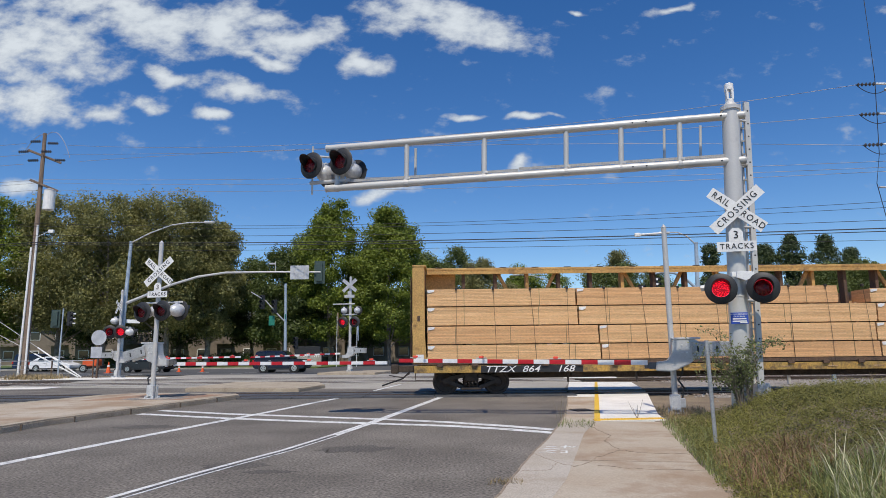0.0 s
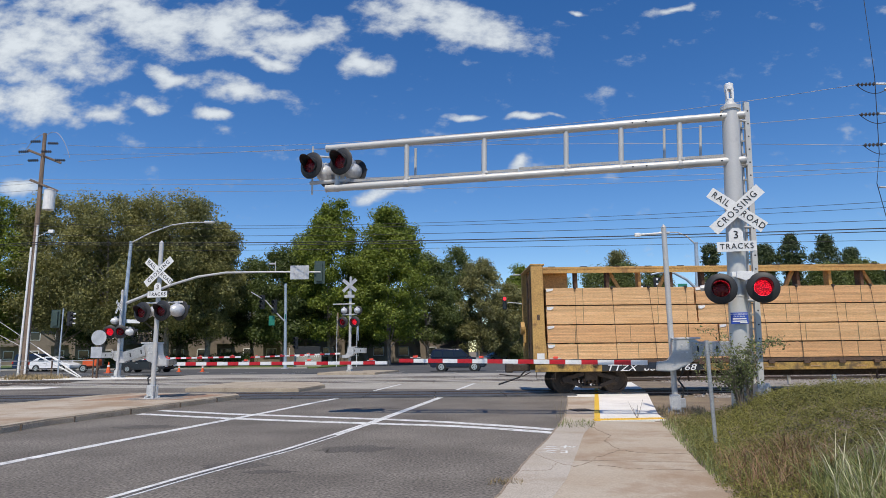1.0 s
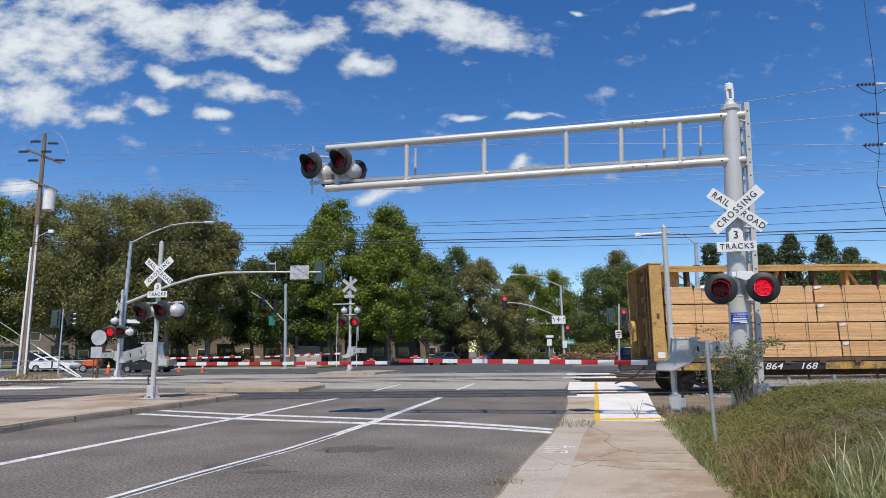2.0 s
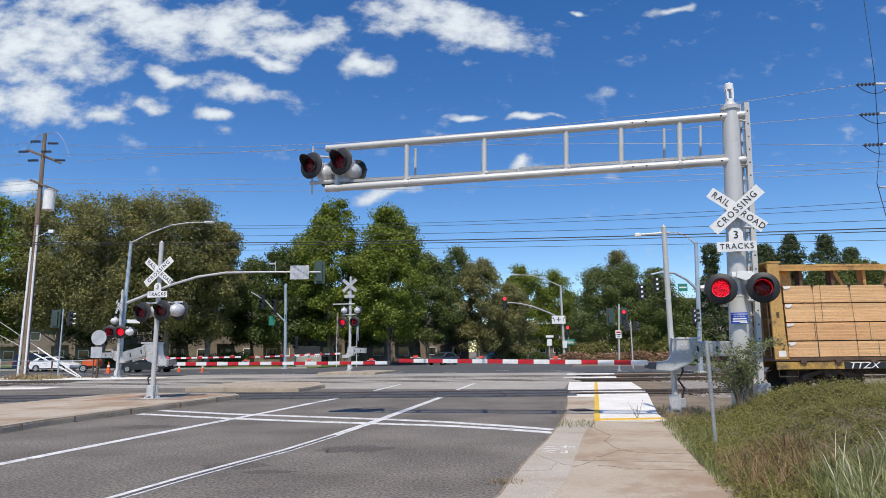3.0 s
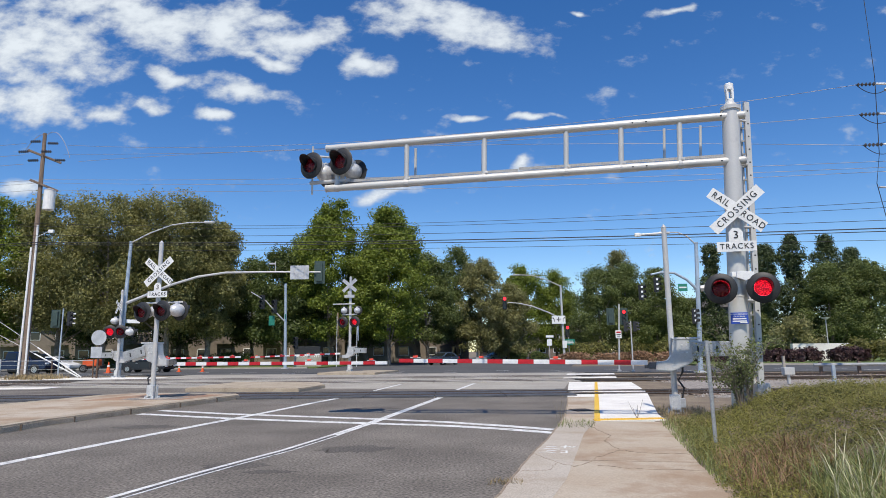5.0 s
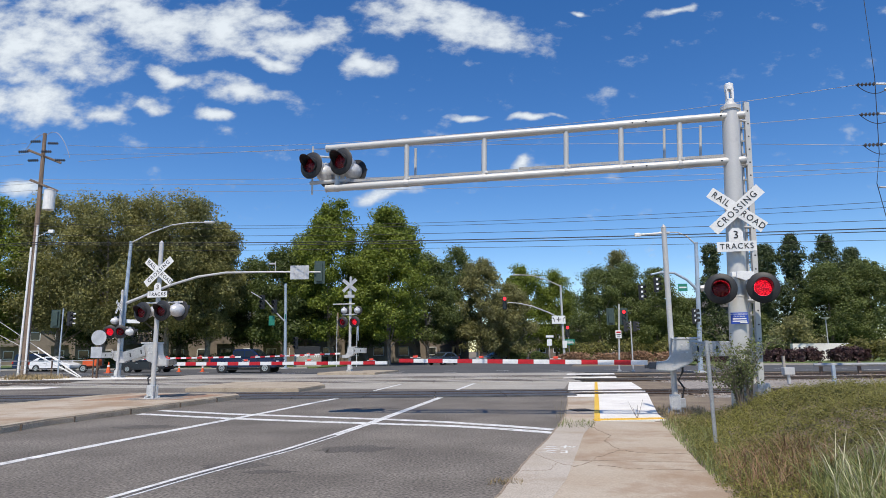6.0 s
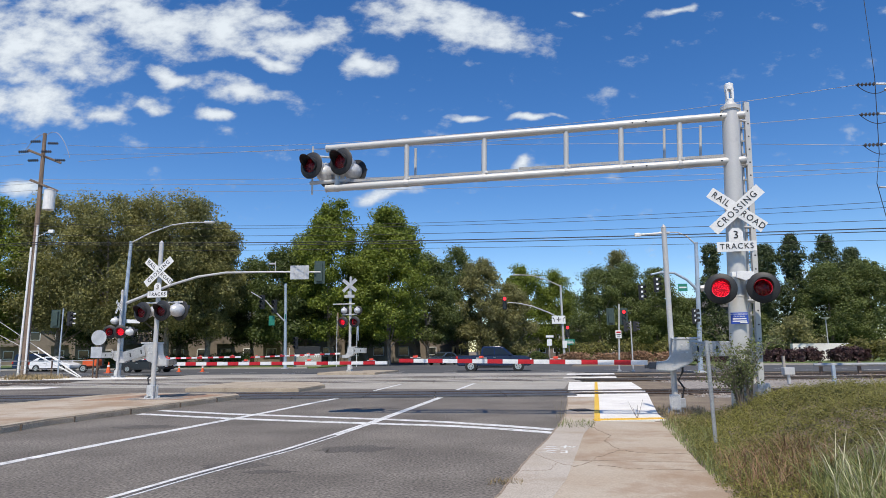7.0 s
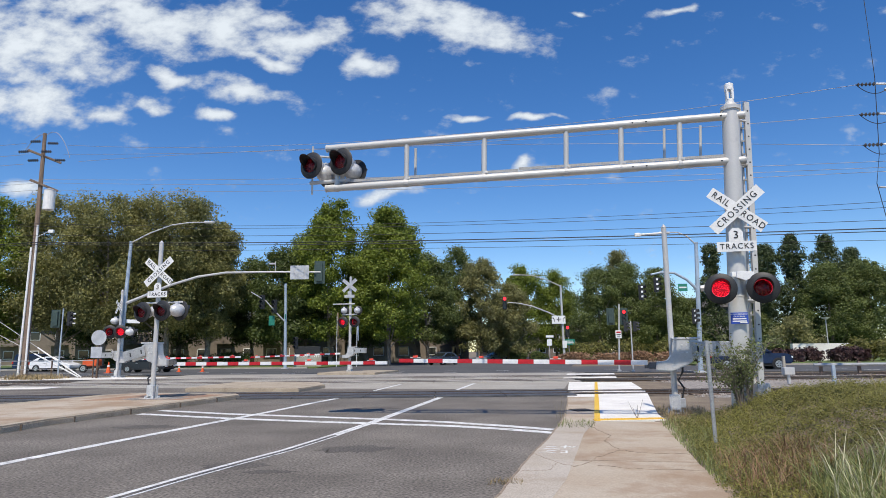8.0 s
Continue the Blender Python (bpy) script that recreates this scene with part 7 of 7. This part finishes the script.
def wheel_part(th, x, y, r, name="wheel"):
    s = 1 if y > 0 else -1
    w = part(name, rod(B(), (0, -0.11, 0), (0, 0.11, 0), r, None, 24), RUBBER, th, "black tyre on an alloy rim")
    w.matrix_basis = pose(x, y, r)
    part("rim", rod(B(), (0, s * 0.105, 0), (0, s * 0.118, 0), r * 0.64, None, 20), CHROME, w)
    for k in range(5):
        a = k * math.tau / 5
        bm = B()
        box(bm, r * 0.36 * math.cos(a + 0.62), s * 0.119, r * 0.36 * math.sin(a + 0.62), r * 0.26, 0.008, r * 0.13, None)
        part("rim_opening", bm, BLACK, w)
    return w


def vehicle(name, label, m, body, cabin, half, wheels, r, ma, windows, tumble=0.12):
    """Front towards +x."""
    th = thing(name, label, "car" if name != "pickup_truck" else "pickup truck", m)
    bm = loft(B(), body, half, 0.04)
    bmesh.ops.bevel(bm, geom=[e for e in bm.edges if e.calc_length() > 0.15], offset=0.06, segments=3, affect="EDGES")
    part("body", bm, ma, th, "glossy painted body", True)
    bm = loft(B(), cabin, half - 0.06, tumble)
    bmesh.ops.bevel(bm, geom=[e for e in bm.edges if e.calc_length() > 0.15], offset=0.05, segments=3, affect="EDGES")
    part("cabin", bm, ma, th, "painted roof and pillars", True)
    zs = [z for _, z in cabin]
    lo, hi = min(zs), max(zs)
    for win in windows:
        for sy in (-1, 1):
            bm = B()
            vs = []
            for x, z in win:
                hw = (half - 0.06) * (1 - tumble * max(0.0, (z - lo) / (hi - lo)) ** 1.5) + 0.004
                vs.append(bm.verts.new((x, sy * hw, z)))
            f = bm.faces.new(vs)
            r2 = bmesh.ops.extrude_face_region(bm, geom=[f])
            for v in r2["geom"]:
                if isinstance(v, bmesh.types.BMVert):
                    v.co.y += sy * 0.01
            bmesh.ops.recalc_face_normals(bm, faces=bm.faces[:])
            part("side_window", bm, GLASS_DARK, th, "dark tinted side window")
    # windscreens over the sloping ends of the cabin
    front_lo = max((q for q in cabin if q[1] < lo + 0.1), key=lambda q: q[0])
    front_hi = max((q for q in cabin if q[1] > hi - 0.12), key=lambda q: q[0])
    rear_lo = min((q for q in cabin if q[1] < lo + 0.1), key=lambda q: q[0])
    rear_hi = min((q for q in cabin if q[1] > hi - 0.12), key=lambda q: q[0])
    for nm, a, b, s in (("windscreen", front_lo, front_hi, 1), ("rear_window", rear_lo, rear_hi, -1)):
        bm = B()
        p, q = Vector((a[0], 0, a[1])), Vector((b[0], 0, b[1]))
        nrm = Vector(((q.z - p.z), 0, -(q.x - p.x))).normalized() * 0.012
        if nrm.x * s < 0:
            nrm = -nrm
        vs = []
        for t, hw in ((0.12, half - 0.16), (0.90, half * (1 - tumble) - 0.16)):
            for sy in (-1, 1):
                c = p.lerp(q, t) + nrm
                vs.append(bm.verts.new((c.x, sy * hw, c.z)))
        bm.faces.new((vs[0], vs[1], vs[3], vs[2]))
        r2 = bmesh.ops.extrude_face_region(bm, geom=bm.faces[:])
        for v in r2["geom"]:
            if isinstance(v, bmesh.types.BMVert):
                v.co += nrm * 0.8
        bmesh.ops.recalc_face_normals(bm, faces=bm.faces[:])
        part(nm, bm, GLASS_DARK, th)
    x0, x1 = min(x for x, _ in body), max(x for x, _ in body)
    zb = max(z for x, z in body if x < x0 + 0.3)
    zf = max(z for x, z in body if x > x1 - 0.35)
    for sy in (-1, 1):
        part("tail_light", box(B(), x0 + 0.06, sy * (half - 0.10), zb - 0.18, 0.16, 0.22, 0.26, None, 0.03), TAIL, th, "red tail light")
        part("headlight", box(B(), x1 - 0.12, sy * (half - 0.22), zf - 0.12, 0.26, 0.36, 0.15, None, 0.04), HEAD, th, "clear headlight")
        part("mirror", box(B(), front_lo[0] - 0.25, sy * (half + 0.08), lo + 0.12, 0.14, 0.2, 0.14, None, 0.03), ma, th)
        part("door_seam", box(B(), (front_lo[0] + rear_lo[0]) / 2, sy * (half - 0.004), lo - 0.25, 0.012, 0.01, 0.5), BLACK, th)
        part("door_handle", box(B(), (front_lo[0] + rear_lo[0]) / 2 - 0.2, sy * (half + 0.0), lo - 0.10, 0.2, 0.04, 0.04, None, 0.01), CHROME, th)
        part("sill_trim", box(B(), (wheels[0] + wheels[1]) / 2, sy * (half - 0.01), 0.30, abs(wheels[0] - wheels[1]) - 2.4 * r, 0.05, 0.10, None, 0.01), BLACK, th)
    ws = []
    for wx in wheels:
        for sy in (-1, 1):
            part("wheel_arch", rod(B(), (wx, sy * (half - 0.14), r), (wx, sy * (half + 0.005), r), r * 1.17, None, 24), BLACK, th, "dark wheel arch")
            ws.append(wheel_part(th, wx, sy * (half - 0.09), r))
    return th, ws


def lane_pose(x, y0=51.5, z=0.004, flip=0):
    return pose(x, y0 - 0.12 * x, z, 0, 0, -6.84 + flip)


SUV_BODY = [(-2.2, 0.42), (-2.22, 0.95), (-2.16, 1.08), (0.95, 1.10), (1.9, 1.03), (2.2, 0.90), (2.24, 0.45), (2.1, 0.32), (-2.05, 0.32)]
SUV_CABIN = [(-2.14, 1.06), (-2.02, 1.66), (-1.85, 1.74), (0.15, 1.74), (0.35, 1.68), (1.02, 1.08)]
suv, suv_wheels = vehicle("suv", "dark navy boxy sport utility vehicle with roof rails", lane_pose(-13.3), SUV_BODY, SUV_CABIN, 0.90, (-1.28, 1.32), 0.36, NAVY,
    [[(-1.92, 1.15), (-1.22, 1.15), (-1.22, 1.60), (-1.84, 1.60)], [(-1.12, 1.15), (-0.32, 1.15), (-0.32, 1.62), (-1.12, 1.62)], [(-0.22, 1.15), (0.78, 1.15), (0.34, 1.58), (-0.22, 1.62)]])
for sy in (-0.62, 0.62):
    bm = B()
    tube(bm, [(-1.75, sy, 1.76), (-1.6, sy, 1.80), (0.0, sy, 1.80), (0.15, sy, 1.75)], 0.02, 6)
    part("roof_rail", bm, BLACK, suv)
PK_BODY = [(-2.92, 0.55), (-2.95, 1.05), (-2.9, 1.22), (1.25, 1.22), (2.55, 1.16), (2.85, 1.02), (2.93, 0.60), (2.8, 0.42), (-2.75, 0.42)]
PK_CABIN = [(-1.02, 1.18), (-0.94, 1.80), (-0.82, 1.93), (0.55, 1.93), (0.72, 1.88), (1.55, 1.20)]
pickup, pickup_wheels = vehicle("pickup_truck", "blue crew-cab pickup truck with an open bed", lane_pose(-138.0), PK_BODY, PK_CABIN, 1.0, (-1.80, 1.88), 0.40, BLUE_CAR,
    [[(-0.86, 1.28), (0.02, 1.28), (0.02, 1.80), (-0.80, 1.80)], [(0.12, 1.28), (1.24, 1.28), (0.66, 1.78), (0.12, 1.80)]])
part("bed_floor", box(B(), -1.95, 0, 1.225, 1.72, 1.6, 0.02), BLACK, pickup, "dark bed opening")
CAR_BODY = [(-2.15, 0.40), (-2.2, 0.80), (-2.1, 1.0), (0.9, 0.98), (1.8, 0.82), (2.18, 0.68), (2.24, 0.42), (2.1, 0.26), (-2.05, 0.26)]
CAR_CABIN = [(-2.0, 0.96), (-1.45, 1.32), (-0.5, 1.47), (0.0, 1.47), (0.35, 1.40), (1.45, 0.92)]
CAR_WIN = [[(-1.35, 1.02), (-0.55, 1.02), (-0.55, 1.38), (-1.1, 1.30)], [(-0.46, 1.02), (0.98, 1.0), (0.28, 1.36), (-0.46, 1.38)]]
vehicle("hatchback", "white hatchback car waiting at the cross street", pose(-38.9, 64.2, 0.004, 0, 0, -6), CAR_BODY, CAR_CABIN, 0.87, (-1.35, 1.38), 0.32, WHITE_CAR, CAR_WIN)
vehicle("saloon_car", "black car waiting behind the crossing gate", pose(-26.6, 57.6, 0.004, 0, 0, -6), CAR_BODY, CAR_CABIN, 0.88, (-1.35, 1.38), 0.32, BLACK_CAR, CAR_WIN)
vehicle("parked_suv", "blue and white vehicle behind the white car", pose(-41.0, 65.0, 0.004, 0, 0, -4), SUV_BODY, SUV_CABIN, 0.90, (-1.28, 1.32), 0.36, BLUE_CAR, [[(-1.92, 1.15), (0.78, 1.15), (0.34, 1.58), (-1.84, 1.60)]])
vehicle("oncoming_car", "dark blue-grey car standing on the far street", pose(-0.1, 77.0, 0.004, 0, 0, -125), CAR_BODY, CAR_CABIN, 0.88, (-1.35, 1.38), 0.32, GREY_CAR, CAR_WIN)
vehicle("oncoming_car", "silver-grey car farther down the far street", pose(8.0, 97.0, 0.004, 0, 0, -150), CAR_BODY, CAR_CABIN, 0.88, (-1.35, 1.38), 0.32, SILVER, CAR_WIN)
t = thing("road_roller", "small orange work machine behind the white car", "work machine", pose(-32.6, 59.5, 0.004))
part("machine_body", box(B(), 0, 0, 0.85, 1.3, 1.0, 0.6, None, 0.08), CONE, t)
part("machine_frame", box(B(), 0.1, 0, 0.5, 1.7, 0.8, 0.2, None, 0.03), RUST, t)
wheel_part(t, -0.5, -0.5, 0.36)
wheel_part(t, 0.6, -0.5, 0.25)

SUV_X0, SUV_V, PK_X65, PK_V = -13.36, 14.5, -6.17, 20.3
def run(x0, v, t):
    return x0 + v * t
moving_cars.append((suv, [(float(t), lane_pose(run(SUV_X0, SUV_V, t))) for t in range(9)]))
moving_cars.append((pickup, [(float(t), lane_pose(run(PK_X65 - 6.5 * PK_V, PK_V, t) - (1.3 if t == 8 else 0.0))) for t in range(9)]))
for ws, r, v in ((suv_wheels, 0.36, 14.5), (pickup_wheels, 0.45, 20.3)):
    for w in ws:
        at = w.matrix_basis.copy()
        step = math.degrees(v / 30 / r)
        turning_wheels.append((w, [(k / 30, at @ pose(0, 0, 0, 0, step * k, 0)) for k in range(241)]))

# ---------- clouds ----------
def cloud_material():
    ma = bpy.data.materials.new("cloud")
    ma.use_nodes = True
    nt = ma.node_tree
    N, L = nt.nodes.new, nt.links.new
    nt.nodes.remove(nt.nodes["Principled BSDF"])
    tc = N("ShaderNodeTexCoord")
    warp = N("ShaderNodeTexNoise")
    warp.inputs["Scale"].default_value, warp.inputs["Detail"].default_value = 0.006, 3
    L(tc.outputs["Object"], warp.inputs["Vector"])
    sub = N("ShaderNodeVectorMath")
    sub.operation = "SUBTRACT"
    L(warp.outputs["Color"], sub.inputs[0])
    sub.inputs[1].default_value = (0.5, 0.5, 0.5)
    wm = N("ShaderNodeVectorMath")
    wm.operation = "MULTIPLY_ADD"
    L(sub.outputs[0], wm.inputs[0])
    wm.inputs[1].default_value = (120, 0, 90)
    L(tc.outputs["Object"], wm.inputs[2])
    total = None
    for x, z, rx, rz, tilt in CLOUDS:
        d = N("ShaderNodeMapping")
        d.vector_type = "TEXTURE"
        d.inputs["Location"].default_value = (x, 0, z)
        d.inputs["Rotation"].default_value = (0, radians(tilt), 0)
        d.inputs["Scale"].default_value = (rx, 1e6, rz)
        L(wm.outputs[0], d.inputs[0])
        ln = N("ShaderNodeVectorMath")
        ln.operation = "LENGTH"
        L(d.outputs[0], ln.inputs[0])
        mr = N("ShaderNodeMapRange")
        mr.inputs["From Min"].default_value, mr.inputs["From Max"].default_value = 1.55, 0.0
        L(ln.outputs["Value"], mr.inputs["Value"])
        if total is None:
            total = mr.outputs[0]
        else:
            mxn = N("ShaderNodeMath")
            mxn.operation = "MAXIMUM"
            L(total, mxn.inputs[0])
            L(mr.outputs[0], mxn.inputs[1])
            total = mxn.outputs[0]
    mp = N("ShaderNodeMapping")
    mp.inputs["Scale"].default_value = (1.0, 1.0, 1.7)
    mp.inputs["Rotation"].default_value = (0, radians(-14), 0)
    L(tc.outputs["Object"], mp.inputs[0])
    no = N("ShaderNodeTexNoise")
    no.inputs["Scale"].default_value, no.inputs["Detail"].default_value, no.inputs["Roughness"].default_value = 0.011, 9, 0.58
    L(mp.outputs[0], no.inputs["Vector"])
    ad = N("ShaderNodeMath")
    ad.operation = "MULTIPLY_ADD"
    L(total, ad.inputs[0])
    ad.inputs[1].default_value = 0.90
    amp = N("ShaderNodeMath")
    amp.operation = "MULTIPLY_ADD"
    L(no.outputs["Fac"], amp.inputs[0])
    amp.inputs[1].default_value = 1.95
    amp.inputs[2].default_value = -0.65
    L(amp.outputs[0], ad.inputs[2])
    den = N("ShaderNodeMapRange")
    den.interpolation_type = "SMOOTHSTEP"
    den.inputs["From Min"].default_value, den.inputs["From Max"].default_value = 0.46, 1.34
    den.inputs["To Max"].default_value = 0.95
    L(ad.outputs[0], den.inputs["Value"])
    shade = N("ShaderNodeMapRange")
    shade.inputs["From Min"].default_value, shade.inputs["From Max"].default_value = 0.70, 1.25
    shade.inputs["To Min"].default_value, shade.inputs["To Max"].default_value = 0.72, 0.90
    L(ad.outputs[0], shade.inputs["Value"])
    em = N("ShaderNodeEmission")
    em.inputs["Color"].default_value = (0.86, 0.93, 1.0, 1)
    L(shade.outputs[0], em.inputs["Strength"])
    tr = N("ShaderNodeBsdfTransparent")
    mx = N("ShaderNodeMixShader")
    L(den.outputs[0], mx.inputs[0])
    L(tr.outputs[0], mx.inputs[1])
    L(em.outputs[0], mx.inputs[2])
    L(mx.outputs[0], nt.nodes["Material Output"].inputs[0])
    return ma


CLOUDS = ((-1060, 780, 260, 120, 6), (-720, 840, 220, 80, 10), (-1030, 625, 150, 62, 8), (-550, 820, 130, 70, 0), (-390, 800, 170, 55, 8), (-530, 655, 135, 30, 12), (-578, 583, 60, 17, 8),
          (-186, 717, 55, 38, -10), (-60, 860, 140, 60, 10), (90, 810, 140, 55, 14), (-721, 618, 38, 20, 0), (215, 570, 62, 9, 0), (593, 862, 62, 12, 0), (-690, 700, 60, 24, 12), (-450, 735, 70, 18, 12), (350, 835, 26, 8, 10),
          (-835, 600, 60, 22, 0), (-140, 375, 85, 16, -8), (204, 455, 22, 26, 0), (-1040, 411, 50, 20, 0), (-900, 905, 260, 40, 0), (70, 578, 40, 8, 0))
bm = B()
prism(bm, [(-2600, 60), (2600, 60), (2600, 2300), (-2600, 2300)], 0, 0.5, FACE)
cloud_sheet = part("cloud_layer", bm, cloud_material())
tagged(cloud_sheet, "scattered white broken clouds in a blue sky", "clouds", kind="structure")
cloud_sheet.matrix_basis = pose(0, 1500, 0)
drifting.append((cloud_sheet, [(0.0, pose(0, 1500, 0)), (8.0, pose(8.0, 1500, -2.5))]))


# ---------- all that moves ----------
FLIPS = (0.55, 1.15, 1.80, 2.55, 3.23, 3.85, 4.45, 5.10, 5.77, 6.37, 7.05, 7.67)


def motions():
    rows = [(float(t), t * TRAIN_SPEED) for t in range(9)]
    walk(flatcar, [(t, pose(TRAIN_START + d, TRAIN_Y, 0.055)) for t, d in rows])
    walk(flatcar_ahead, [(t, pose(TRAIN_START + CAR_L + 1.7 + d, TRAIN_Y, 0.055)) for t, d in rows])
    for w, dx in wheelsets:
        walk(w, [(t / 10, pose(TRAIN_START + dx + t / 10 * TRAIN_SPEED, TRAIN_Y, 0.49, 0, math.degrees(t / 10 * TRAIN_SPEED / 0.435))) for t in range(81)])
    # the half-glowing balls turn to the glass and away to imitate flashing, turn about
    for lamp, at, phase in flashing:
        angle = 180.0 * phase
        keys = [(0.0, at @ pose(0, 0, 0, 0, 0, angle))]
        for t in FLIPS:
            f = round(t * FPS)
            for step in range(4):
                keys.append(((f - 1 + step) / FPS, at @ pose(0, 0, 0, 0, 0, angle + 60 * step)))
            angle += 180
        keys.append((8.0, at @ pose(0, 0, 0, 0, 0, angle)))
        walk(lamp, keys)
    for v, rows in moving_cars:
        walk(v, rows)
    for w, rows in turning_wheels:
        walk(w, rows)
    for c, rows in drifting:
        walk(c, rows)


motions()
